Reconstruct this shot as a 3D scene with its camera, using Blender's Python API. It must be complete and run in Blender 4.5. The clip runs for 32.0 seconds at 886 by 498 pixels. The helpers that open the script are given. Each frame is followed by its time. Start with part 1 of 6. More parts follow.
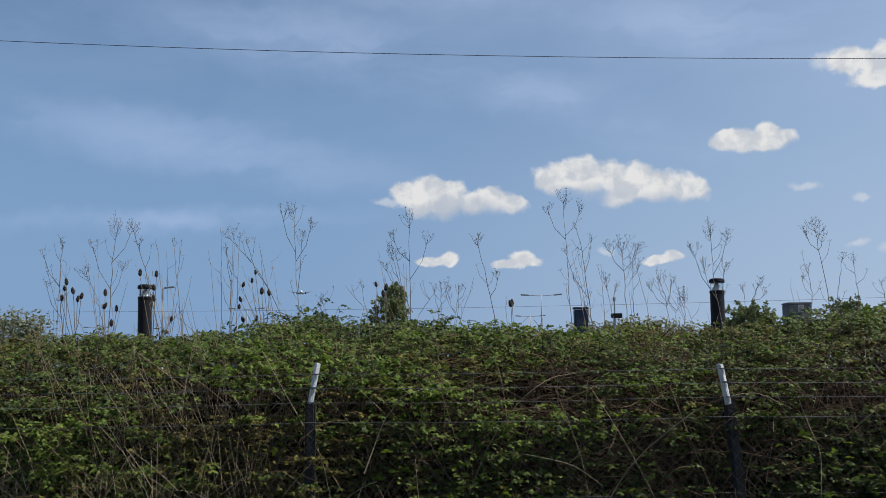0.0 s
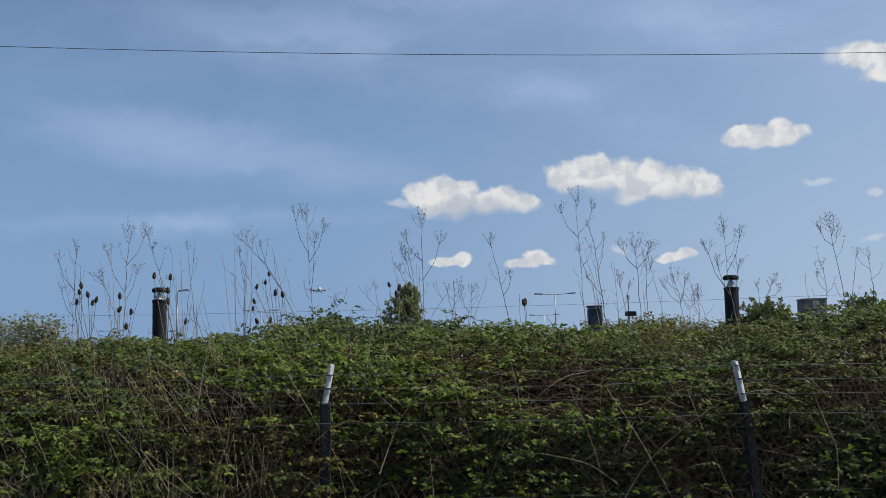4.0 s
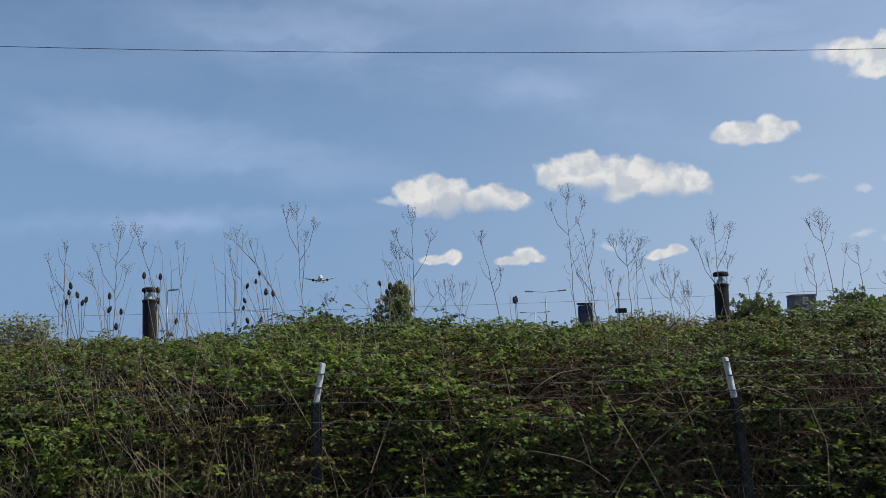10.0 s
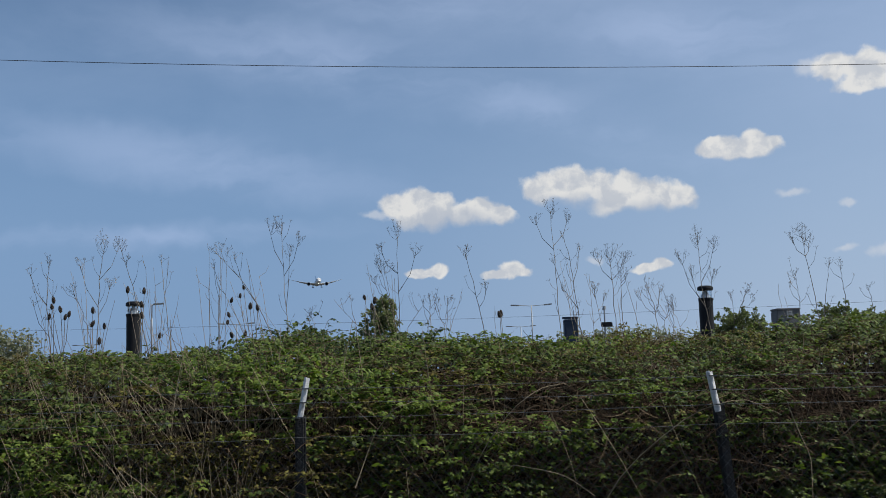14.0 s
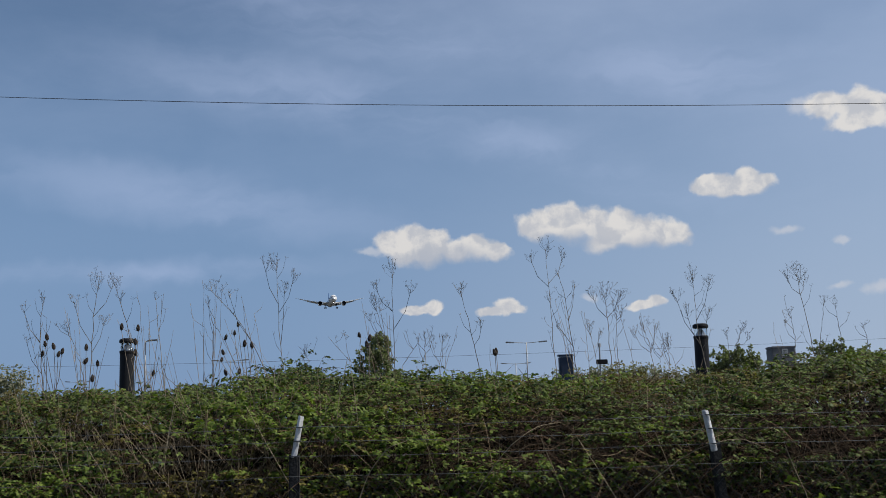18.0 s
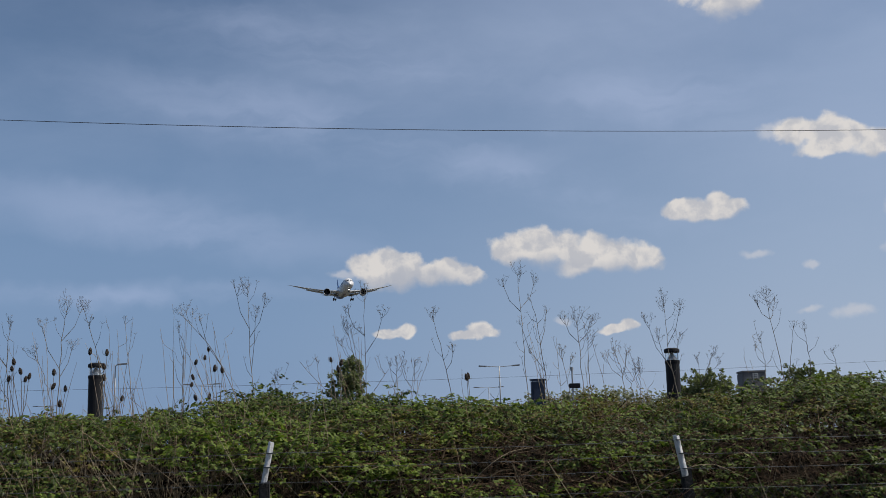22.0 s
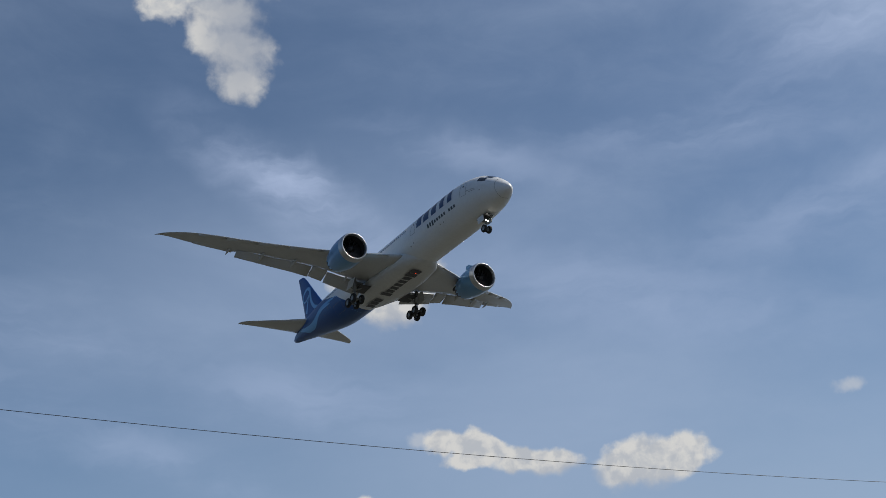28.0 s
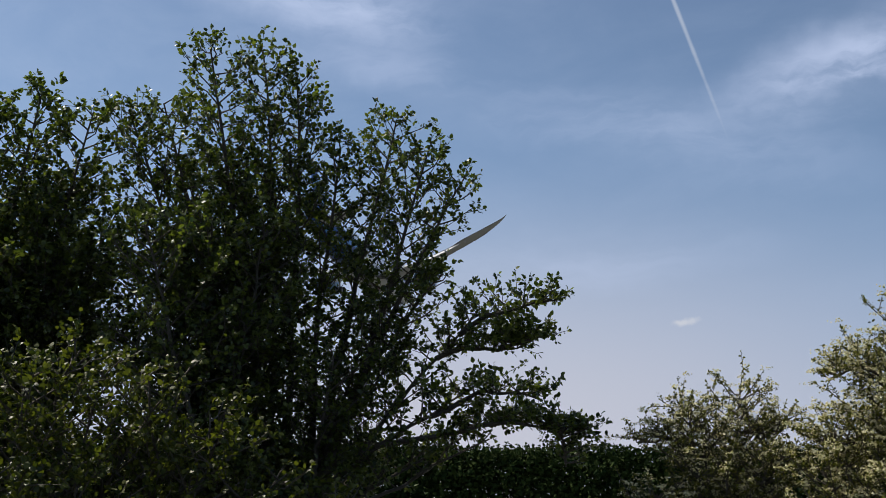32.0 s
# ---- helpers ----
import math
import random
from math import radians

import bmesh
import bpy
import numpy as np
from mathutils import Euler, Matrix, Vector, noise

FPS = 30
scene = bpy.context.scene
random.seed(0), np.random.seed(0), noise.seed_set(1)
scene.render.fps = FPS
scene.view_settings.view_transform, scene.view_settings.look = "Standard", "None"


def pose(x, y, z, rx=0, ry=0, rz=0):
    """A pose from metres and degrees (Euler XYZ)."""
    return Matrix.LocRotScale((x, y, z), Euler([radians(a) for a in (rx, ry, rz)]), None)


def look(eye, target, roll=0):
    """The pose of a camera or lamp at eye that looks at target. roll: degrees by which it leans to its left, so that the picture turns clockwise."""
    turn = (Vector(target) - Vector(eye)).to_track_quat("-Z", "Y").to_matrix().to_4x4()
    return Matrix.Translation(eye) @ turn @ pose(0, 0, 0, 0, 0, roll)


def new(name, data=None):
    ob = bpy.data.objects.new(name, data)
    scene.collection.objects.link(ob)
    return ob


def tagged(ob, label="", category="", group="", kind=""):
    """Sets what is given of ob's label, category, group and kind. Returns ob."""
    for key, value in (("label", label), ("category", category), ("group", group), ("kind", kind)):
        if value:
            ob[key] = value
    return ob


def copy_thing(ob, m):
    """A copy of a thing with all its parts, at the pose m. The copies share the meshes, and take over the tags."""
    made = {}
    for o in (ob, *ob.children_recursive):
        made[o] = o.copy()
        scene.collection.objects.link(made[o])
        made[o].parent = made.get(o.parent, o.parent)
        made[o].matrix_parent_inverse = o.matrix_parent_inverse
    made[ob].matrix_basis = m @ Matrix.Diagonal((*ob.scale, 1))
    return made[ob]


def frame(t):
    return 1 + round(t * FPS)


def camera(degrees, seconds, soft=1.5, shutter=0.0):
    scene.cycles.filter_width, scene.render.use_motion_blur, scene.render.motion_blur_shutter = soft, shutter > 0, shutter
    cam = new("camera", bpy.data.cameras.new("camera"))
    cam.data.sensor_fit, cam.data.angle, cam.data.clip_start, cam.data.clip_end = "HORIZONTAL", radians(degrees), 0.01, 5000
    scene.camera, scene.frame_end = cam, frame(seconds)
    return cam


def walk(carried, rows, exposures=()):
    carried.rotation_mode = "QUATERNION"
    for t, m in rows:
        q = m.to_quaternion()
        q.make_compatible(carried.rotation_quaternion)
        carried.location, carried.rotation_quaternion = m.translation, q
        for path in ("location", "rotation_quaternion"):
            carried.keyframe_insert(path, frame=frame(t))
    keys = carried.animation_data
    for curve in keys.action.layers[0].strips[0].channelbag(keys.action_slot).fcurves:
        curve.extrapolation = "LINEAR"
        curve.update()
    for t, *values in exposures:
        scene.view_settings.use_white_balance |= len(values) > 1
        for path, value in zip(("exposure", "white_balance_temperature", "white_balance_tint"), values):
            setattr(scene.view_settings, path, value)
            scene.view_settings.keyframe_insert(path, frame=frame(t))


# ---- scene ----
cam = camera(45.55, 32.0, soft=0.75)
PATH = [
    (0, pose(-0.010, 0, 1.570, 96.67, 0.82, 0.00)),
    (0.5, pose(-0.008, 0, 1.568, 97.00, 0.85, 0.46)),
    (1, pose(-0.010, 0, 1.568, 96.96, 0.85, 0.49)),
    (1.5, pose(-0.011, 0, 1.567, 96.82, 1.37, 0.49)),
    (2, pose(-0.013, 0, 1.566, 96.96, 1.34, 0.63)),
    (2.5, pose(-0.009, 0, 1.569, 96.96, 1.21, 0.66)),
    (3, pose(-0.012, 0, 1.566, 97.00, 1.26, 0.97)),
    (3.5, pose(-0.010, 0, 1.568, 96.82, 1.35, 0.88)),
    (5.5, pose(-0.005, 0, 1.569, 96.58, 1.38, 0.45)),
    (6, pose(-0.006, 0, 1.567, 96.61, 1.49, 0.22)),
    (6.5, pose(-0.004, 0, 1.567, 96.42, 1.50, -0.06)),
    (7, pose(-0.005, 0, 1.564, 95.99, 1.54, 0.00)),
    (7.5, pose(-0.003, 0, 1.567, 96.01, 1.56, -0.09)),
    (8, pose(-0.003, 0, 1.568, 96.21, 1.59, -0.07)),
    (8.5, pose(-0.003, 0, 1.569, 96.34, 1.59, -0.13)),
    (9, pose(-0.001, 0, 1.567, 96.56, 1.70, -0.10)),
    (9.5, pose(-0.004, 0, 1.567, 96.54, 1.73, 0.10)),
    (10, pose(-0.009, 0, 1.571, 96.56, 1.76, 0.29)),
    (10.5, pose(-0.006, 0, 1.571, 96.83, 1.84, 0.38)),
    (11, pose(-0.006, 0, 1.571, 96.98, 1.78, 0.40)),
    (11.5, pose(-0.004, 0, 1.572, 97.04, 1.86, 0.15)),
    (12, pose(-0.006, 0, 1.572, 97.10, 1.98, 0.26)),
    (12.5, pose(-0.004, 0, 1.571, 97.29, 1.86, 0.10)),
    (13, pose(-0.005, 0, 1.571, 97.32, 1.86, -0.12)),
    (13.5, pose(-0.000, 0, 1.572, 97.30, 1.82, -0.34)),
    (14, pose(0.002, 0, 1.573, 97.29, 1.83, -0.46)),
    (14.5, pose(-0.002, 0, 1.576, 97.68, 1.52, -0.82)),
    (16.5, pose(0.000, 0, 1.578, 98.31, 1.91, -0.78)),
    (17, pose(0.002, 0, 1.586, 98.69, 1.99, -0.80)),
    (17.5, pose(0.001, 0, 1.584, 98.90, 1.90, -0.89)),
    (18, pose(0.000, 0, 1.581, 99.27, 1.75, -0.75)),
    (18.5, pose(0.001, 0, 1.581, 99.19, 1.67, -0.96)),
    (19, pose(0.002, 0, 1.581, 99.18, 1.77, -0.95)),
    (19.5, pose(0.004, 0, 1.587, 99.23, 1.84, -1.14)),
    (20, pose(0.002, 0, 1.587, 99.68, 1.88, -1.43)),
    (20.5, pose(0.008, 0, 1.586, 99.87, 1.96, -1.76)),
    (21, pose(0.009, 0, 1.589, 99.94, 2.07, -1.71)),
    (21.5, pose(0.005, 0, 1.591, 100.25, 1.74, -1.84)),
    (22, pose(0.009, 0, 1.590, 100.50, 1.86, -2.21)),
    (22.5, pose(0.012, 0, 1.592, 100.90, 1.84, -2.46)),
    (23, pose(0.012, 0, 1.591, 101.34, 1.80, -2.97)),
    (23.5, pose(0.010, 0, 1.596, 101.54, 1.85, -3.34)),
    (24, pose(0.016, 0, 1.595, 101.96, 2.03, -3.94)),
    (24.5, pose(0.016, 0, 1.596, 102.58, 1.97, -4.46)),
    (26.5, pose(0.004, 0, 1.643, 106.42, 1.91, -9.31)),
    (27, pose(0.004, 0, 1.654, 108.10, 1.80, -11.76)),
    (27.5, pose(0.004, 0, 1.678, 110.92, 1.69, -15.66)),
    (28, pose(0.005, 0, 1.741, 115.79, 1.81, -21.32)),
    (28.3, pose(0.007, 0, 1.743, 118.62, 1.53, -26.01)),
    (28.6, pose(0.007, 0, 1.708, 122.03, 1.88, -33.30)),
    (28.9, pose(0.006, 0, 1.681, 125.84, 2.01, -43.07)),
    (29, pose(0.005, 0, 1.679, 127.10, 2.76, -47.48)),
    (29.2, pose(0.004, 0, 1.670, 129.69, 3.78, -57.71)),
    (29.5, pose(0.000, 0, 1.658, 130.87, 4.82, -79.28)),
    (29.8, pose(-0.003, 0, 1.650, 129.19, 4.49, -97.97)),
    (30, pose(-0.005, 0, 1.648, 128.50, 3.85, -107.24)),
    (30.2, pose(-0.007, 0, 1.646, 126.48, 2.73, -116.92)),
    (30.4, pose(-0.008, 0, 1.646, 122.60, 2.06, -125.95)),
    (30.6, pose(-0.006, 0, 1.637, 118.75, 1.07, -133.77)),
    (30.8, pose(-0.004, 0, 1.624, 115.96, 0.13, -139.92)),
    (31, pose(-0.002, 0, 1.608, 113.69, -0.22, -143.83)),
    (31.3, pose(0.012, 0, 1.594, 110.67, -0.01, -148.57)),
    (31.5, pose(0.010, 0, 1.586, 109.00, -0.17, -151.43)),
    (31.6, pose(0.010, 0, 1.583, 107.89, -0.39, -152.70)),
    (32, pose(0.010, 0, 1.568, 104.05, -0.91, -156.48)),
]
EXPOSURES = [  # seconds, stops, kelvin, tint
    (0.0, 0.10, 6380, 8), (13.0, 0.05, 6380, 8), (18.0, -0.06, 6520, 10), (23.0, -0.15, 6660, 11), (27.0, -0.36, 6500, 9), (28.0, -0.2, 6480, 8), (29.0, -0.15, 6430, 6), (29.4, -0.05, 6350, 6),
    (29.8, -0.47, 6300, 7), (30.0, -0.7, 6300, 7), (30.6, -0.4, 6350, 8), (31.0, -0.32, 6450, 10), (31.5, 0.0, 6600, 10), (32.0, 0.15, 6780, 10)]
walk(cam, PATH, EXPOSURES)

# ---- sky and sun ----
SUN_AZ, SUN_EL = 95.0, 52.0


def way(az, el):
    """Unit direction at az degrees to the right of +y and el degrees up."""
    a, e = radians(az), radians(el)
    return Vector((math.sin(a) * math.cos(e), math.cos(a) * math.cos(e), math.sin(e)))


def build_sky():
    w = bpy.data.worlds.new("sky")
    scene.world = w
    w.use_nodes = True
    nt = w.node_tree
    nt.nodes.clear()
    N, L = nt.nodes.new, nt.links.new

    def link_in(socket, v):
        if hasattr(v, "is_output"):
            L(v, socket)
        else:
            socket.default_value = v

    def math_n(op, a, b=0.0, c=0.0, clamp=False):
        n = N("ShaderNodeMath")
        n.operation, n.use_clamp = op, clamp
        for s, v in zip(n.inputs, (a, b, c)):
            link_in(s, v)
        return n.outputs[0]

    def vec_n(op, a, b=(0, 0, 0), scale=None):
        n = N("ShaderNodeVectorMath")
        n.operation = op
        link_in(n.inputs[0], a)
        link_in(n.inputs[1], b)
        if scale is not None:
            link_in(n.inputs["Scale"], scale)
        return n.outputs["Value"] if op in ("DOT_PRODUCT", "LENGTH") else n.outputs[0]

    def ramp(v, a, b, c, d):
        n = N("ShaderNodeMapRange")
        n.interpolation_type, n.clamp = "SMOOTHSTEP", False
        for s, x in zip(("Value", "From Min", "From Max", "To Min", "To Max"), (v, a, b, c, d)):
            link_in(n.inputs[s], x)
        return n.outputs[0]

    def noise_n(v, scale, detail, rough=0.55, dist=0.0):
        n = N("ShaderNodeTexNoise")
        link_in(n.inputs["Vector"], v)
        n.inputs["Scale"].default_value, n.inputs["Detail"].default_value = scale, detail
        n.inputs["Roughness"].default_value, n.inputs["Distortion"].default_value = rough, dist
        return n

    def mix_n(f, a, b):
        n = N("ShaderNodeMix")
        n.data_type = "RGBA"
        link_in(n.inputs["Factor"], f)
        for s, v in zip((n.inputs[6], n.inputs[7]), (a, b)):
            link_in(s, v)
        return n.outputs[2]

    def spot(v, az, el, ru, rv, turn=0.0):
        """Distance from a point of the sky, 1 on the ellipse of half sizes ru and rv."""
        m = Matrix.Rotation(radians(-az), 3, "Z") @ Matrix.Rotation(radians(el), 3, "X") @ Matrix.Rotation(radians(-turn), 3, "Y")
        a = vec_n("DOT_PRODUCT", v, tuple(m.col[0] / math.sin(radians(ru))))
        b = vec_n("DOT_PRODUCT", v, tuple(m.col[2] / math.sin(radians(rv))))
        return math_n("POWER", math_n("MULTIPLY_ADD", a, a, math_n("MULTIPLY", b, b)), 0.5)

    def least(v, spots, soft):
        out = None
        for s in spots:
            r = spot(v, *s)
            out = r if out is None else math_n("SMOOTH_MIN", out, r, soft)
        return out

    d = N("ShaderNodeTexCoord").outputs["Generated"]
    sky = N("ShaderNodeTexSky")
    sky.sky_type, sky.sun_disc = "NISHITA", False
    sky.sun_elevation, sky.sun_rotation = radians(SUN_EL), radians(SUN_AZ)
    sky.altitude, sky.air_density, sky.dust_density, sky.ozone_density = 50, 1.0, 0.15, 3.0

    # the air is rumpled at two scales, so that no outline stays round
    def push(n):
        a, b = N("ShaderNodeSeparateColor"), N("ShaderNodeCombineXYZ")
        L(n.outputs["Color"], a.inputs[0])
        for i in range(3):
            L(a.outputs[i], b.inputs[i])
        return vec_n("SUBTRACT", b.outputs[0], (0.5, 0.5, 0.5))

    n1, n2 = push(noise_n(d, 42, 4, 0.5)), push(noise_n(d, 13, 2))
    p = vec_n("ADD", d, vec_n("SCALE", n1, scale=0.018))
    p = vec_n("ADD", p, vec_n("SCALE", n2, scale=0.022))

    # cumulus: azimuth, elevation, half width, half height, all in degrees
    puffs = [
        (-1.9, 9.75, 0.9, 0.6), (-0.7, 9.9, 1.1, 0.75), (0.5, 9.75, 0.9, 0.6), (0.0, 9.1, 1.9, 0.65), (1.8, 9.05, 1.3, 0.5), (3.0, 9.3, 1.0, 0.55), (4.0, 8.98, 0.8, 0.4),
        (6.4, 10.4, 1.1, 0.7), (7.8, 10.5, 1.35, 0.9), (9.3, 10.35, 1.2, 0.85), (10.7, 10.35, 0.95, 0.8), (10.0, 9.45, 1.5, 0.5), (11.8, 9.7, 1.6, 0.75), (13.3, 9.5, 1.2, 0.6),
        (15.5, 11.85, 0.9, 0.45), (16.4, 11.9, 1.0, 0.5), (17.5, 12.15, 0.7, 0.55), (18.3, 11.9, 0.8, 0.38), (16.9, 11.55, 1.7, 0.32),
        (21.9, 15.4, 0.9, 0.55), (23.4, 15.2, 1.1, 0.75), (24.5, 14.9, 1.2, 0.55), (23.3, 14.4, 1.3, 0.45), (26.0, 14.4, 1.5, 0.6), (27.6, 14.1, 1.6, 0.6),
        (32.5, 13.8, 2.3, 1.1), (34.6, 14.1, 1.6, 0.9), (31.2, 13.5, 1.2, 0.7), (17.1, 23.8, 1.5, 1.0), (20.8, 24.2, 1.4, 1.2), (19.2, 22.6, 1.5, 0.9), (18.7, 24.3, 1.2, 0.8),
        (3.8, 5.8, 1.1, 0.25), (4.5, 6.08, 0.75, 0.4), (5.1, 5.85, 0.6, 0.28), (-0.5, 6.1, 0.9, 0.26), (0.3, 6.22, 0.6, 0.28), (11.8, 5.85, 0.9, 0.22), (12.5, 5.95, 0.6, 0.26),
        (4.6, 38.9, 1.9, 1.3), (7.5, 40.2, 2.2, 1.7), (10.0, 40.6, 2.0, 1.5), (8.4, 38.0, 1.9, 1.4), (9.2, 36.2, 1.9, 1.4), (9.6, 34.6, 1.6, 1.0), (7.3, 36.6, 1.2, 1.0),
        (54.0, 23.0, 2.4, 1.5), (56.6, 23.5, 2.2, 1.7), (59.2, 23.1, 2.0, 1.3), (63.1, 21.5, 2.0, 1.4), (58.1, 21.9, 3.2, 2.0), (95.4, 23.1, 2.6, 1.1),
    ]
    wisps = [
        (-3.0, 9.05, 0.9, 0.25), (9.06, 6.5, 0.5, 0.2), (20.9, 15.6, 0.9, 0.4), (26.5, 9.05, 1.3, 0.55), (26.4, 10.9, 0.7, 0.6), (31.4, 8.9, 1.0, 0.6),
        (19.4, 9.2, 0.85, 0.3), (21.8, 8.6, 0.4, 0.22), (23.75, 5.9, 1.05, 0.37), (21.9, 6.3, 0.55, 0.22), (43.8, 16.6, 0.8, 0.5),
        (61.4, 24.4, 0.85, 0.43), (169.3, 9.8, 0.8, 0.26), (106.9, 22.6, 0.8, 0.43),
    ]
    bases = [
        (1.3, 8.4, 3.2, 0.55), (11.6, 8.75, 2.75, 0.5), (7.9, 9.45, 1.85, 0.37), (17.3, 11.0, 2.0, 0.37), (26.3, 13.2, 3.1, 0.43),
        (32.5, 12.3, 2.45, 0.55), (18.9, 21.7, 1.7, 0.5), (57.0, 21.5, 6.1, 0.9), (9.5, 37.4, 1.8, 4.0),
    ]
    trails = [
        (73.8, 32.0, 13.1, 1.2, -159), (67.1, 48.0, 5.0, 1.1, -141), (49.3, 51.6, 4.1, 0.9, -157), (122.8, 47.0, 12.6, 0.55, -31),
        (128.9, 39.0, 8.6, 0.8, 173),
    ]
    fine = noise_n(d, 60, 5, 0.6).outputs[0]
    grain = math_n("SUBTRACT", fine, 0.5)

    # cauliflower heads: rounded cells at two sizes
    def cells(scale):
        n = N("ShaderNodeTexVoronoi")
        n.feature, n.inputs["Scale"].default_value = "SMOOTH_F1", scale
        n.inputs["Smoothness"].default_value = 0.35
        L(vec_n("ADD", d, vec_n("SCALE", n1, scale=0.016)), n.inputs["Vector"])
        return n.outputs["Distance"]

    heads = math_n("ADD", math_n("MULTIPLY", math_n("SUBTRACT", cells(48), 0.42), 0.34), math_n("MULTIPLY", math_n("SUBTRACT", cells(125), 0.42), 0.16))
    rb = least(p, bases, 0.25)
    under = ramp(rb, 1.9, 0.2, 0.0, 0.8)
    q = vec_n("ADD", vec_n("ADD", d, vec_n("SCALE", n1, scale=0.013)), vec_n("SCALE", n2, scale=0.010))
    fray = math_n("SUBTRACT", noise_n(d, 150, 6, 0.62).outputs[0], 0.5)
    r = math_n("ADD", math_n("ADD", least(q, [(a, e - 0.08 * h, w, h * 1.2) for a, e, w, h in puffs], 0.32), math_n("MULTIPLY", heads, 1.0)), math_n("ADD", math_n("MULTIPLY", grain, 0.5), math_n("MULTIPLY", fray, 0.3)))
    rim = math_n("SUBTRACT", 0.78, math_n("MULTIPLY", under, 0.6))
    cloud = math_n("MULTIPLY", ramp(r, 1.22, rim, 0.0, 0.96), math_n("SUBTRACT", 1.0, math_n("MULTIPLY", under, 0.22)))
    rw = math_n("ADD", math_n("ADD", least(p, wisps, 0.2), heads), math_n("MULTIPLY", grain, 1.3))
    wisp = ramp(rw, 1.25, 0.3, 0.0, 0.62)
    rt = math_n("ADD", least(p, trails, 0.1), math_n("MULTIPLY", grain, 2.2))
    trail = ramp(rt, 1.3, 0.0, 0.0, 0.42)
    thin = math_n("ADD", spot(d, 169.2, 27.6, 7.6, 0.13, -71), math_n("MULTIPLY", grain, 0.5))
    trail = math_n("MAXIMUM", trail, ramp(thin, 1.25, 0.2, 0.0, 0.36))

    # drawn-out cirrus: az, el, half length, half width, lean, weight
    bands = [
        (-4, 17.3, 17, 1.9, 10, 0.40), (9, 13.2, 9, 1.0, 16, 0.34), (-15, 8.2, 12, 0.7, -2, 0.22), (15, 17.8, 10, 1.8, 4, 0.30), (-13, 12.2, 14, 1.5, 8, 0.22),
        (13.5, 28.6, 9, 1.9, 30, 0.46), (33, 22.6, 13, 2.4, 12, 0.40), (38, 31, 12, 1.8, 4, 0.34), (24, 31, 9, 1.2, 14, 0.3), (-3, 21.2, 13, 1.7, 9, 0.34), (6, 14.6, 8, 1.4, 18, 0.30), 
        (47, 26, 13, 2.0, -8, 0.36), (70, 36, 8, 3.4, -22, 0.55), (70, 27, 9, 2.0, -14, 0.45), (108, 46, 9, 2.6, 34, 0.5), (52, 37, 14, 3.2, -24, 0.44), (62, 43, 9, 4.0, -30, 0.5), (60, 34, 9, 2.6, -30, 0.44),
        (86, 34.2, 8, 2.0, -8, 0.75), (89, 29.7, 8, 0.9, 6, 0.45), (95, 45, 11, 2.2, 44, 0.55), (106, 40.3, 9, 1.8, 17, 0.5), (122, 41.5, 7, 1.6, -8, 0.5), 
        (144.5, 33.6, 8, 1.0, 37, 0.55), (111, 31, 7, 1.4, 8, 0.45), (133, 31.5, 8, 2.4, 16, 0.5), (146, 34.5, 8, 2.0, -6, 0.45),
        (152, 24, 9, 1.6, 8, 0.36), (168, 20, 14, 2.2, 10, 0.36), (179, 22.6, 9, 2.2, -14, 0.45), (163, 13.3, 12, 1.6, -4, 0.35), (148, 27.5, 9, 2.4, 14, 0.42), (163, 31, 9, 2.6, 10, 0.34),
    ]
    lane = N("ShaderNodeMapping")
    L(p, lane.inputs["Vector"])
    lane.inputs["Rotation"].default_value, lane.inputs["Scale"].default_value = (0.0, 0.3, 0.0), (5.0, 5.0, 19.0)
    fib = noise_n(lane.outputs[0], 1.0, 6, 0.56, 0.3).outputs[0]
    soft = least(p, [(b[0], b[1], b[2], b[3] * 1.25, -b[4]) for b in bands if b[5] < 0.41], 0.2)
    firm = least(p, [(b[0], b[1], b[2], b[3] * 1.25, -b[4]) for b in bands if b[5] > 0.41], 0.2)
    cirrus = math_n("MAXIMUM", ramp(soft, 1.2, 0.0, 0.0, 0.34), ramp(firm, 1.2, 0.0, 0.0, 0.85))
    cirrus = math_n("MULTIPLY", cirrus, ramp(fib, 0.36, 0.66, 0.12, 1.0))

    # high thin veil, drawn out along one way
    st = N("ShaderNodeMapping")
    L(d, st.inputs["Vector"])
    st.inputs["Rotation"].default_value = (0.25, 0.1, 0.5)
    st.inputs["Scale"].default_value = (1.0, 1.5, 2.6)
    veil1 = noise_n(st.outputs[0], 2.2, 7, 0.56, 0.3).outputs[0]
    veil2 = noise_n(st.outputs[0], 7.5, 8, 0.62, 0.5).outputs[0]
    veil = ramp(math_n("ADD", math_n("MULTIPLY", veil1, 0.65), math_n("MULTIPLY", veil2, 0.35)), 0.40, 0.80, 0.0, 0.42)
    # broad sheets of it: az, el, half width, half height, lean
    sheet = least(p, [(15, 24, 20, 8, 6), (54, 38, 9, 8, -6), (27, 17, 13, 6.5, 4), (72, 36, 18, 14, 0), (122, 33, 8, 6, 0), (110, 44, 14, 8, 0)], 0.3)
    wild = math_n("ADD", math_n("MULTIPLY", ramp(spot(d, 88, 40, 58, 26), 1.2, 0.3, 0.0, 1.0), 0.6), 0.5)
    veil = math_n("ADD", math_n("MULTIPLY", veil, wild), math_n("MULTIPLY", ramp(sheet, 1.3, 0.1, 0.0, 0.40), math_n("ADD", math_n("MULTIPLY", veil1, 0.7), 0.55)), clamp=True)

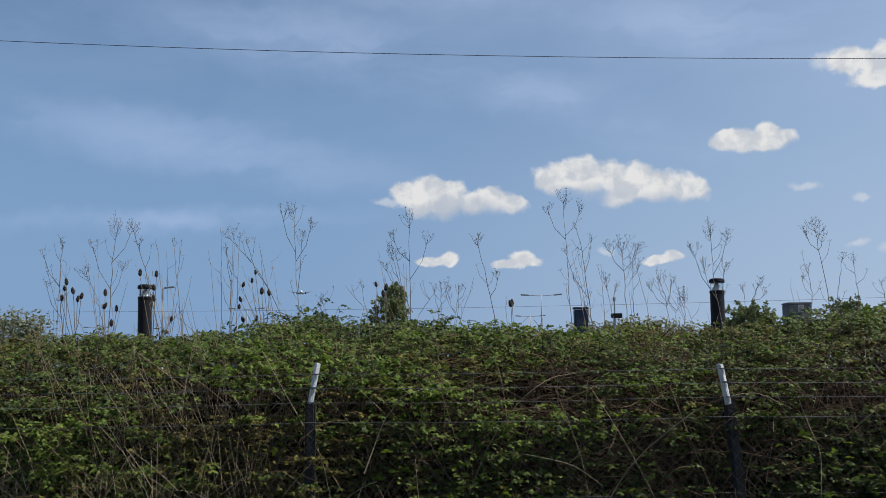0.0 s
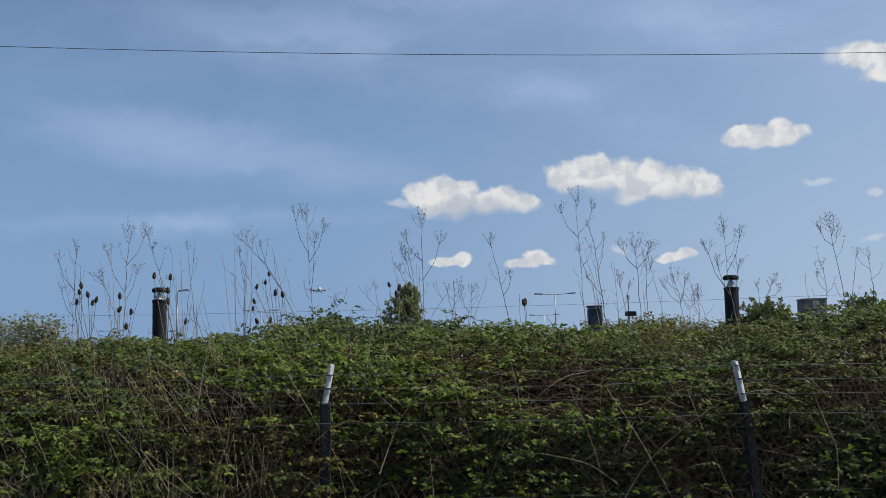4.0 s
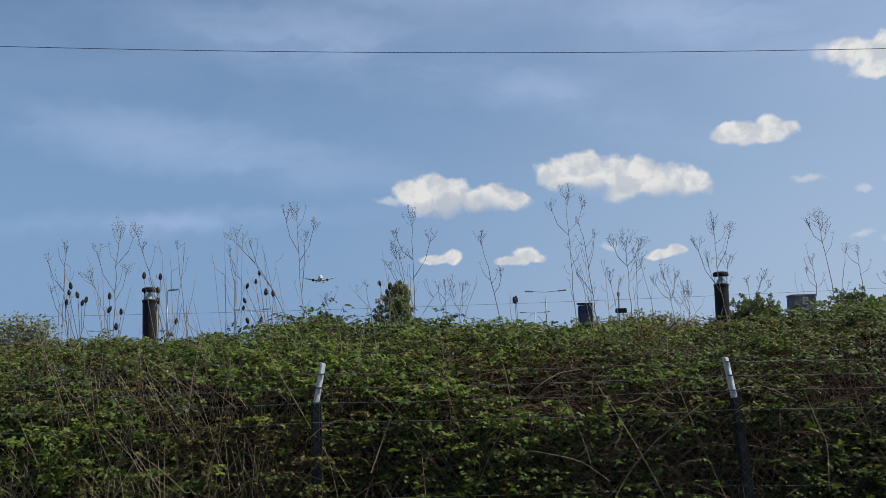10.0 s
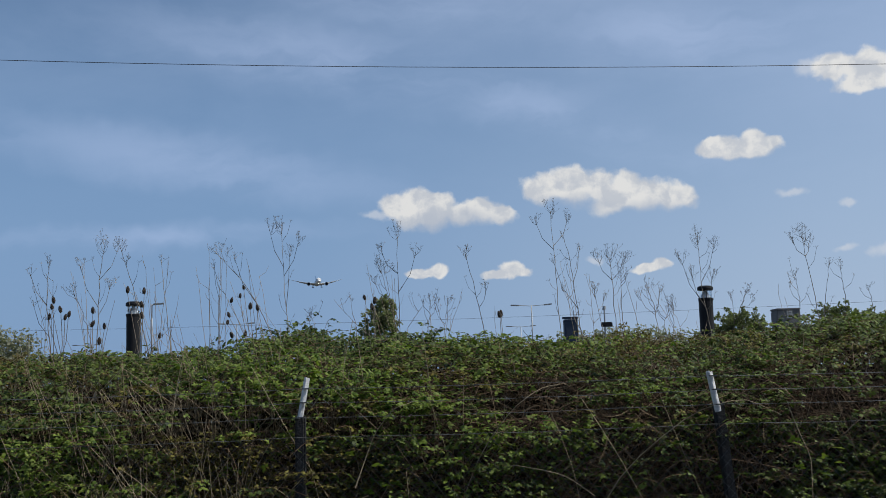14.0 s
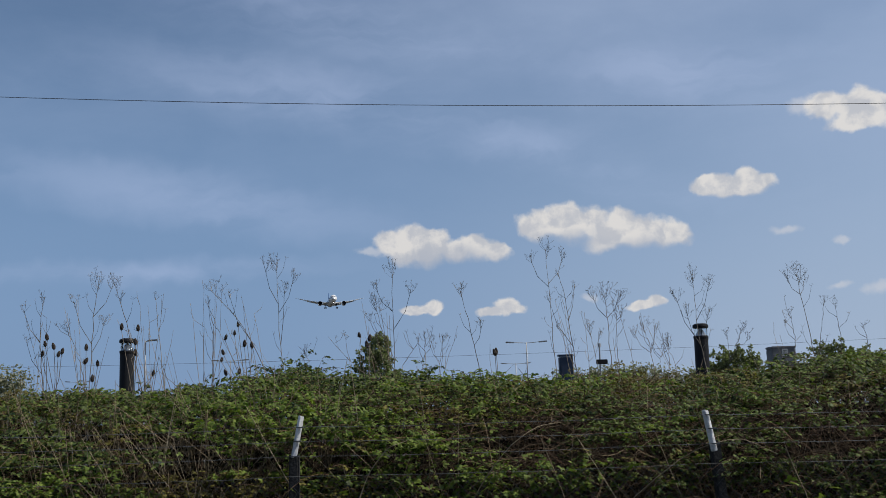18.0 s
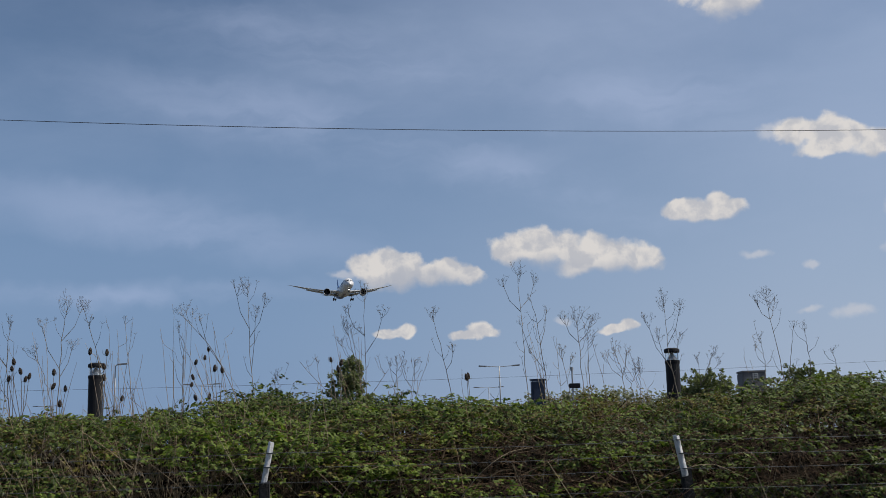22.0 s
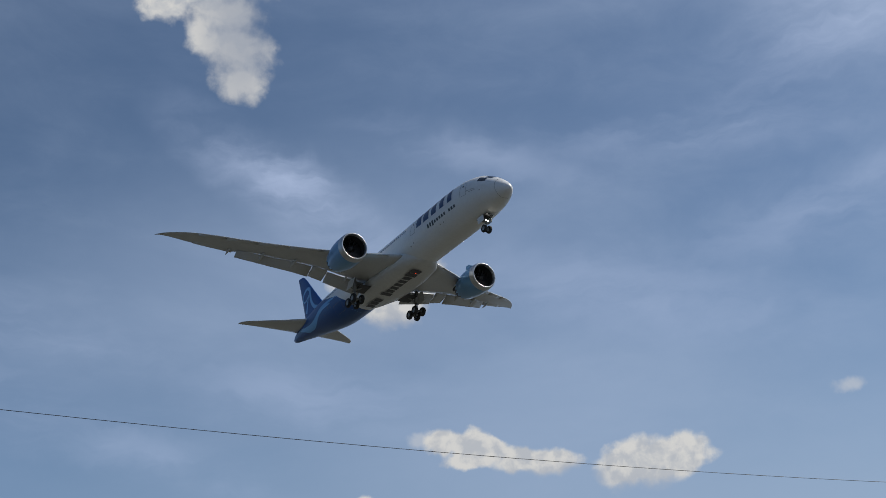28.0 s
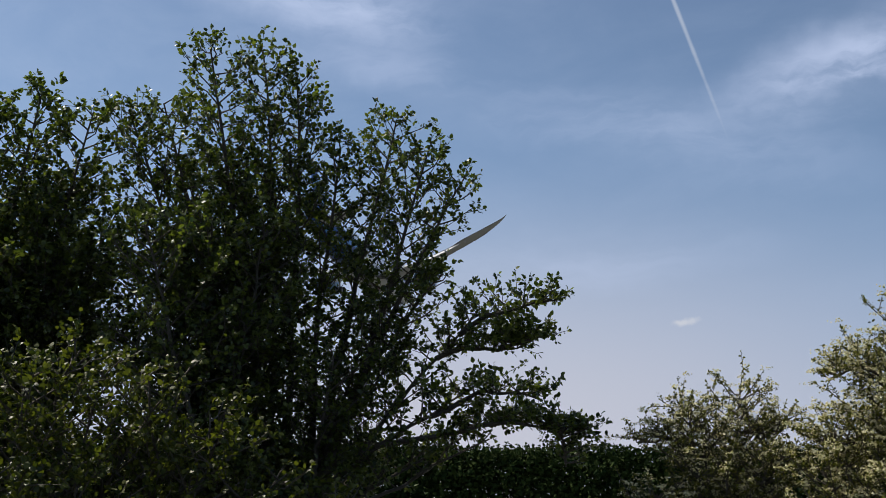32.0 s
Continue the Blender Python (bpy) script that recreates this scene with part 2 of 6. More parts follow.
    # whitish glare of the air round the sun
    c = math_n("MAXIMUM", vec_n("DOT_PRODUCT", d, tuple(way(SUN_AZ, SUN_EL))), 0.0)
    glare = math_n("ADD", math_n("MULTIPLY", math_n("POWER", c, 900.0), 10.0),
                   math_n("ADD", math_n("MULTIPLY", math_n("POWER", c, 160.0), 8.0), math_n("ADD", math_n("MULTIPLY", math_n("POWER", c, 26.0), 2.3), math_n("ADD", math_n("MULTIPLY", math_n("POWER", c, 7.0), 0.9), math_n("MULTIPLY", math_n("POWER", c, 1.3), 0.4)))))
    up = N("ShaderNodeSeparateXYZ")
    L(d, up.inputs[0])
    haze = ramp(up.outputs[2], 0.46, 0.0, 0.0, 0.9)

    col = mix_n(veil, sky.outputs[0], (5.2, 6.35, 8.7, 1))
    # the low air is whiter towards the sun's side
    side = ramp(vec_n("DOT_PRODUCT", d, tuple(way(62, 0))), 0.25, 0.9, 0.0, 1.0)
    col = mix_n(haze, col, mix_n(side, (2.0, 3.3, 5.75, 1), (4.1, 5.15, 7.1, 1)))
    # pale milky air low down behind
    milk = math_n("MULTIPLY", ramp(spot(d, 158, 1, 46, 17), 1.15, 0.15, 0.0, 0.7), ramp(vec_n("DOT_PRODUCT", d, tuple(way(158, 0))), 0.0, 0.3, 0.0, 1.0))
    col = mix_n(milk, col, (6.5, 6.4, 7.2, 1))
    col = mix_n(cirrus, col, (5.5, 6.6, 9.3, 1))
    col = mix_n(trail, col, (7.2, 7.8, 8.8, 1))
    col = mix_n(wisp, col, (6.6, 6.9, 7.6, 1))
    # billows: lit where their swelling falls away towards the sun's side
    swell = noise_n(q, 46, 5, 0.55).outputs[0]
    swell_on = noise_n(vec_n("ADD", q, (0.009, 0.0, 0.011)), 46, 5, 0.55).outputs[0]
    lit = math_n("SUBTRACT", swell, swell_on)
    white = mix_n(ramp(math_n("MINIMUM", math_n("MAXIMUM", lit, -0.16), 0.13), -0.16, 0.13, 0.0, 1.0), (6.0, 6.2, 6.7, 1), (8.4, 8.2, 8.0, 1))
    white = mix_n(under, white, (5.2, 5.45, 6.1, 1))
    col = mix_n(cloud, col, white)
    g = N("ShaderNodeVectorMath")
    g.operation = "SCALE"
    g.inputs[0].default_value = (0.95, 0.98, 0.98)
    L(glare, g.inputs["Scale"])
    col = vec_n("ADD", col, g.outputs[0])
    bg = N("ShaderNodeBackground")
    bg.inputs["Strength"].default_value = 0.088
    L(col, bg.inputs["Color"])
    L(bg.outputs[0], N("ShaderNodeOutputWorld").inputs["Surface"])


build_sky()
sun = new("sun", bpy.data.lights.new("sun", "SUN"))
sun.data.energy, sun.data.angle, sun.data.color = 4.6, radians(0.6), (1.0, 0.95, 0.86)
sun.matrix_basis = look(way(SUN_AZ, SUN_EL) * 100, (0, 0, 0))

# ---- materials ----
def material(name, base, rough=0.6, metal=0.0, vary=0.25, scale=8.0, bump=0.0, bump_scale=60.0, island=False, objects=False, coat=0.0, translucent=0.0, spec=0.5):
    """Principled surface with colour variation at two scales and fine relief."""
    m = bpy.data.materials.new(name)
    m.use_nodes = True
    nt = m.node_tree
    nt.nodes.clear()
    N, L = nt.nodes.new, nt.links.new
    out, bs = N("ShaderNodeOutputMaterial"), N("ShaderNodeBsdfPrincipled")
    bs.inputs["Roughness"].default_value, bs.inputs["Metallic"].default_value = rough, metal
    bs.inputs["Coat Weight"].default_value, bs.inputs["Specular IOR Level"].default_value = coat, spec
    tc = N("ShaderNodeTexCoord")
    n1, n2 = N("ShaderNodeTexNoise"), N("ShaderNodeTexNoise")
    for n, s in ((n1, scale), (n2, scale * 9)):
        n.inputs["Scale"].default_value, n.inputs["Detail"].default_value = s, 4
        L(tc.outputs["Object"], n.inputs["Vector"])
    ad = N("ShaderNodeMath")
    L(n1.outputs[0], ad.inputs[0])
    L(n2.outputs[0], ad.inputs[1])
    fac = ad.outputs[0]
    if island or objects:
        src = N("ShaderNodeNewGeometry").outputs["Random Per Island"] if island else N("ShaderNodeObjectInfo").outputs["Random"]
        a2 = N("ShaderNodeMath")
        a2.operation = "MULTIPLY_ADD"
        L(src, a2.inputs[0])
        a2.inputs[1].default_value = 1.1
        L(fac, a2.inputs[2])
        a3 = N("ShaderNodeMath")
        a3.operation = "SUBTRACT"
        L(a2.outputs[0], a3.inputs[0])
        a3.inputs[1].default_value = 0.55
        fac = a3.outputs[0]
    mr = N("ShaderNodeMapRange")
    L(fac, mr.inputs["Value"])
    mr.inputs["From Min"].default_value, mr.inputs["From Max"].default_value = 0.45, 1.55
    mx = N("ShaderNodeMix")
    mx.data_type = "RGBA"
    L(mr.outputs[0], mx.inputs["Factor"])
    lo, hi = (base if isinstance(base[0], (tuple, list)) else (tuple(c * (1 - vary) for c in base), tuple(min(1, c * (1 + vary)) for c in base)))
    mx.inputs[6].default_value, mx.inputs[7].default_value = (*lo, 1), (*hi, 1)
    L(mx.outputs[2], bs.inputs["Base Color"])
    if bump:
        nb, b = N("ShaderNodeTexNoise"), N("ShaderNodeBump")
        nb.inputs["Scale"].default_value, nb.inputs["Detail"].default_value = bump_scale, 5
        L(tc.outputs["Object"], nb.inputs["Vector"])
        L(nb.outputs[0], b.inputs["Height"])
        b.inputs["Strength"].default_value, b.inputs["Distance"].default_value = bump, 0.02
        L(b.outputs[0], bs.inputs["Normal"])
    if translucent:
        tl, ms = N("ShaderNodeBsdfTranslucent"), N("ShaderNodeMixShader")
        sc = N("ShaderNodeMix")
        sc.data_type, sc.blend_type = "RGBA", "MULTIPLY"
        sc.inputs["Factor"].default_value = 1.0
        L(mx.outputs[2], sc.inputs[6])
        sc.inputs[7].default_value = (1.4, 1.6, 0.8, 1)
        L(sc.outputs[2], tl.inputs["Color"])
        ms.inputs["Fac"].default_value = translucent
        L(bs.outputs[0], ms.inputs[1])
        L(tl.outputs[0], ms.inputs[2])
        L(ms.outputs[0], out.inputs["Surface"])
    else:
        L(bs.outputs[0], out.inputs["Surface"])
    return m


def glow(name, color, strength):
    m = bpy.data.materials.new(name)
    m.use_nodes = True
    bs = m.node_tree.nodes["Principled BSDF"]
    bs.inputs["Base Color"].default_value = (*color, 1)
    bs.inputs["Emission Color"].default_value = (*color, 1)
    bs.inputs["Emission Strength"].default_value = strength
    return m


def clear(name, tint=(0.9, 0.95, 0.97), rough=0.1):
    m = bpy.data.materials.new(name)
    m.use_nodes = True
    bs = m.node_tree.nodes["Principled BSDF"]
    bs.inputs["Base Color"].default_value = (*tint, 1)
    bs.inputs["Roughness"].default_value = rough
    bs.inputs["Transmission Weight"].default_value = 0.9
    bs.inputs["IOR"].default_value = 1.2
    return m


# unseen ground: neutral grey chosen for the light it bounces onto the airliner's belly
M_GROUND = material("grass", ((0.052, 0.053, 0.044), (0.10, 0.10, 0.088)), 0.9, scale=0.7, bump=0.6, bump_scale=25, spec=0.12)
# bank soil, coloured near black to carry the shade below the brambles
M_BANK_DARK = material("shaded_bank_soil", ((0.012, 0.009, 0.006), (0.035, 0.028, 0.017)), 0.95, scale=3, bump=0.8, bump_scale=40, spec=0.12)
M_BRAMBLE = material("bramble_leaf", ((0.010, 0.023, 0.006), (0.122, 0.158, 0.034)), 0.55, scale=1.2, island=True, translucent=0.22, spec=0.16)
# inner bramble leaves: the thicket's inner shade is put into this near-black brown
M_INNER_SHADE = material("inner_leaf_shade", ((0.006, 0.005, 0.003), (0.034, 0.026, 0.015)), 0.9, scale=2, island=True, spec=0.06)
M_BRAMBLE_RED = material("bramble_old_leaf", ((0.026, 0.022, 0.008), (0.160, 0.142, 0.034)), 0.6, scale=2, island=True, translucent=0.22, spec=0.12)
M_LEAF = material("single_leaf", ((0.022, 0.048, 0.008), (0.150, 0.190, 0.036)), 0.5, scale=20, objects=True, translucent=0.28, spec=0.2)
M_NETTLE = material("young_leaf", ((0.034, 0.068, 0.010), (0.168, 0.215, 0.040)), 0.55, scale=1.2, island=True, translucent=0.32, spec=0.16)
M_CANE = material("bramble_cane", ((0.020, 0.011, 0.008), (0.19, 0.12, 0.075)), 0.7, scale=2, island=True, spec=0.12)
M_TANGLE = material("dead_cane", ((0.02, 0.014, 0.010), (0.20, 0.145, 0.09)), 0.8, scale=3, island=True, spec=0.12)
M_STRAW = material("dead_stalk", ((0.13, 0.10, 0.06), (0.36, 0.29, 0.20)), 0.8, scale=4, island=True, spec=0.12)
M_TWIG = material("dead_umbel_stem", ((0.12, 0.10, 0.08), (0.30, 0.26, 0.21)), 0.8, scale=4, objects=True, spec=0.12)
M_TEASEL = material("teasel_head", ((0.018, 0.013, 0.010), (0.06, 0.042, 0.03)), 0.9, scale=30, bump=1.0, bump_scale=160)
M_BARK = material("bark", ((0.035, 0.028, 0.020), (0.12, 0.10, 0.075)), 0.9, scale=6, bump=0.9, bump_scale=30)
M_OAK = material("tree_leaf", ((0.014, 0.028, 0.006), (0.130, 0.150, 0.026)), 0.40, scale=0.8, island=True, translucent=0.36, spec=0.5)
M_SHRUB = material("shrub_leaf", ((0.020, 0.032, 0.004), (0.118, 0.126, 0.018)), 0.5, scale=0.8, island=True, translucent=0.32, spec=0.35)
M_HEDGE = material("hedge_leaf", ((0.012, 0.026, 0.006), (0.05, 0.075, 0.016)), 0.9, scale=0.5, island=True, spec=0.1)
M_HAW = material("hawthorn_leaf", ((0.035, 0.042, 0.009), (0.180, 0.165, 0.036)), 0.55, scale=0.8, island=True, translucent=0.3, spec=0.25)
M_BLOSSOM = material("hawthorn_blossom", ((0.42, 0.36, 0.22), (0.76, 0.69, 0.52)), 0.7, scale=2, island=True, translucent=0.25, spec=0.12)
# distance haze is put into this paler, greyer base colour
M_FAR = material("hazed_far_foliage", ((0.095, 0.110, 0.062), (0.205, 0.220, 0.125)), 0.7, scale=0.3, island=True, translucent=0.35, spec=0.1)
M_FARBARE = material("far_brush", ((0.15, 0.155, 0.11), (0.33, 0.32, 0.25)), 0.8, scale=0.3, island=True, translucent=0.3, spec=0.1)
M_GALV = material("galvanised_wire", ((0.045, 0.048, 0.05), (0.13, 0.135, 0.14)), 0.6, metal=0.3, scale=12)
M_BLACK = material("black_paint", ((0.006, 0.006, 0.007), (0.016, 0.016, 0.018)), 0.6, scale=7, bump=0.1, spec=0.25)
M_PILLAR = material("dark_blue_paint", ((0.010, 0.022, 0.046), (0.020, 0.036, 0.070)), 0.6, scale=6, bump=0.1)
M_CABLE = material("cable_sheath", ((0.012, 0.012, 0.014), (0.03, 0.03, 0.034)), 0.6)
M_GREYMETAL = material("lamp_grey", ((0.22, 0.23, 0.24), (0.38, 0.39, 0.40)), 0.5, metal=0.3, scale=5)
M_STONE = material("pillar_render", ((0.10, 0.10, 0.105), (0.22, 0.215, 0.21)), 0.85, scale=8, bump=0.4)
M_PLAQUE = material("plaque", ((0.40, 0.40, 0.38), (0.55, 0.54, 0.50)), 0.6, scale=20)
M_CLEAR = clear("clear_lens")
M_REFLECT = material("louvre", ((0.45, 0.45, 0.45), (0.7, 0.7, 0.7)), 0.35, metal=0.5)

# ---- mesh helpers ----
def array_mesh(name, verts, faces, mat, smooth=False):
    """A mesh from arrays of corners and of faces that all have as many corners."""
    verts, faces = np.asarray(verts, np.float32), np.asarray(faces, np.int32)
    k = faces.shape[1]
    me = bpy.data.meshes.new(name)
    me.vertices.add(len(verts))
    me.vertices.foreach_set("co", verts.ravel())
    me.loops.add(faces.size)
    me.loops.foreach_set("vertex_index", faces.ravel())
    me.polygons.add(len(faces))
    me.polygons.foreach_set("loop_start", np.arange(0, faces.size, k, dtype=np.int32))
    me.polygons.foreach_set("use_smooth", np.full(len(faces), smooth))
    me.materials.append(mat)
    me.update(calc_edges=True)
    me.validate()
    return new(name, me)


def child(ob, parent, label=""):
    ob.parent = parent
    return tagged(ob, label) if label else ob


def part(name, bm, mat, parent, label="", smooth=False):
    """Links a bmesh as one mesh object under a thing or a part."""
    me = bpy.data.meshes.new(name)
    bm.to_mesh(me)
    bm.free()
    me.materials.append(mat)
    me.polygons.foreach_set("use_smooth", [smooth] * len(me.polygons))
    return child(new(name, me), parent, label)


def thing(name, place=(0, 0, 0), label="", category="", group="", kind=""):
    ob = new(name)
    ob.empty_display_size = 0.1
    ob.location = place
    return tagged(ob, label, category, group, kind)


def box(bm, size, at, turn=None, bevel=0.0):
    m = Matrix.LocRotScale(at, turn, size)
    vs = bmesh.ops.create_cube(bm, size=1.0, matrix=m)["verts"]
    if bevel:
        es = list({e for v in vs for e in v.link_edges})
        bmesh.ops.bevel(bm, geom=es, offset=bevel, segments=2, affect="EDGES", clamp_overlap=True)


def tube(bm, a, b, r0, r1=None, sides=10, caps=True):
    a, b = Vector(a), Vector(b)
    r1 = r0 if r1 is None else r1
    q = (b - a).to_track_quat("Z", "Y")
    m = Matrix.Translation((a + b) / 2) @ q.to_matrix().to_4x4()
    bmesh.ops.create_cone(bm, cap_ends=caps, segments=sides, radius1=r0, radius2=r1, depth=(b - a).length, matrix=m)


def revolve(bm, profile, sides=24, centre=(0, 0, 0), axis="Y"):
    """Turns (along, radius) pairs about an axis through centre; open ended."""
    rings = []
    for u, r in profile:
        ring = []
        for k in range(sides):
            a = 2 * math.pi * k / sides
            p = {"Y": (r * math.cos(a), u, r * math.sin(a)), "Z": (r * math.cos(a), r * math.sin(a), u), "X": (u, r * math.cos(a), r * math.sin(a))}[axis]
            ring.append(bm.verts.new(Vector(p) + Vector(centre)))
        rings.append(ring)
    for p, q in zip(rings, rings[1:]):
        for k in range(sides):
            bm.faces.new((p[k], p[(k + 1) % sides], q[(k + 1) % sides], q[k]))
    return rings


def tubes_arrays(lines, sides=4):
    """Thin tapered tubes along many polylines: [(points, radii), ...] to arrays of verts and quads."""
    V, F, base = [], [], 0
    for pts, rad in lines:
        pts = np.asarray(pts, float)
        rad = np.broadcast_to(np.asarray(rad, float), (len(pts),))
        tan = np.gradient(pts, axis=0)
        tan /= np.linalg.norm(tan, axis=1)[:, None] + 1e-9
        ref = np.where(np.abs(tan[:, 2:3]) > 0.9, [[1.0, 0, 0]], [[0, 0, 1.0]])
        u = np.cross(tan, ref)
        u /= np.linalg.norm(u, axis=1)[:, None] + 1e-9
        w = np.cross(tan, u)
        ang = 2 * np.pi * np.arange(sides) / sides
        ring = pts[:, None] + rad[:, None, None] * (np.cos(ang)[None, :, None] * u[:, None] + np.sin(ang)[None, :, None] * w[:, None])
        V.append(ring.reshape(-1, 3))
        n = len(pts)
        i = np.arange(n - 1)[:, None] * sides
        k = np.arange(sides)[None]
        k2 = (k + 1) % sides
        F.append(base + np.stack([i + k, i + k2, i + sides + k2, i + sides + k], -1).reshape(-1, 4))
        base += n * sides
    return np.concatenate(V), np.concatenate(F)


def leaves_arrays(pos, nrm, size, rng, long=1.5, fold=0.25):
    """Folded leaf blades, two quads each, at pos facing about nrm."""
    n = len(pos)
    nrm = nrm / (np.linalg.norm(nrm, axis=1)[:, None] + 1e-9)
    t = rng.normal(size=(n, 3))
    t -= (t * nrm).sum(1)[:, None] * nrm
    t /= np.linalg.norm(t, axis=1)[:, None] + 1e-9
    s = np.cross(nrm, t)
    size = np.broadcast_to(size, (n,))[:, None]
    h, wd = size * long / 2, size / 2
    up = nrm * size * fold
    v = np.stack([pos - t * h, pos + s * wd + up - t * h * 0.15, pos + t * h - up * 0.5, pos - s * wd + up - t * h * 0.15], 1)
    i = np.arange(n)[:, None] * 4
    f = np.concatenate([i + [0, 1, 2], i + [0, 2, 3]], 1).reshape(-1, 3)
    return v.reshape(-1, 3), f


def bumps(x, y, seed=0.0):
    """Smooth unevenness for arrays of places, about -1 to 1."""
    out = np.zeros_like(x)
    for k, (f, a) in enumerate(((0.55, 0.5), (1.3, 0.3), (3.1, 0.2))):
        out += a * np.sin(f * x + 1.7 * k + seed) * np.cos(f * 1.13 * y - 2.1 * k + seed * 0.7)
    return out


# ---- ground ----
def ground_height(x, y):
    """Level verge round the viewpoint, a bank behind the fence, a raised field behind that."""
    k = np.clip((y - 6.9) / 3.6, 0, 1)
    k = k * k * (3 - 2 * k)
    side = np.clip((40 - np.abs(x)) / 25, 0, 1)
    return 1.6 * k * np.clip(side + (y > 40), 0, 1) - 0.02


def build_ground():
    near = np.linspace(-20, 20, 81)
    far = np.geomspace(21, 3500, 28)
    c = np.concatenate([-far[::-1], near, far])
    X, Y = np.meshgrid(c, c)
    Z = ground_height(X, Y) + 0.03 * bumps(X * 2, Y * 2) * (np.hypot(X, Y) < 40)
    n = len(c)
    i = (np.arange(n - 1)[:, None] * n + np.arange(n - 1)[None]).ravel()
    F = np.stack([i, i + 1, i + n + 1, i + n], 1)
    g = array_mesh("ground", np.stack([X, Y, Z], -1).reshape(-1, 3), F, M_GROUND, True)
    tagged(g, "rough neutral grey ground with a raised field behind the bank", "ground", kind="structure")


build_ground()


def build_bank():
    """A soil sheet over the bank, painted near black for the shade under the brambles."""
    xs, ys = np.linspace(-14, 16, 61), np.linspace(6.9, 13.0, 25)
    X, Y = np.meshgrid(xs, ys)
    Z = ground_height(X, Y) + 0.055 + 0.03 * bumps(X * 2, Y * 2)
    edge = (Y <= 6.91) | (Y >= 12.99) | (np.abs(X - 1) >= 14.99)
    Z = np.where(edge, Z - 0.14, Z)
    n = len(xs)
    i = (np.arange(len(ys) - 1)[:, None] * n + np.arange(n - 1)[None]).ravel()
    g = array_mesh("ground_bank", np.stack([X, Y, Z], -1).reshape(-1, 3), np.stack([i, i + 1, i + n + 1, i + n], 1), M_BANK_DARK, True)
    tagged(g, "soil bank under the brambles, painted dark for shade", "bank", kind="structure")


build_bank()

# ---- the airliner ----
# Its own space: x to its starboard side, y forward with the nose tip at 0, z up from the middle of the hull.
def hermite(xs, ys):
    xs, ys = np.asarray(xs, float), np.asarray(ys, float)
    d = np.diff(ys) / np.diff(xs)
    m = np.zeros_like(ys)
    m[1:-1] = np.where(d[:-1] * d[1:] > 0, 2 * d[:-1] * d[1:] / (d[:-1] + d[1:] + 1e-12), 0)
    m[0], m[-1] = d[0], d[-1]

    def f(x):
        x = np.clip(np.asarray(x, float), xs[0], xs[-1])
        i = np.clip(np.searchsorted(xs, x) - 1, 0, len(xs) - 2)
        h = xs[i + 1] - xs[i]
        t = (x - xs[i]) / h
        return ((2 * t**3 - 3 * t**2 + 1) * ys[i] + (t**3 - 2 * t**2 + t) * h * m[i]
                + (-2 * t**3 + 3 * t**2) * ys[i + 1] + (t**3 - t**2) * h * m[i + 1])
    return f


STATIONS = [0, 0.12, 0.4, 1, 2, 3.5, 5, 7, 9, 12, 40, 44, 48, 52, 56, 60, 62.2, 62.6]
HULL_TOP = hermite(STATIONS, [-1.3, -0.95, -0.6, 0.02, 0.85, 1.85, 2.52, 3.02, 3.22, 3.3, 3.3, 3.28, 3.2, 3.0, 2.65, 2.1, 1.55, 1.3])
HULL_LOW = hermite(STATIONS, [-1.3, -1.58, -1.82, -2.12, -2.42, -2.66, -2.78, -2.86, -2.88, -2.88, -2.88, -2.8, -2.25, -1.5, -0.72, 0.05, 0.5, 0.75])
HULL_HALF = hermite(STATIONS, [0, 0.32, 0.64, 1.1, 1.64, 2.2, 2.56, 2.84, 2.93, 2.95, 2.95, 2.92, 2.68, 2.23, 1.65, 0.92, 0.42, 0.25])


def hull(s, a, proud=0.0):
    """The hull's surface s metres behind the nose, at angle a in degrees from the top over starboard."""
    top, low, half = float(HULL_TOP(s)), float(HULL_LOW(s)), float(HULL_HALF(s))
    a = radians(a)
    return Vector((math.sin(a) * (half + proud), -s, (top + low) / 2 + math.cos(a) * ((top - low) / 2 + proud)))


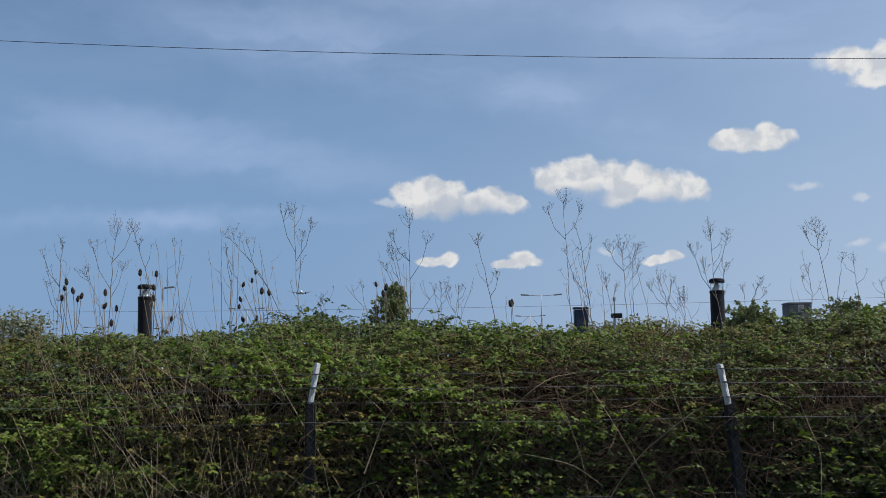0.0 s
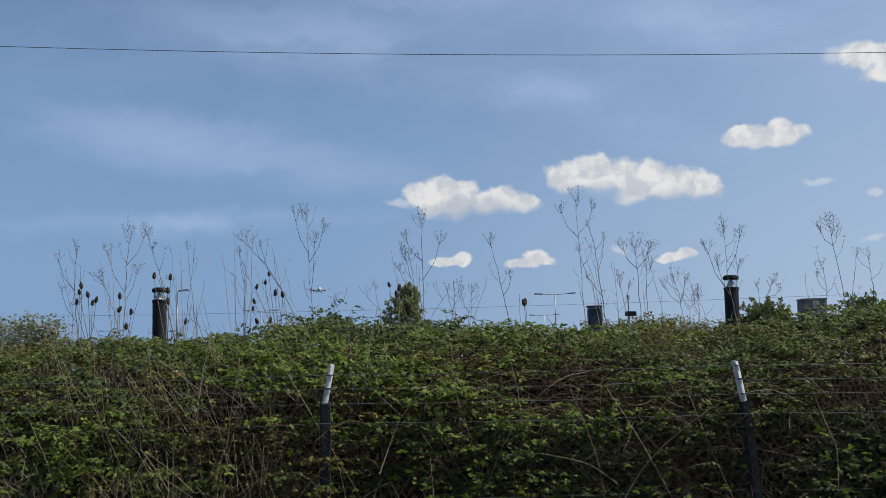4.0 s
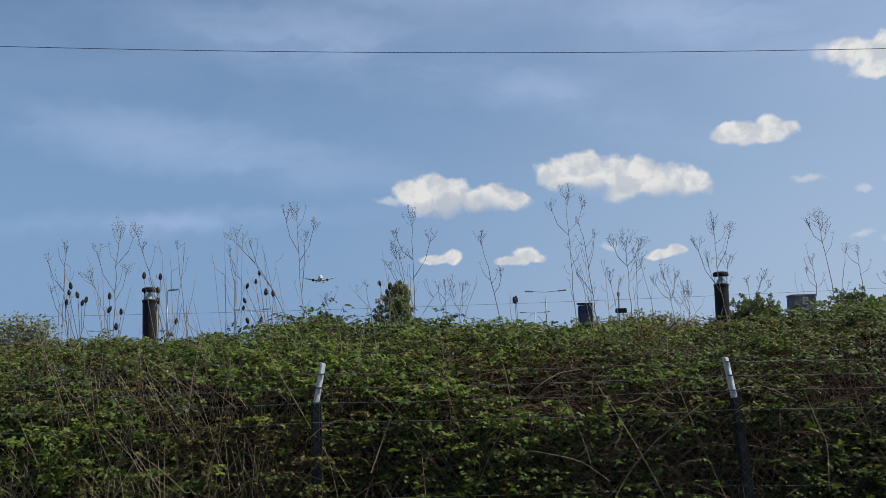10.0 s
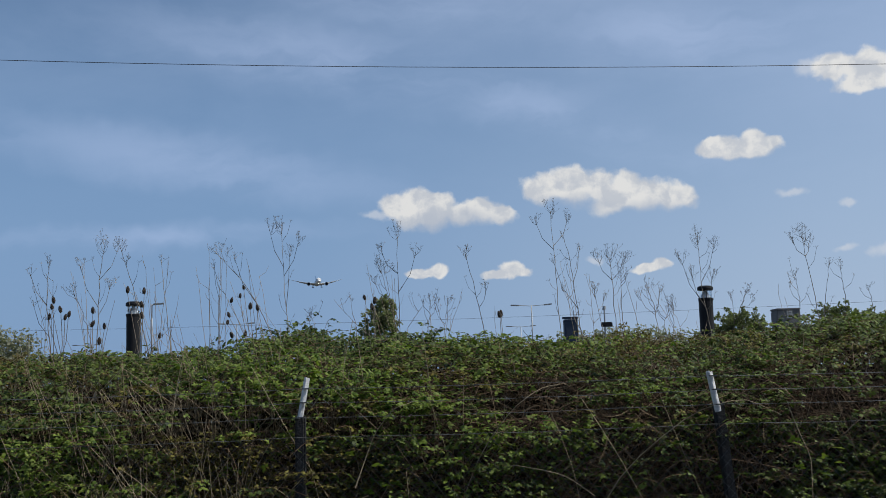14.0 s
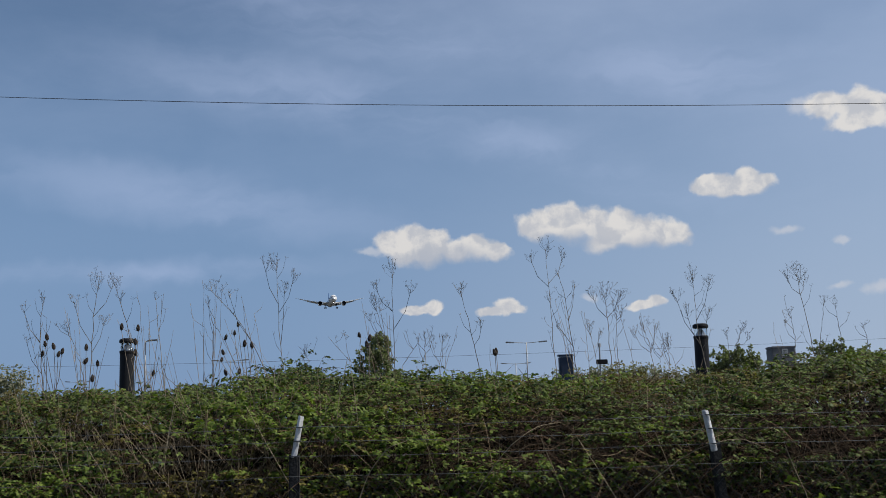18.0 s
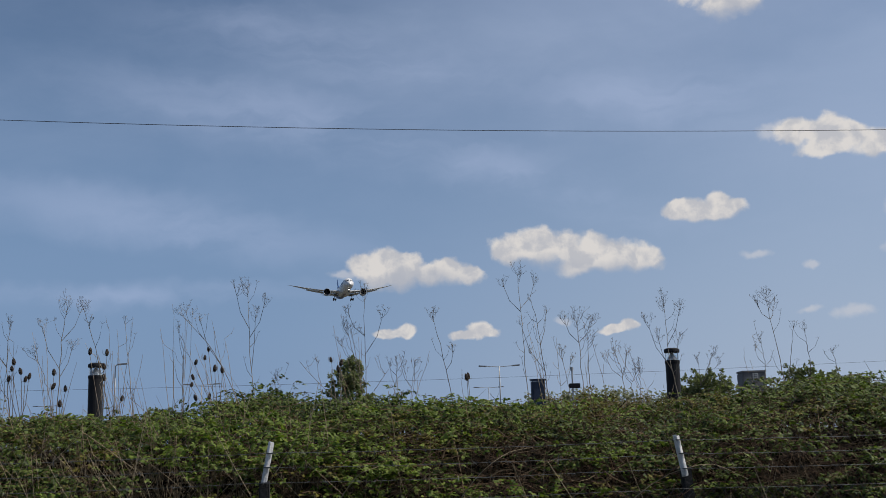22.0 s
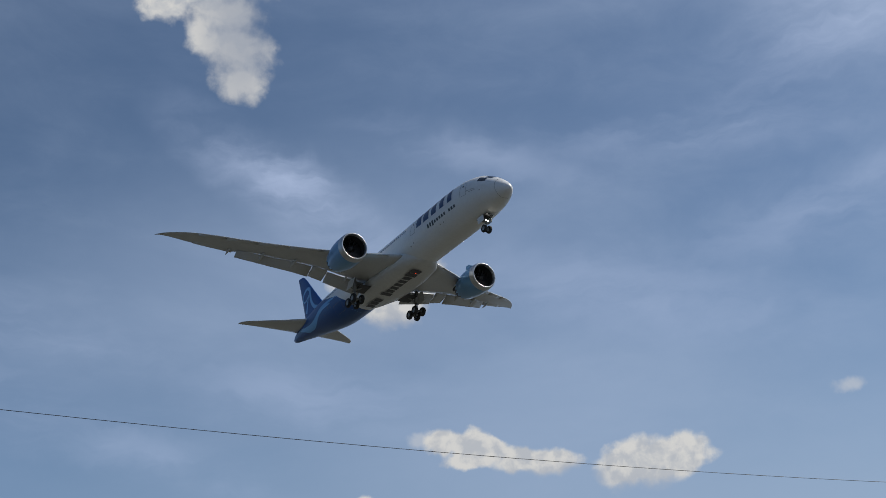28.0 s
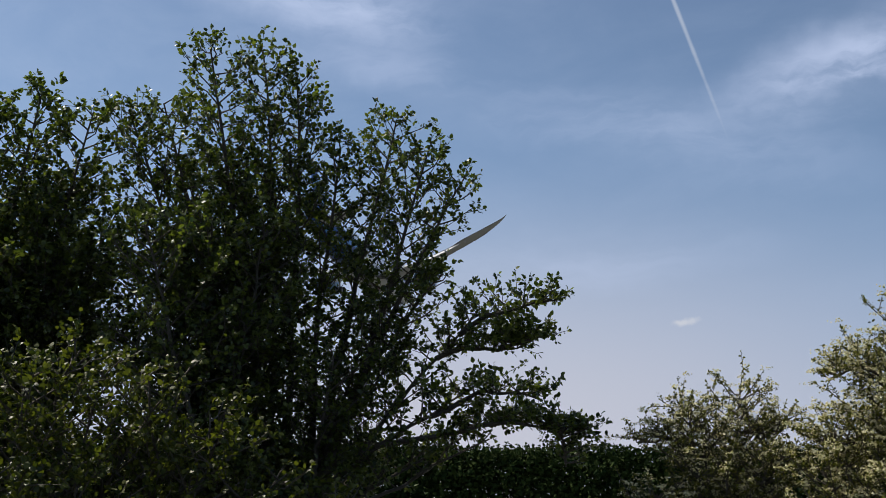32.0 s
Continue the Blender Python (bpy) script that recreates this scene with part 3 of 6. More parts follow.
def livery_paint():
    """White paint, deep blue behind a curved edge, with a pale blue ribbon along it."""
    m = material("airliner_paint", ((0.62, 0.62, 0.62), (0.74, 0.74, 0.735)), 0.36, scale=0.35, spec=0.35)
    nt = m.node_tree
    N, L = nt.nodes.new, nt.links.new
    bs = next(n for n in nt.nodes if n.type == "BSDF_PRINCIPLED")
    white = bs.inputs["Base Color"].links[0].from_socket
    sx = N("ShaderNodeSeparateXYZ")
    L(next(n for n in nt.nodes if n.type == "TEX_COORD").outputs["Object"], sx.inputs[0])
    s = N("ShaderNodeMapRange")
    L(sx.outputs[1], s.inputs["Value"])
    s.inputs["From Min"].default_value, s.inputs["From Max"].default_value = -36.0, -64.0

    def curve(pairs):
        r = N("ShaderNodeValToRGB")
        r.color_ramp.interpolation = "CARDINAL"
        L(s.outputs[0], r.inputs[0])
        el = r.color_ramp.elements
        while len(el) < len(pairs):
            el.new(0.5)
        for e, (st, z) in zip(el, pairs):
            e.position = (st - 36) / 28
            v = (z + 4) / 8
            e.color = (v, v, v, 1)
        u = N("ShaderNodeMath")
        u.operation = "MULTIPLY_ADD"
        L(r.outputs[0], u.inputs[0])
        u.inputs[1].default_value, u.inputs[2].default_value = 8, -4
        return u.outputs[0]

    def below(edge):
        c = N("ShaderNodeMath")
        c.operation = "LESS_THAN"
        L(sx.outputs[2], c.inputs[0])
        L(edge, c.inputs[1])
        return c.outputs[0]

    blue = below(curve([(36, -4), (37.3, -3.9), (37.7, -2.7), (38.6, -1.66), (40.7, -0.24), (42.7, 0.51), (45.7, 1.31), (48.5, 2.4), (51, 4)]))
    r_top = below(curve([(38, -3.9), (40.7, -0.35), (42.7, 0.4), (45, 0.62), (47.4, 0.55), (49.7, -0.02), (52.6, -0.09), (55.8, 0.48), (58.5, 1.1), (63, 2.2)]))
    r_low = below(curve([(38, -3.95), (40.7, -0.4), (42.8, 0.12), (46.4, -0.13), (48.5, -0.46), (50.6, -0.97), (53, -0.88), (55.3, -0.35), (58.5, 1.0), (63, 2.1)]))
    rib = N("ShaderNodeMath")
    rib.operation = "SUBTRACT"
    L(r_top, rib.inputs[0])
    L(r_low, rib.inputs[1])
    col = white
    for f, c in ((blue, (0.004, 0.062, 0.225, 1)), (rib.outputs[0], (0.11, 0.33, 0.62, 1))):
        x = N("ShaderNodeMix")
        x.data_type = "RGBA"
        L(f, x.inputs["Factor"])
        L(col, x.inputs[6])
        x.inputs[7].default_value = c
        col = x.outputs[2]
    L(col, bs.inputs["Base Color"])
    return m


M_LIVERY = livery_paint()
M_WHITE = material("white_paint", ((0.58, 0.58, 0.58), (0.72, 0.72, 0.71)), 0.35, scale=0.5, coat=0.2)
M_WING = material("wing_grey_paint", ((0.40, 0.40, 0.40), (0.52, 0.52, 0.51)), 0.38, scale=0.5, coat=0.1)
M_BLUE = material("deep_blue_paint", ((0.004, 0.05, 0.20), (0.006, 0.072, 0.27)), 0.35, scale=0.6, spec=0.3)
M_NACELLE = material("mid_blue_paint", ((0.09, 0.24, 0.44), (0.13, 0.30, 0.52)), 0.3, scale=0.7, coat=0.3)
M_RIBBON = material("pale_blue_paint", ((0.12, 0.33, 0.60), (0.18, 0.42, 0.70)), 0.35, scale=1)
M_LIP = material("bare_aluminium", ((0.42, 0.43, 0.45), (0.58, 0.59, 0.60)), 0.38, metal=0.9, scale=2)
M_DARK = material("dark_duct", ((0.012, 0.012, 0.013), (0.035, 0.035, 0.037)), 0.5, scale=2)
M_FAN = material("fan_blade", ((0.05, 0.05, 0.055), (0.12, 0.12, 0.125)), 0.35, metal=0.6, scale=3)
M_TYRE = material("tyre_rubber", ((0.010, 0.010, 0.010), (0.026, 0.026, 0.026)), 0.8, scale=4)
M_STEEL = material("gear_grey", ((0.18, 0.18, 0.18), (0.36, 0.36, 0.35)), 0.45, metal=0.4, scale=4)
M_PANE = material("cabin_pane", ((0.012, 0.014, 0.02), (0.03, 0.034, 0.045)), 0.12, scale=2)
M_SEAM = material("door_seam", ((0.10, 0.10, 0.10), (0.18, 0.18, 0.18)), 0.6)
M_LETTER = material("dark_blue_letter", ((0.012, 0.035, 0.10), (0.02, 0.05, 0.14)), 0.4, scale=2)
M_LETTER_GREY = material("grey_letter", ((0.022, 0.023, 0.027), (0.045, 0.046, 0.05)), 0.4, scale=2)
# darker than the hull: underside shade as well as grime in one colour
M_BELLY = material("belly_paint", ((0.50, 0.495, 0.48), (0.64, 0.635, 0.62)), 0.42, scale=0.25, spec=0.35)
M_BEACON = glow("red_beacon", (1.0, 0.05, 0.02), 1.2)
M_LANDING = glow("landing_light", (1.0, 0.97, 0.9), 25.0)


def loft(bm, sections, cap=True):
    """Skin through rings of points that all have as many points."""
    rings = [[bm.verts.new(p) for p in sec] for sec in sections]
    n = len(rings[0])
    for p, q in zip(rings, rings[1:]):
        for k in range(n):
            bm.faces.new((p[k], p[(k + 1) % n], q[(k + 1) % n], q[k]))
    if cap:
        bm.faces.new(rings[0][::-1])
        bm.faces.new(rings[-1])
    bmesh.ops.recalc_face_normals(bm, faces=bm.faces[:])


FOIL_X = [1.0, 0.9, 0.75, 0.6, 0.45, 0.3, 0.18, 0.08, 0.025, 0.0, 0.025, 0.08, 0.18, 0.3, 0.45, 0.6, 0.75, 0.9]


def foil(thick, camber=0.015):
    """Outline of a wing section, chord 1, as (back, up), over the top and back underneath."""
    out = []
    for k, x in enumerate(FOIL_X):
        t = thick / 0.2 * (0.2969 * math.sqrt(x) - 0.126 * x - 0.3516 * x * x + 0.2843 * x**3 - 0.1015 * x**4)
        c = camber * 4 * x * (1 - x)
        out.append((x, c + t if k <= 9 else c - t))
    return out


WING_LE = hermite([2.0, 3.9, 11.2, 18.4, 25.2, 27.9, 29.2, 29.97], [21.1, 22.35, 27.45, 32.4, 37.15, 39.9, 41.7, 43.2])
WING_TE = hermite([2.0, 10.6, 15.8, 21.5, 26.3, 28.2, 29.3, 29.97], [33.7, 34.2, 36.0, 38.6, 41.0, 41.9, 42.6, 43.35])


def wing_z(y):
    k = (y - 2.9) / 27.07
    return -1.75 + 4.3 * k + 2.45 * k * k


def wing_ring(y, side, s0=None, s1=None, thick=None, drop=0.0, tilt=0.0, dz=0.0):
    le = float(WING_LE(y)) if s0 is None else s0
    te = float(WING_TE(y)) if s1 is None else s1
    ch = te - le
    th = 0.125 - 0.035 * min(1, (y - 2) / 18) if thick is None else thick
    tilt = radians(tilt)
    pts = []
    for x, z in foil(th):
        bx, bz = x * ch, z * ch
        pts.append(Vector((side * y, -(le + bx * math.cos(tilt) + bz * math.sin(tilt)),
                           wing_z(y) + dz - drop + bz * math.cos(tilt) - bx * math.sin(tilt))))
    return pts


def build_wing(craft, side):
    bm = bmesh.new()
    ys = [2.0, 4, 7, 9.6, 12, 15, 18, 21, 23.5, 25.5, 26.6, 27.5, 28.3, 29.0, 29.5, 29.8, 29.97]
    rings = []
    for y in ys:
        le, te = float(WING_LE(y)), float(WING_TE(y))
        cut = 1.92 if y < 10.7 else 1.55 - 0.055 * (y - 10.9) if y < 20.5 else 0.0
        rings.append(wing_ring(y, side, le, te - cut))
    loft(bm, rings)
    wing = part("wing", bm, M_WING, craft, "pale grey wing with a raked, upswept tip", True)
    # flaps let down behind the trailing edge
    for name, y0, y1, back, tilt in (("inboard_flap", 3.3, 8.6, 2.3, 32), ("flaperon", 8.75, 10.75, 2.3, 20), ("outboard_flap", 10.9, 20.2, 1.9, 30), ("aileron", 20.6, 25.3, 0.9, 4)):
        bm = bmesh.new()
        secs = []
        for k in range(5):
            y = y0 + (y1 - y0) * k / 4
            te = float(WING_TE(y))
            ch = back * (1 - 0.35 * (y - y0) / 10)
            start = te - ch * (0.92 if tilt > 10 else 0.98)
            secs.append(wing_ring(y, side, start, start + ch, 0.13, 0.10 if tilt > 10 else 0.02, tilt))
        loft(bm, secs)
        part(name, bm, M_WING, wing, smooth=True)
    # slats let down before the leading edge
    for y0, y1 in ((4.2, 8.4), (11.4, 15.0), (15.15, 18.6), (18.75, 22.2), (22.35, 25.4)):
        bm = bmesh.new()
        secs = []
        for k in range(4):
            y = y0 + (y1 - y0) * k / 3
            le = float(WING_LE(y))
            secs.append(wing_ring(y, side, le - 0.05, le + 0.6, 0.14, 0.05, 10, -0.02))
        loft(bm, secs)
        part("slat", bm, M_WING, wing, smooth=True)
    # flap track fairings
    for y, ln, r in ((6.0, 2.9, 0.26), (13.2, 3.2, 0.27), (17.2, 2.8, 0.24), (21.2, 1.9, 0.17)):
        bm = bmesh.new()
        te = float(WING_TE(y))
        prof = [(0, 0.02), (0.12, 0.6), (0.3, 1.0), (0.55, 0.95), (0.8, 0.5), (1, 0.03)]
        rings = revolve(bm, [(-(te - ln * 0.84 + u * ln), r * k) for u, k in prof], 10, (side * y, 0, wing_z(y) - 0.36))
        for v in bm.verts:
            v.co.z += (v.co.y + te - ln * 0.2) * 0.16 - 0.1
        part("flap_track_fairing", bm, M_WING, wing, smooth=True)


def build_engine(craft, side):
    cx, cz, s0 = side * 10.0, -2.15, 21.05
    sides = 36
    bm = bmesh.new()
    prof = [(0.42, 1.62), (0.10, 1.66), (0.02, 1.72), (0.0, 1.78), (0.06, 1.86), (0.3, 1.95), (0.85, 2.01), (2.2, 2.03), (3.4, 1.93), (4.4, 1.73), (5.0, 1.60)]
    rings = revolve(bm, [(-(s0 + u), r) for u, r in prof[6:]], sides, (cx, 0, cz))
    tip, inner = [], []
    for k in range(sides):
        a = 2 * math.pi * k / sides
        e = s0 + (5.45 if k % 2 else 5.05)
        tip.append(bm.verts.new((cx + 1.55 * math.cos(a), -e, cz + 1.55 * math.sin(a))))
        inner.append(bm.verts.new((cx + 1.50 * math.cos(a), -(s0 + 4.6), cz + 1.50 * math.sin(a))))
    for k in range(sides):
        j = (k + 1) % sides
        bm.faces.new((rings[-1][k], rings[-1][j], tip[j], tip[k]))
        bm.faces.new((tip[k], tip[j], inner[j], inner[k]))
    bmesh.ops.recalc_face_normals(bm, faces=bm.faces[:])
    eng = part("engine", bm, M_NACELLE, craft, "mid-blue engine cowling with a saw-toothed rear edge", True)
    bm = bmesh.new()
    revolve(bm, [(-(s0 + u), r) for u, r in prof[:7]], sides, (cx, 0, cz))
    part("inlet_lip", bm, M_LIP, eng, "bright bare metal intake lip", True)
    bm = bmesh.new()
    revolve(bm, [(-(s0 + u), r) for u, r in ((0.42, 1.62), (0.9, 1.57), (1.5, 1.55), (2.0, 1.5), (2.0, 0.4))], sides, (cx, 0, cz))
    part("intake_duct", bm, M_DARK, eng, smooth=True)
    bm = bmesh.new()
    for k in range(18):
        a0 = 2 * math.pi * k / 18
        quad = []
        for r, w, dy in ((0.4, 0.10, 0.1), (1.0, 0.16, 0.16), (1.5, 0.13, 0.22)):
            quad.append([Vector((cx + r * math.cos(a0 + sgn * w), -(s0 + 1.35 + sgn * dy), cz + r * math.sin(a0 + sgn * w))) for sgn in (-1, 1)])
        vs = [[bm.verts.new(p) for p in q] for q in quad]
        for p, q in zip(vs, vs[1:]):
            bm.faces.new((p[0], p[1], q[1], q[0]))
    part("fan", bm, M_FAN, eng)
    bm = bmesh.new()
    revolve(bm, [(-(s0 + u), r) for u, r in ((0.55, 0.01), (0.75, 0.2), (1.1, 0.36), (1.5, 0.42))], 18, (cx, 0, cz))
    part("spinner", bm, M_FAN, eng, smooth=True)
    bm = bmesh.new()
    revolve(bm, [(-(s0 + u), r) for u, r in ((4.4, 1.15), (5.4, 1.05), (6.2, 0.82), (6.6, 0.72), (6.55, 0.62), (6.0, 0.6))], 24, (cx, 0, cz))
    part("core_cowl", bm, M_DARK, eng, smooth=True)
    bm = bmesh.new()
    revolve(bm, [(-(s0 + u), r) for u, r in ((5.9, 0.5), (6.8, 0.36), (7.7, 0.03))], 16, (cx, 0, cz))
    part("exhaust_plug", bm, M_FAN, eng, smooth=True)
    bm = bmesh.new()
    secs = []
    for s, lo, hi, w in ((22.3, 0.95, 1.98, 0.10), (23.6, -0.1 - cz - 1.0, 2.0, 0.26), (25.5, 0.9, 1.75, 0.3), (27.5, 0.7, 1.45, 0.26), (29.3, 0.85, 1.2, 0.08)):
        secs.append([Vector((cx - w, -s, cz + lo)), Vector((cx + w, -s, cz + lo)), Vector((cx + w, -s, cz + hi)), Vector((cx - w, -s, cz + hi))])
    loft(bm, secs)
    part("pylon", bm, M_DARK, eng, "dark engine pylon")
    bm = bmesh.new()
    loft(bm, [[Vector((cx - side * (1.45 + o), -s, cz + 1.35 + h)) for o, h in ((0, 0), (0.05, 0), (0.05, hh), (0, hh))] for s, hh in ((21.7, 0.05), (22.6, 0.55), (23.4, 0.6))])
    part("strake", bm, M_NACELLE, eng)


def wheel(parent, at, r, w, axis_x=1.0):
    bm = bmesh.new()
    h = w / 2
    revolve(bm, [(-h * 0.75, r * 0.55), (-h, r * 0.72), (-h * 0.85, r * 0.93), (-h * 0.4, r), (h * 0.4, r), (h * 0.85, r * 0.93), (h, r * 0.72), (h * 0.75, r * 0.55)], 22, at, "X")
    t = part("wheel", bm, M_TYRE, parent, smooth=True)
    bm = bmesh.new()
    revolve(bm, [(-h * 0.7, 0.02), (-h * 0.55, r * 0.3), (-h * 0.75, r * 0.56), (h * 0.75, r * 0.56), (h * 0.55, r * 0.3), (h * 0.7, 0.02)], 16, at, "X")
    part("rim", bm, M_STEEL, t, smooth=True)


def build_main_gear(craft, side):
    x, s, foot = side * 4.85, 31.3, -4.98
    bm = bmesh.new()
    tube(bm, (side * 5.0, -s + 0.1, -1.6), (x, -s, -3.4), 0.26, sides=14)
    tube(bm, (x, -s, -3.3), (x, -s, foot), 0.17, sides=14)
    gear = part("main_gear", bm, M_STEEL, craft, "grey main landing gear leg, let down", True)
    for a, b, r in (((x, -s, -3.3), (side * 2.7, -s - 0.2, -2.2), 0.10), ((x, -s, -3.4), (side * 4.6, -s - 2.2, -1.7), 0.11), ((x + side * 0.1, -s + 0.25, -3.4), (x, -s + 0.5, -4.4), 0.05), ((x, -s + 0.5, -4.4), (x, -s + 0.1, -4.8), 0.05)):
        bm = bmesh.new()
        tube(bm, a, b, r, sides=8)
        part("brace", bm, M_STEEL, gear, smooth=True)
    bm = bmesh.new()
    tube(bm, (x, -s + 0.85, foot + 0.1), (x, -s - 0.85, foot - 0.1), 0.14, sides=10)
    for o, dz in ((0.74, 0.09), (-0.74, -0.09)):
        tube(bm, (x - 0.75, -s + o, foot + dz), (x + 0.75, -s + o, foot + dz), 0.09, sides=10)
    bogie = part("bogie", bm, M_STEEL, gear, smooth=True)
    for o, dz in ((0.74, 0.09), (-0.74, -0.09)):
        for sx in (-0.62, 0.62):
            wheel(gear, (x + sx, -s + o, foot + dz), 0.66, 0.5)
    bm = bmesh.new()
    box(bm, (0.05, 2.0, 1.5), (side * 5.55, -s + 0.1, -2.5), Euler((0, radians(-14 * side), 0)), 0.02)
    part("gear_door", bm, M_WHITE, gear)
    bm = bmesh.new()
    # flat plate, near black in place of the shade in an open well
    box(bm, (1.9, 2.7, 0.03), (side * 3.6, -s - 0.2, -2.95 + 0.14))
    part("wheel_well_plate", bm, M_DARK, gear)
    bm = bmesh.new()
    box(bm, (0.9, 1.2, 0.05), (side * 4.75, -s - 1.1, -2.15), Euler((radians(35), 0, 0)), 0.02)
    part("gear_door", bm, M_WHITE, gear)


def build_nose_gear(craft):
    s, foot = 5.5, -4.55
    bm = bmesh.new()
    tube(bm, (0, -s - 0.25, -2.4), (0, -s, -3.7), 0.16, sides=12)
    tube(bm, (0, -s, -3.6), (0, -s + 0.05, foot), 0.10, sides=12)
    tube(bm, (-0.45, -s + 0.05, foot), (0.45, -s + 0.05, foot), 0.08, sides=10)
    gear = part("nose_gear", bm, M_STEEL, craft, "grey nose landing gear, let down", True)
    bm = bmesh.new()
    tube(bm, (0, -s, -3.6), (0, -s - 1.3, -2.7), 0.07, sides=8)
    part("brace", bm, M_STEEL, gear, smooth=True)
    for sx in (-0.36, 0.36):
        wheel(gear, (sx, -s + 0.05, foot), 0.5, 0.36)
    for sx in (-1, 1):
        bm = bmesh.new()
        box(bm, (0.04, 1.3, 0.75), (sx * 0.62, -s - 0.2, -3.25), Euler((0, radians(8 * sx), 0)), 0.015)
        part("gear_door", bm, M_WHITE, gear)
    bm = bmesh.new()
    # the nose well's shade too is a flat near-black plate
    box(bm, (1.1, 2.2, 0.03), (0, -s - 0.1, -2.93))
    part("wheel_well_plate", bm, M_DARK, gear)
    for sx in (-0.16, 0.16):
        bm = bmesh.new()
        tube(bm, (sx, -s + 0.16, -3.5), (sx, -s + 0.3, -3.5), 0.09, 0.13, 12)
        lamp = part("landing_light", bm, M_STEEL, gear)
        bm = bmesh.new()
        bmesh.ops.create_circle(bm, cap_ends=True, segments=12, radius=0.11, matrix=Matrix.Translation((sx, -s + 0.304, -3.5)) @ Matrix.Rotation(radians(-90), 4, "X"))
        part("lens", bm, M_LANDING, lamp, "lit lamp lens")


def decal(bm, s0, s1, a0, a1, proud=0.02, ns=2, na=3):
    """A patch that lies on the hull between two stations and two angles."""
    g = [[bm.verts.new(hull(s0 + (s1 - s0) * i / ns, a0 + (a1 - a0) * j / na, proud)) for j in range(na + 1)] for i in range(ns + 1)]
    for i in range(ns):
        for j in range(na):
            bm.faces.new((g[i][j], g[i + 1][j], g[i + 1][j + 1], g[i][j + 1]))


def build_hull(craft):
    bm = bmesh.new()
    st = [0.03, 0.1, 0.25, 0.5, 0.9, 1.4, 2, 2.8, 3.6, 4.5, 5.5, 7, 9, 12] + list(range(15, 40, 3)) + [40, 42, 44, 46, 48, 50, 52, 54, 56, 58, 60, 61.2, 62.0, 62.4, 62.6]
    loft(bm, [[hull(s, 360 * k / 40) for k in range(40)] for s in st])
    part("hull", bm, M_LIVERY, craft, "white hull, deep blue towards the tail with a pale blue ribbon", True)
    # fairing between wings and hull
    bm = bmesh.new()
    secs = []
    for s, w, lo in ((19.0, 0.6, -2.85), (20.3, 2.0, -3.0), (22.0, 2.9, -3.2), (25, 3.3, -3.35), (29, 3.35, -3.35), (33, 3.1, -3.25), (36, 2.1, -3.05), (38, 0.6, -2.8)):
        ring = []
        for k in range(20):
            a = 2 * math.pi * k / 20
            c, d = math.cos(a), math.sin(a)
            ring.append(Vector((w * math.copysign(abs(d) ** 0.7, d), -s, -1.9 + math.copysign(abs(c) ** 0.75, c) * (abs(lo) - 1.9 if c < 0 else min(0.9, 0.3 + w * 0.2)))))
        secs.append(ring)
    loft(bm, secs)
    part("belly_fairing", bm, M_BELLY, craft, "grey-white belly fairing, grimy and toned darker for underside shade", True)
    # cockpit panes
    for side in (1, -1):
        for s0, s1, a0, a1 in ((2.15, 3.15, 6, 38), (2.75, 3.95, 42, 62)):
            bm = bmesh.new()
            decal(bm, s0, s1, side * a0, side * a1, 0.015, 3, 5)
            part("cockpit_window", bm, M_PANE, craft, smooth=True)
    # cabin windows: one mesh for all
    w = bmesh.new()
    pts = [(0.14 * cx, 0.23 * cz) for cx, cz in ((-1, -0.6), (-0.6, -1), (0.6, -1), (1, -0.6), (1, 0.6), (0.6, 1), (-0.6, 1), (-1, 0.6))]
    w.faces.new([w.verts.new((0.0, px, pz)) for px, pz in pts])
    me = bpy.data.meshes.new("cabin_window")
    w.to_mesh(me)
    w.free()
    me.materials.append(M_PANE)
    for side in (1, -1):
        for k in range(45):
            s = 20.6 + 0.605 * k
            if any(abs(s - d) < 1.0 for d in (6.2, 18.3, 35.3, 49.7)):
                continue
            a = 68.0
            p, q = hull(s, side * a, 0.012), hull(s, side * (a - 6), 0.012)
            up = (q - p).normalized()
            fw = (hull(s - 0.3, side * a) - hull(s + 0.3, side * a)).normalized()
            n = fw.cross(up)
            o = child(new("cabin_window", me), craft)
            o.matrix_basis = Matrix.Translation(p) @ Matrix((n, fw, up)).transposed().to_4x4()
    # doors, by their seams
    for side in (1, -1):
        for s in (6.2, 18.3, 35.3, 49.7):
            bm = bmesh.new()
            w, t = 0.56, 0.035
            for s0, s1, a0, a1 in ((s - w, s - w + t, 58, 96), (s + w - t, s + w, 58, 96), (s - w, s + w, 58, 58.7), (s - w, s + w, 95.3, 96)):
                decal(bm, s0, s1, side * a0, side * a1, 0.01, 1, 8)
            part("cabin_door", bm, M_SEAM, craft)
            bm = bmesh.new()
            decal(bm, s - 0.12, s + 0.12, side * 66, side * 71, 0.012)
            part("door_window", bm, M_PANE, craft)
    # nose cone seam, cargo door, ports
    bm = bmesh.new()
    decal(bm, 1.35, 1.38, -180, 180, 0.006, 1, 48)
    part("radome_seam", bm, M_SEAM, craft)
    for s in (41.5,):
        bm = bmesh.new()
        for s0, s1, a0, a1 in ((s - 1.3, s - 1.26, 112, 142), (s + 1.26, s + 1.3, 112, 142), (s - 1.3, s + 1.3, 112, 112.6), (s - 1.3, s + 1.3, 141.4, 142)):
            decal(bm, s0, s1, a0, a1, 0.01, 1, 6)
        part("cargo_door", bm, M_SEAM, craft)
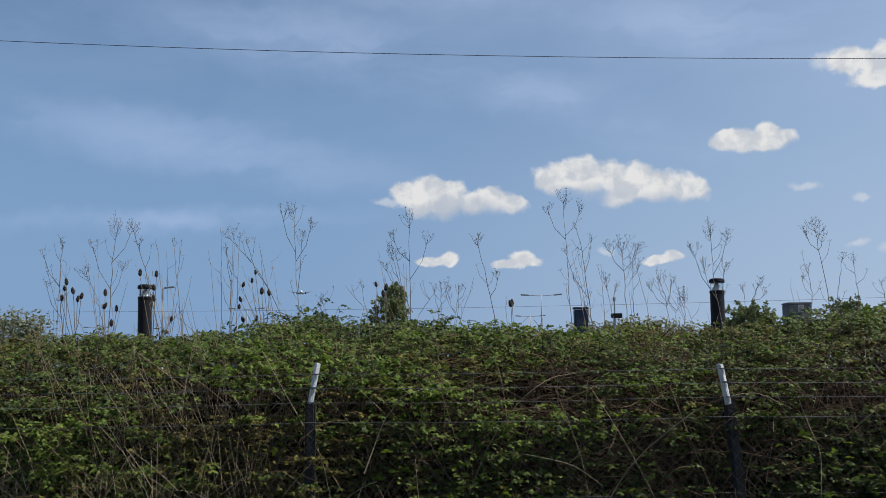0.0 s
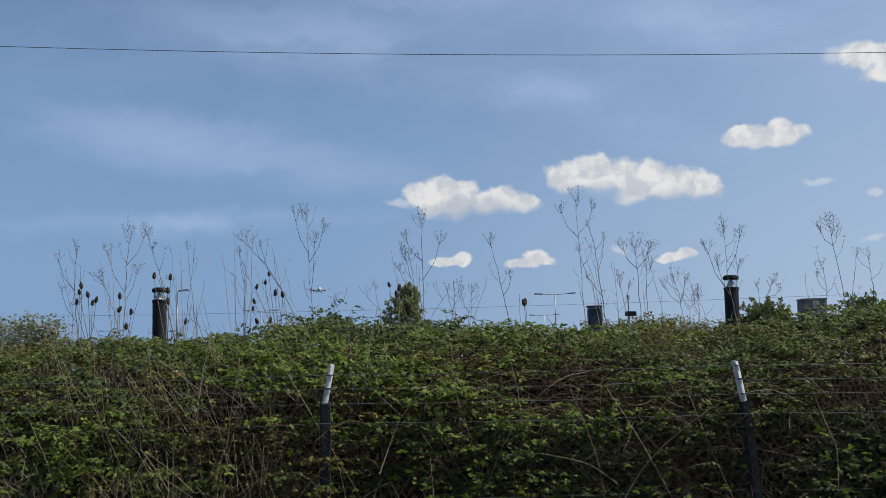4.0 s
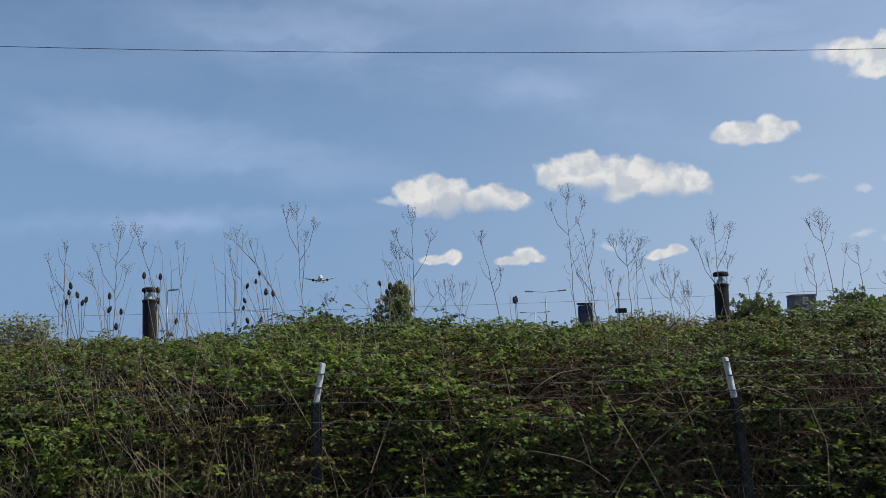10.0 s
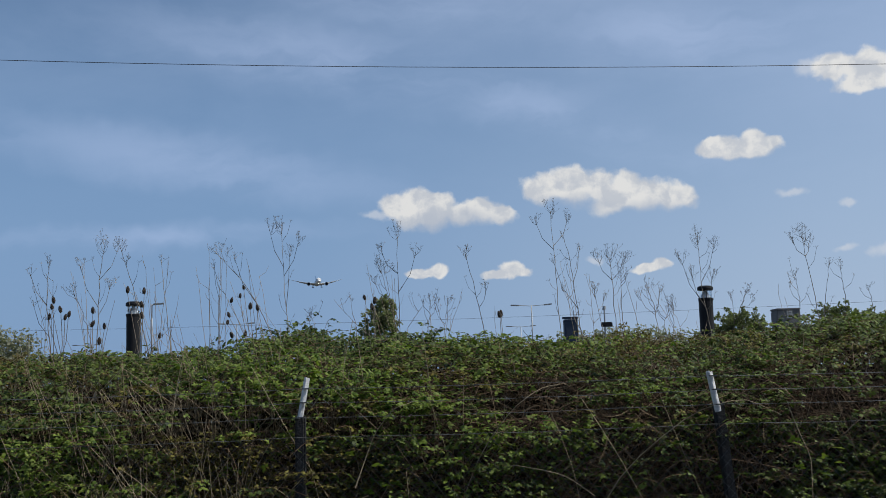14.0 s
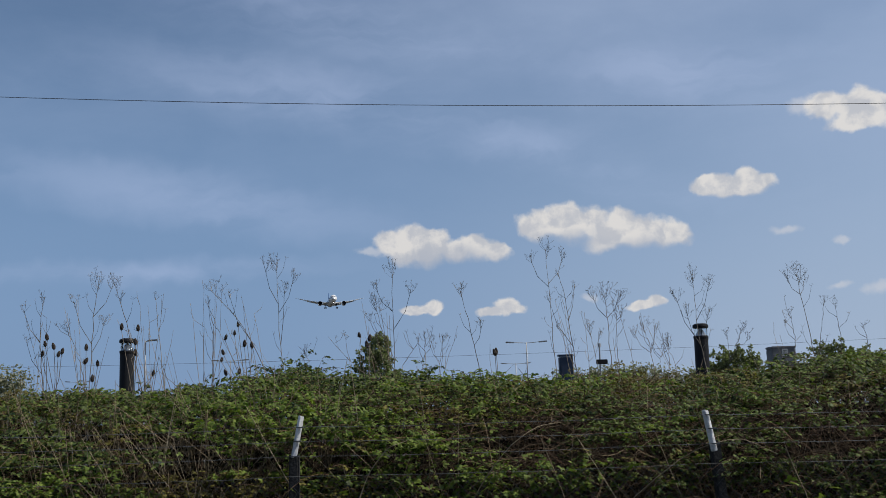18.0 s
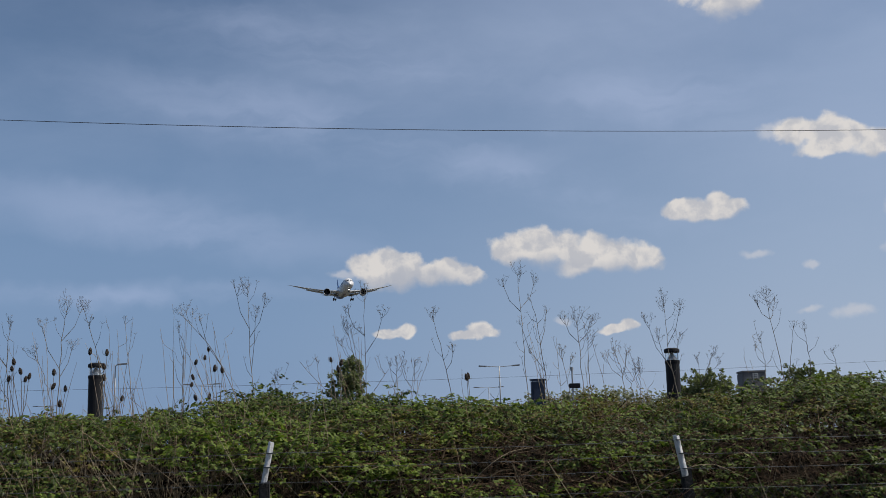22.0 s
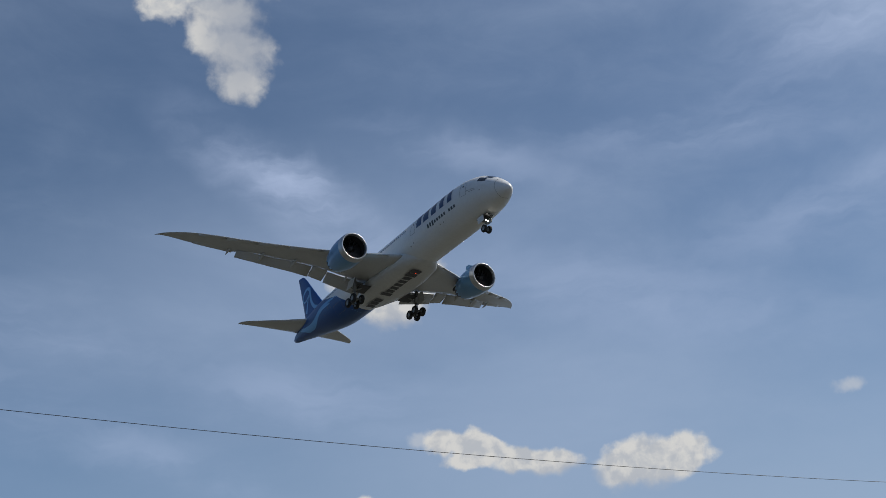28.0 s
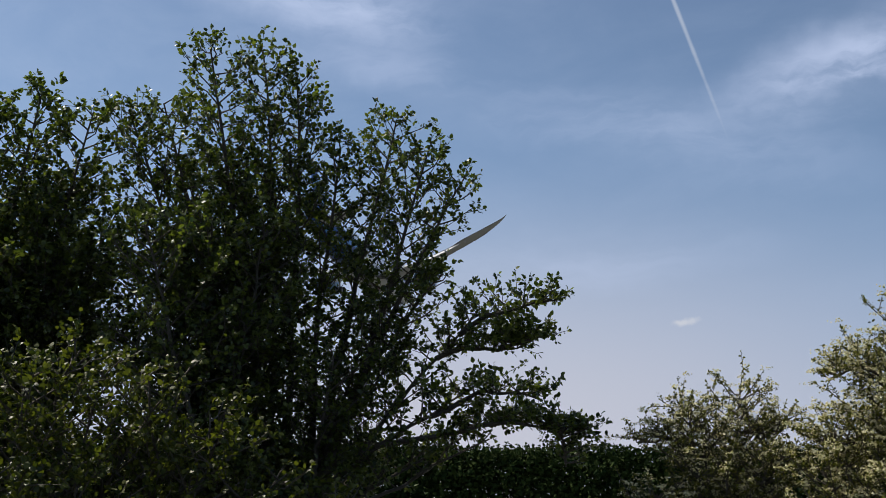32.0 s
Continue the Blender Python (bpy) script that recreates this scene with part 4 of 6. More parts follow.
    for s, a in ((11.2, 121), (11.9, 121), (18.5, 115), (19.3, 118), (43.5, 105), (43.5, 108), (44.3, 102), (44.3, 106), (3.3, 95), (46, 118)):
        bm = bmesh.new()
        decal(bm, s, s + 0.18, a, a + 2.6, 0.012)
        part("port", bm, M_SEAM, craft)
    for a in (86, 91):
        bm = bmesh.new()
        decal(bm, 4.1, 5.6 - (a - 86) * 0.1, a, a + 1.0, 0.012, 4, 1)
        part("probe_plate", bm, M_SEAM, craft)


def build_marks(craft):
    """The airline's names as plain bars in their colours."""
    for side in (1, -1):
        for k, w in enumerate((1.55, 1.6, 1.5, 1.3, 1.3)):
            s = 16.0 - k * 1.87
            bm = bmesh.new()
            for q in range(6):
                lean = 0.07 * q
                decal(bm, s + lean, s + w - 0.25 + lean, side * (88 - q * 6.6), side * (88 - q * 6.6 - 6.6), 0.015, 3, 2)
            bmesh.ops.remove_doubles(bm, verts=bm.verts[:], dist=0.12)
            part("name_bar", bm, M_LETTER, craft)
        for k in range(12):
            if k == 3:
                continue
            bm = bmesh.new()
            decal(bm, 8.0 + k * 0.575, 8.0 + k * 0.575 + 0.36, side * (103 if k < 9 else 100.5), side * (110.5 if k != 9 else 113), 0.015, 1, 3)
            part("name_bar", bm, M_LETTER_GREY, craft)
        bm = bmesh.new()
        decal(bm, 43.6, 47.6, side * 95, side * 98.5, 0.015, 6, 1)
        part("name_bar", bm, M_RIBBON, craft)
    for k in range(12):
        if k == 8:
            continue
        s = 21.8 + k * 1.17
        bm = bmesh.new()
        h = 0.58 if k in (2, 3, 4, 5, 6, 9, 10, 11) else 0.8
        for x0 in (0.35,):
            vs = [bm.verts.new(p) for p in ((x0 - h, -s, -3.362), (x0 - h, -s - 0.92, -3.362), (x0 + h, -s - 0.92, -3.362), (x0 + h, -s, -3.362))]
            bm.faces.new(vs)
        part("name_bar", bm, M_LETTER_GREY, craft)


def build_tail(craft):
    bm = bmesh.new()
    secs = []
    for z, le, te in ((1.6, 48.0, 58.3), (2.8, 50.6, 58.6), (4.0, 52.1, 59.0), (7.0, 55.2, 60.1), (10.0, 58.2, 61.3), (11.1, 59.4, 61.75), (11.5, 60.1, 61.9), (11.65, 61.1, 62.0)):
        th = 0.095 if z < 11 else 0.07
        secs.append([Vector((zz * (te - le), -(le + x * (te - le)), z)) for x, zz in foil(th, 0.0)])
    loft(bm, secs)
    fin = part("fin", bm, M_BLUE, craft, "deep blue tail fin with a pale ribbon", True)
    # ribbon emblem, a plain loop and tail, proud of both faces
    loop = [(57.3, 7.0), (58.1, 6.45), (59.0, 6.35), (59.6, 6.8), (59.75, 7.3), (59.65, 7.75), (59.2, 8.1), (58.5, 8.4), (57.7, 8.45), (57.05, 8.1),
            (56.75, 7.3), (56.45, 6.4), (56.1, 5.6), (55.4, 4.7), (54.6, 4.05), (53.6, 3.65)]
    stem = [(57.2, 7.1), (57.5, 6.2), (57.75, 5.3), (58.1, 4.1)]
    for side, path in ((1, loop), (-1, loop), (1, stem), (-1, stem)):
        bm = bmesh.new()
        prev = None
        for k, (s, z) in enumerate(path):
            e0, e1 = path[max(k - 1, 0)], path[min(k + 1, len(path) - 1)]
            a = Vector((e1[0] - e0[0], e1[1] - e0[1])).normalized()
            w = 0.22 + 0.4 * min(1, k / (len(path) * 0.6))
            row = []
            for sg in (-1, 1):
                ss, zz = s - a.y * w * sg * 0.5, z + a.x * w * sg * 0.5
                le, te = 52.07 + (zz - 3.93) * 1.018, 59.0 + (zz - 4) * 0.38
                x = min(max((ss - le) / (te - le), 0.02), 0.98)
                t = 0.095 / 0.2 * (0.2969 * math.sqrt(x) - 0.126 * x - 0.3516 * x * x + 0.2843 * x**3 - 0.1015 * x**4) * (te - le)
                row.append(bm.verts.new((side * (t + 0.03), -ss, zz)))
            if prev:
                bm.faces.new((prev[0], prev[1], row[1], row[0]))
            prev = row
        part("ribbon_emblem", bm, M_RIBBON, fin)
    for side in (1, -1):
        bm = bmesh.new()
        secs = []
        for y, le, te in ((0.7, 52.6, 60.0), (1.8, 53.9, 60.1), (4.5, 56.6, 61.0), (7.5, 59.4, 62.0), (9.2, 61.0, 62.7), (9.8, 61.9, 62.95), (9.98, 62.5, 63.05)):
            ring = [Vector((side * y, -(le + x * (te - le)), 1.15 + 0.125 * y + z * (te - le))) for x, z in foil(0.10, -0.008)]
            secs.append(ring)
        loft(bm, secs)
        part("tailplane", bm, M_WING, craft, "pale grey tailplane", True)


def build_airliner():
    craft = thing("airliner", label="white twin-engined airliner, blue tail, wheels and flaps down, in flight", category="aeroplane")
    build_hull(craft)
    build_tail(craft)
    build_marks(craft)
    for side in (1, -1):
        build_wing(craft, side)
        build_engine(craft, side)
        build_main_gear(craft, side)
    build_nose_gear(craft)
    bm = bmesh.new()
    bmesh.ops.create_uvsphere(bm, u_segments=10, v_segments=6, radius=0.1, matrix=Matrix.Translation((0.1, -22.6, -3.35)))
    part("beacon", bm, M_BEACON, craft, "red flashing belly beacon", True)
    return craft


airliner = build_airliner()

# ---- fence ----
def build_fence():
    fence = thing("fence", (0, 7.2, 0), "chain-link fence, dark posts with pale arms, barbed wire on top", "fence")
    posts = ((-3.56, -3.51, 0.15), (-0.905, -0.872, 0.19), (1.915, 1.885, -0.17), (4.60, 4.62, 0.1), (7.30, 7.31, 0.1))
    for x, ax, lean in posts:
        bm = bmesh.new()
        tip = -0.075 if x > 1 and x < 3 else 0.012
        box(bm, (0.068, 0.075, 1.42), (x - math.sin(tip) * 0.69, 0, 0.69), Euler((0, tip, 0)), 0.012)
        post = part("post", bm, M_POST, fence, "dark weathered concrete post")
        bm = bmesh.new()
        t = Matrix.Rotation(lean, 3, "Y") @ Matrix.Rotation(radians(38), 3, "Z")
        low = 0.045 if x > 1 else 0.0
        box(bm, (0.033, 0.010, 0.27), (ax, -0.06, 1.51 - low), t.to_quaternion(), 0.003)
        box(bm, (0.010, 0.03, 0.28), (ax - 0.015, -0.045, 1.51 - low), t.to_quaternion(), 0.003)
        part("arm", bm, M_ARM, post, "pale galvanised angle-iron arm")
        for z in (1.38, 1.48, 1.57):
            bm = bmesh.new()
            box(bm, (0.05, 0.02, 0.008), (ax + lean * (z - 1.51), -0.072, z))
            part("wire_tie", bm, M_GALV, post)
    rng = np.random.default_rng(5)
    for z in (1.38, 1.475, 1.57, 1.25, 0.75):
        xs = np.linspace(-6.2, 9.0, 120)
        pts = np.stack([xs, np.full_like(xs, -0.075), z - 0.012 * np.abs(np.sin((xs + 0.9) / 2.72 * np.pi)) + rng.normal(0, 0.0016, len(xs))], 1)
        lines = [(pts, 0.0016 if z > 1.2 else 0.0010)]
        if z > 1.3:
            for x in np.arange(-6, 9, 0.11):
                c = np.array([x + rng.uniform(-0.01, 0.01), -0.075, z - 0.012 * abs(math.sin((x + 0.9) / 2.72 * math.pi))])
                for k in range(2):
                    v = rng.normal(size=3) * 0.011
                    lines.append((np.array([c - v, c + v]), 0.0013))
        v, f = tubes_arrays(lines, 3)
        child(array_mesh("barbed_wire" if z > 1.3 else "line_wire", v, f, M_GALV), fence)
    # woven diamonds
    lines = []
    for x in np.arange(-6.2, 9.0, 0.072):
        for sg in (1, -1):
            zs = np.linspace(0.05, 1.25, 5)
            lines.append((np.stack([x + sg * (zs - 0.05) * 0.92, -0.07 + 0.004 * sg + 0 * zs, zs], 1), 0.0010))
    v, f = tubes_arrays(lines, 3)
    child(array_mesh("chain_link", v, f, M_GALV), fence, "grey wire chain-link mesh")


M_POST = material("post_dark", ((0.014, 0.014, 0.015), (0.042, 0.042, 0.043)), 0.9, scale=7, bump=0.5, bump_scale=70, spec=0.2)
M_ARM = material("arm_galvanised", ((0.30, 0.30, 0.30), (0.85, 0.85, 0.84)), 0.5, scale=10, bump=0.2)
build_fence()


# ---- bramble thicket over the bank ----
CREST = ((-6, 1.86), (-4.1, 1.86), (-3.3, 1.85), (-2.9, 1.88), (-2.4, 1.84), (-2.15, 1.90), (-1.75, 1.86), (-1.52, 2.02), (-1.05, 2.03), (-0.8, 1.88), (-0.2, 1.95), (0.1, 1.90),
         (0.6, 1.93), (1.1, 1.87), (1.4, 1.84), (1.75, 1.93), (2.1, 1.84), (2.4, 1.83), (2.9, 1.94), (3.4, 1.95), (3.7, 2.02), (4.2, 1.99), (6, 1.99), (9, 1.9))


def thicket_front(x):
    return 7.42 + 0.16 * bumps(x * 1.3, x * 0 + 1.0, 2.0)


def thicket_top(x, y):
    """Height of the thicket's skin: a steep front, a round hummocky shoulder, then a level crest."""
    front = thicket_front(x)
    t = np.clip((y - front) / 2.3, 0, 1)
    crest = np.interp(x * 9.7 / np.maximum(y, 5), [c[0] for c in CREST], [c[1] for c in CREST])
    hum = 0.10 * bumps(x * 3.7, y * 3.3, 0.6) + 0.07 * bumps(x * 8.0, y * 7.0, 4.0)
    rise = 0.62 + 0.38 * np.sqrt(np.clip(1 - (1 - t) ** 2, 0, 1))
    z = (crest - 0.03) * rise + hum * (1 - 0.5 * t)
    return z * np.where(y > front, 1, 0.0) - 0.5 * np.clip((y - 11.8) / 1.5, 0, 1)


def blades_arrays(base, axis, nrm, length, wide=0.62, droop=0.16):
    """Pointed oval leaf blades, four triangles each, from base along axis, facing about nrm."""
    axis = axis / (np.linalg.norm(axis, axis=1)[:, None] + 1e-9)
    side = np.cross(axis, nrm)
    side /= np.linalg.norm(side, axis=1)[:, None] + 1e-9
    up = np.cross(side, axis)
    L = np.asarray(length)[:, None]
    rows = [base]
    for u, w, h in ((0.32, 0.5, 0.05), (0.68, 0.40, 0.03)):
        c = base + axis * L * u + up * L * h
        rows += [c + side * L * w * wide, c - side * L * w * wide]
    rows.append(base + axis * L - up * L * droop)
    v = np.stack(rows, 1)
    i = np.arange(len(base))[:, None] * 6
    f = np.concatenate([i + [0, 1, 2], i + [1, 3, 4], i + [1, 4, 2], i + [3, 5, 4]], 1).reshape(-1, 3)
    return v.reshape(-1, 3), f


def build_thicket():
    rng = np.random.default_rng(11)
    thicket = thing("bramble_thicket", (0, 9, 0), "dense green bramble thicket with brown canes over a bank", "brambles", kind="stuff")
    org = np.array([0, 9.0, 0])

    def crown_points(n, x0, x1, y0=7.45, y1=11.6, deep=0.35):
        x, y = rng.uniform(x0, x1, n), y0 + (y1 - y0) * rng.random(n) ** 1.25
        z = thicket_top(x, y)
        d = rng.exponential(deep * 0.4, n)
        return np.stack([x, y + d * 0.4, z - d], 1)

    def front_points(n, x0, x1, z0=0.2, z1=1.25):
        x, z = rng.uniform(x0, x1, n), rng.uniform(z0, z1, n)
        y = thicket_front(x) + 0.16 * bumps(x * 4.3, z * 6, 1.0)
        return np.stack([x, y + rng.exponential(0.08, n), z], 1)

    # a loose filling of small leaves well under the skin, painted dark as shade
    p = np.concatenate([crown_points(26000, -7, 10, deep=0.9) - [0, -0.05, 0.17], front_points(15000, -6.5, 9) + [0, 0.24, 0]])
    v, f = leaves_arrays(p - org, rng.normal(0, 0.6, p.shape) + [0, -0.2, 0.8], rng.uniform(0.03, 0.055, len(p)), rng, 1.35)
    child(array_mesh("inner_leaves", v, f, M_INNER_SHADE), thicket, "small leaves inside the thicket, painted dark brown for shade")

    # leafy shoots: an arching stem with leaves of three leaflets set alternately along it
    n1, n2 = 8600, 5200
    crown, face = crown_points(n1, -6.3, 8.6, 7.5, 11.2, 0.16), front_points(n2, -5.6, 7.5)
    low = front_points(900, -5.0, -0.6, 0.2, 0.95) - [0, 0.1, 0]
    low = np.concatenate([low, front_points(420, 2.3, 5.0, 0.2, 0.75) - [0, 0.1, 0], front_points(260, 0.0, 1.5, 0.2, 0.6) - [0, 0.1, 0]])
    face = np.concatenate([face, low])
    # growth that has pushed through the fence round two posts
    for px, pn in ((-0.9, 55), (1.92, 30), (1.6, 40), (3.3, 60), (-2.6, 60)):
        at = np.stack([rng.normal(px, 0.13, pn), rng.uniform(7.03, 7.2, pn), rng.uniform(0.35, 1.28, pn)], 1)
        face = np.concatenate([face, at])
    foot = np.concatenate([crown, face])
    is_face = np.arange(len(foot)) >= n1
    x, y, z = foot.T
    depth = np.clip((y - thicket_front(x)) / 2.3, 0, 1)
    # bare brown stretch on the face, and hollows
    bare = np.exp(-((x - 1.55) / 0.95) ** 2) * is_face * np.clip((z - 0.35) / 0.3, 0.2, 1)
    hollow = bumps(x * 4.4, y * 4.0 + z * 4.4, 3.0)
    keep = (rng.random(len(foot)) > 0.6 * bare) & (hollow + rng.normal(0, 0.14, len(foot)) > -0.27)
    foot, is_face, x, y, z, depth = foot[keep], is_face[keep], x[keep], y[keep], z[keep], depth[keep]
    m = len(foot)
    ang = rng.normal(-np.pi / 2, 1.25, m)
    reach = rng.uniform(0.16, 0.42, m)
    d = np.stack([np.cos(ang), np.sin(ang) * np.where(is_face, 0.45, 0.7), np.zeros(m)], 1) * reach[:, None]
    lift = rng.uniform(0.03, 0.16, m) * np.where(depth > 0.9, 1.25, 0.9)
    # single shoots that stand up out of the crest
    up = (depth > 0.8) & (rng.random(m) < 0.06)
    lift, d = np.where(up, lift * 1.9, lift), np.where(up[:, None], d * 0.45, d)
    # kinds of growth in drifts
    v1 = bumps(x * 1.25, z * 2.6 + y * 0.7, 5.0) + rng.normal(0, 0.16, m)
    v2 = bumps(x * 1.6, z * 3.1 + y * 0.9, 9.0) + rng.normal(0, 0.16, m)
    # light leaves favoured on the left and low face, brightening it by colour
    v1 = v1 + 0.30 * np.exp(-((x + 2.9) / 1.5) ** 2) * is_face + 0.16 * (depth > 0.55) * (x > 0) + 0.25 * is_face * (z < 0.5)
    v2 = v2 + 0.28 * np.exp(-((x - 1.2) / 1.3) ** 2) * (depth < 0.5) * (z > 0.7) + 0.12 * (depth > 0.6) * (x < -1.5)
    kind = np.where(v1 > 0.36, 1, np.where(v2 > 0.33, 2, 0))
    size = np.where(kind == 1, 1.05, np.where(kind == 2, 0.8, 1.0)) * rng.uniform(0.75, 1.25, m)
    stems, sets = [], [[], [], []]
    us = np.linspace(0.12, 1.0, 8)
    for j, u in enumerate(us):
        c = foot + d * u + np.stack([np.zeros(m), np.zeros(m), lift * (1.9 * u - 1.25 * u * u)], 1)
        turn = ang + (1 if j % 2 else -1) * rng.uniform(0.5, 1.2, m) + rng.normal(0, 0.3, m)
        if j == len(us) - 1:
            turn = ang + rng.normal(0, 0.3, m)
        axis = np.stack([np.cos(turn), np.sin(turn), rng.uniform(-0.45, 0.25, m)], 1)
        nrm = np.stack([rng.normal(0.05, 0.55, m), rng.normal(-0.35, 0.5, m), np.ones(m)], 1)
        at = c + axis * (0.03 * size)[:, None]
        side = np.cross(axis, nrm)
        side /= np.linalg.norm(side, axis=1)[:, None]
        base = rng.uniform(0.024, 0.046, m) * size * (1.1 - 0.3 * u)
        for w, k in ((0.0, 1.15), (1.25, 0.92), (-1.25, 0.92)):
            a2 = axis * math.cos(w) + side * math.sin(w) + rng.normal(0, 0.1, (m, 3))
            v, f = blades_arrays(at - org, a2, nrm + rng.normal(0, 0.35, (m, 3)), base * k)
            v = v.reshape(m, 6, 3)
            for q in range(3):
                sets[q].append(v[kind == q].reshape(-1, 3))
        stems.append(c)
    names = (("leaves", M_BRAMBLE, "dark green bramble leaves in threes"), ("young_leaves", M_NETTLE, "fresh light green leaves"), ("old_leaves", M_BRAMBLE_RED, "dull olive and brown-tinged old leaves"))
    for q, (name, mat, label) in enumerate(names):
        v = np.concatenate(sets[q])
        i = np.arange(len(v) // 6)[:, None] * 6
        f = np.concatenate([i + [0, 1, 2], i + [1, 3, 4], i + [1, 4, 2], i + [3, 5, 4]], 1).reshape(-1, 3)
        child(array_mesh(name, v, f, mat), thicket, label)
    stems = np.stack([foot - d * 0.25 - [0, 0, 0.06]] + stems, 1)
    v, f = tubes_arrays([(line - org, 0.0019) for line in stems[:, ::2]], 3)
    child(array_mesh("shoots", v, f, M_CANE), thicket, "thin brown leafy shoots")

    # the leaves that stand out in front of the fence, one by one
    kinds = []
    for q in range(3):
        base, axis = np.zeros((3, 3)), np.array([[0, 1, 0.0], [0.92, 0.3, 0], [-0.92, 0.3, 0]])
        v, f = blades_arrays(base + axis * 0.12, axis, np.array([[0.1, 0, 1], [0.25 + 0.1 * q, 0, 1], [-0.25, 0.1 * q, 1]]), [1.05, 0.85, 0.85], 0.66, 0.12 + 0.06 * q)
        ob = array_mesh("leaf", v, f, M_LEAF)
        kinds.append(ob.data)
        bpy.data.objects.remove(ob)
    for q in range(270):
        cx, cz = ((rng.normal(-2.6, 0.9), rng.uniform(0.3, 1.0)), (rng.normal(0.4, 0.7), rng.uniform(0.3, 0.95)), (rng.normal(3.2, 0.7), rng.uniform(0.3, 1.1)), (rng.uniform(-3.6, 4.2), rng.uniform(0.4, 1.3)))[q % 4]
        cy = 7.05 + rng.uniform(-0.06, 0.1)
        ob = child(new("leaf", kinds[q % 3]), thicket)
        turn = Euler((rng.normal(0.35, 0.3), rng.normal(0, 0.35), math.pi + rng.normal(0, 1.0)))
        ob.matrix_basis = Matrix.LocRotScale(Vector((cx, cy, cz)) - Vector(org), turn, Vector((1, 1, 1)) * rng.uniform(0.034, 0.056))

    # arching canes
    lines = []
    for _ in range(3200):
        x, yy = (rng.normal(1.9, 1.4) if rng.random() < 0.65 else rng.uniform(-6, 9)), rng.uniform(7.35, 8.6) if rng.random() < 0.75 else rng.uniform(8.6, 11)
        z0 = max(0.2, float(thicket_top(np.array([x]), np.array([yy]))[0]) - rng.uniform(0.1, 0.9)) if yy > 7.6 else rng.uniform(0.2, 1.1)
        ln, a = rng.uniform(0.3, 1.5), rng.uniform(0, 2 * np.pi)
        u = np.linspace(0, 1, 9)
        hgt = rng.uniform(0.15, 0.6)
        dx, dy = math.cos(a) * ln, math.sin(a) * ln * 0.25
        pts = np.stack([x + dx * (u - 0.5), yy + dy * (u - 0.5) - 0.12 * np.sin(np.pi * u), z0 + hgt * 4 * u * (1 - u) * rng.uniform(0.4, 1) + rng.uniform(-0.4, 0.4) * u], 1)
        pts[1:-1] += rng.normal(0, 0.012, (7, 3))
        if (pts[:, 2] > thicket_top(pts[:, 0], np.maximum(pts[:, 1], 7.9)) + 0.05).any():
            continue
        r = rng.uniform(0.0010, 0.0029)
        lines.append((pts - org, r * (1 - 0.6 * u)))
    v, f = tubes_arrays(lines, 4)
    child(array_mesh("canes", v, f, M_CANE), thicket, "thin brown arching canes")
    # a tangle of short dead canes over the brown middle stretch
    lines = []
    for _ in range(2300):
        x, yy = rng.normal(1.7, 1.35), 7.26 + abs(rng.normal(0, 0.55))
        z = rng.uniform(0.3, 1.45) if yy < 7.75 else float(thicket_top(np.array([x]), np.array([yy]))[0]) - rng.exponential(0.1) + 0.04
        a, ln = rng.uniform(0, np.pi), rng.uniform(0.12, 0.5)
        u = np.linspace(-0.5, 0.5, 5)
        bow = rng.normal(0, 0.18) * ln
        pts = np.stack([x + math.cos(a) * ln * u, yy + rng.normal(0, 0.12) * u, z + math.sin(a) * ln * u + bow * (1 - 4 * u * u)], 1)
        lines.append((pts - org, rng.uniform(0.0009, 0.0024)))
    v, f = tubes_arrays(lines, 3)
    child(array_mesh("dead_canes", v, f, M_TANGLE), thicket, "short dead brown canes")
    # straw-coloured dead stalks, thick on the grassy stretch
    lines = []
    for _ in range(800):
        x, z = rng.normal(-2.6, 0.95), rng.uniform(0.15, 0.85)
        ln, lean = rng.uniform(0.12, 0.5), rng.normal(0.0, 0.55)
        u = np.linspace(0, 1, 4)
        pts = np.stack([x + ln * math.sin(lean) * u, 7.12 + rng.uniform(-0.1, 0.15) + rng.normal(0, 0.05) * u, z + ln * math.cos(lean) * u - 0.06 * u * u], 1)
        lines.append((pts - org, rng.uniform(0.0010, 0.0024) * (1 - 0.4 * u)))
    for _ in range(1150):
        x = rng.normal(-2.1, 1.0) if rng.random() < 0.8 else rng.uniform(-5, 9)
        yy = rng.uniform(7.3, 8.3) if rng.random() < 0.6 else rng.uniform(8.3, 9.8)
        top = float(thicket_top(np.array([x]), np.array([max(yy, 7.8)]))[0]) + rng.uniform(-0.6, 0.2) + 0.35 * max(0.0, rng.normal(0, 0.45))
        ln = rng.uniform(0.3, 1.05)
        u = np.linspace(0, 1, 5)
        lean = rng.normal(0, 0.26)
        pts = np.stack([x + lean * u + rng.normal(0, 0.09) * u**2, yy - 0.15 * u, top - ln + ln * u], 1)
        lines.append((pts - org, rng.uniform(0.0012, 0.0034) * (1 - 0.5 * u)))
    v, f = tubes_arrays(lines, 4)
    child(array_mesh("dead_stalks", v, f, M_STRAW), thicket, "straw-coloured dead stalks")
    # long bare canes that stand out in front of the leaves
    lines = []
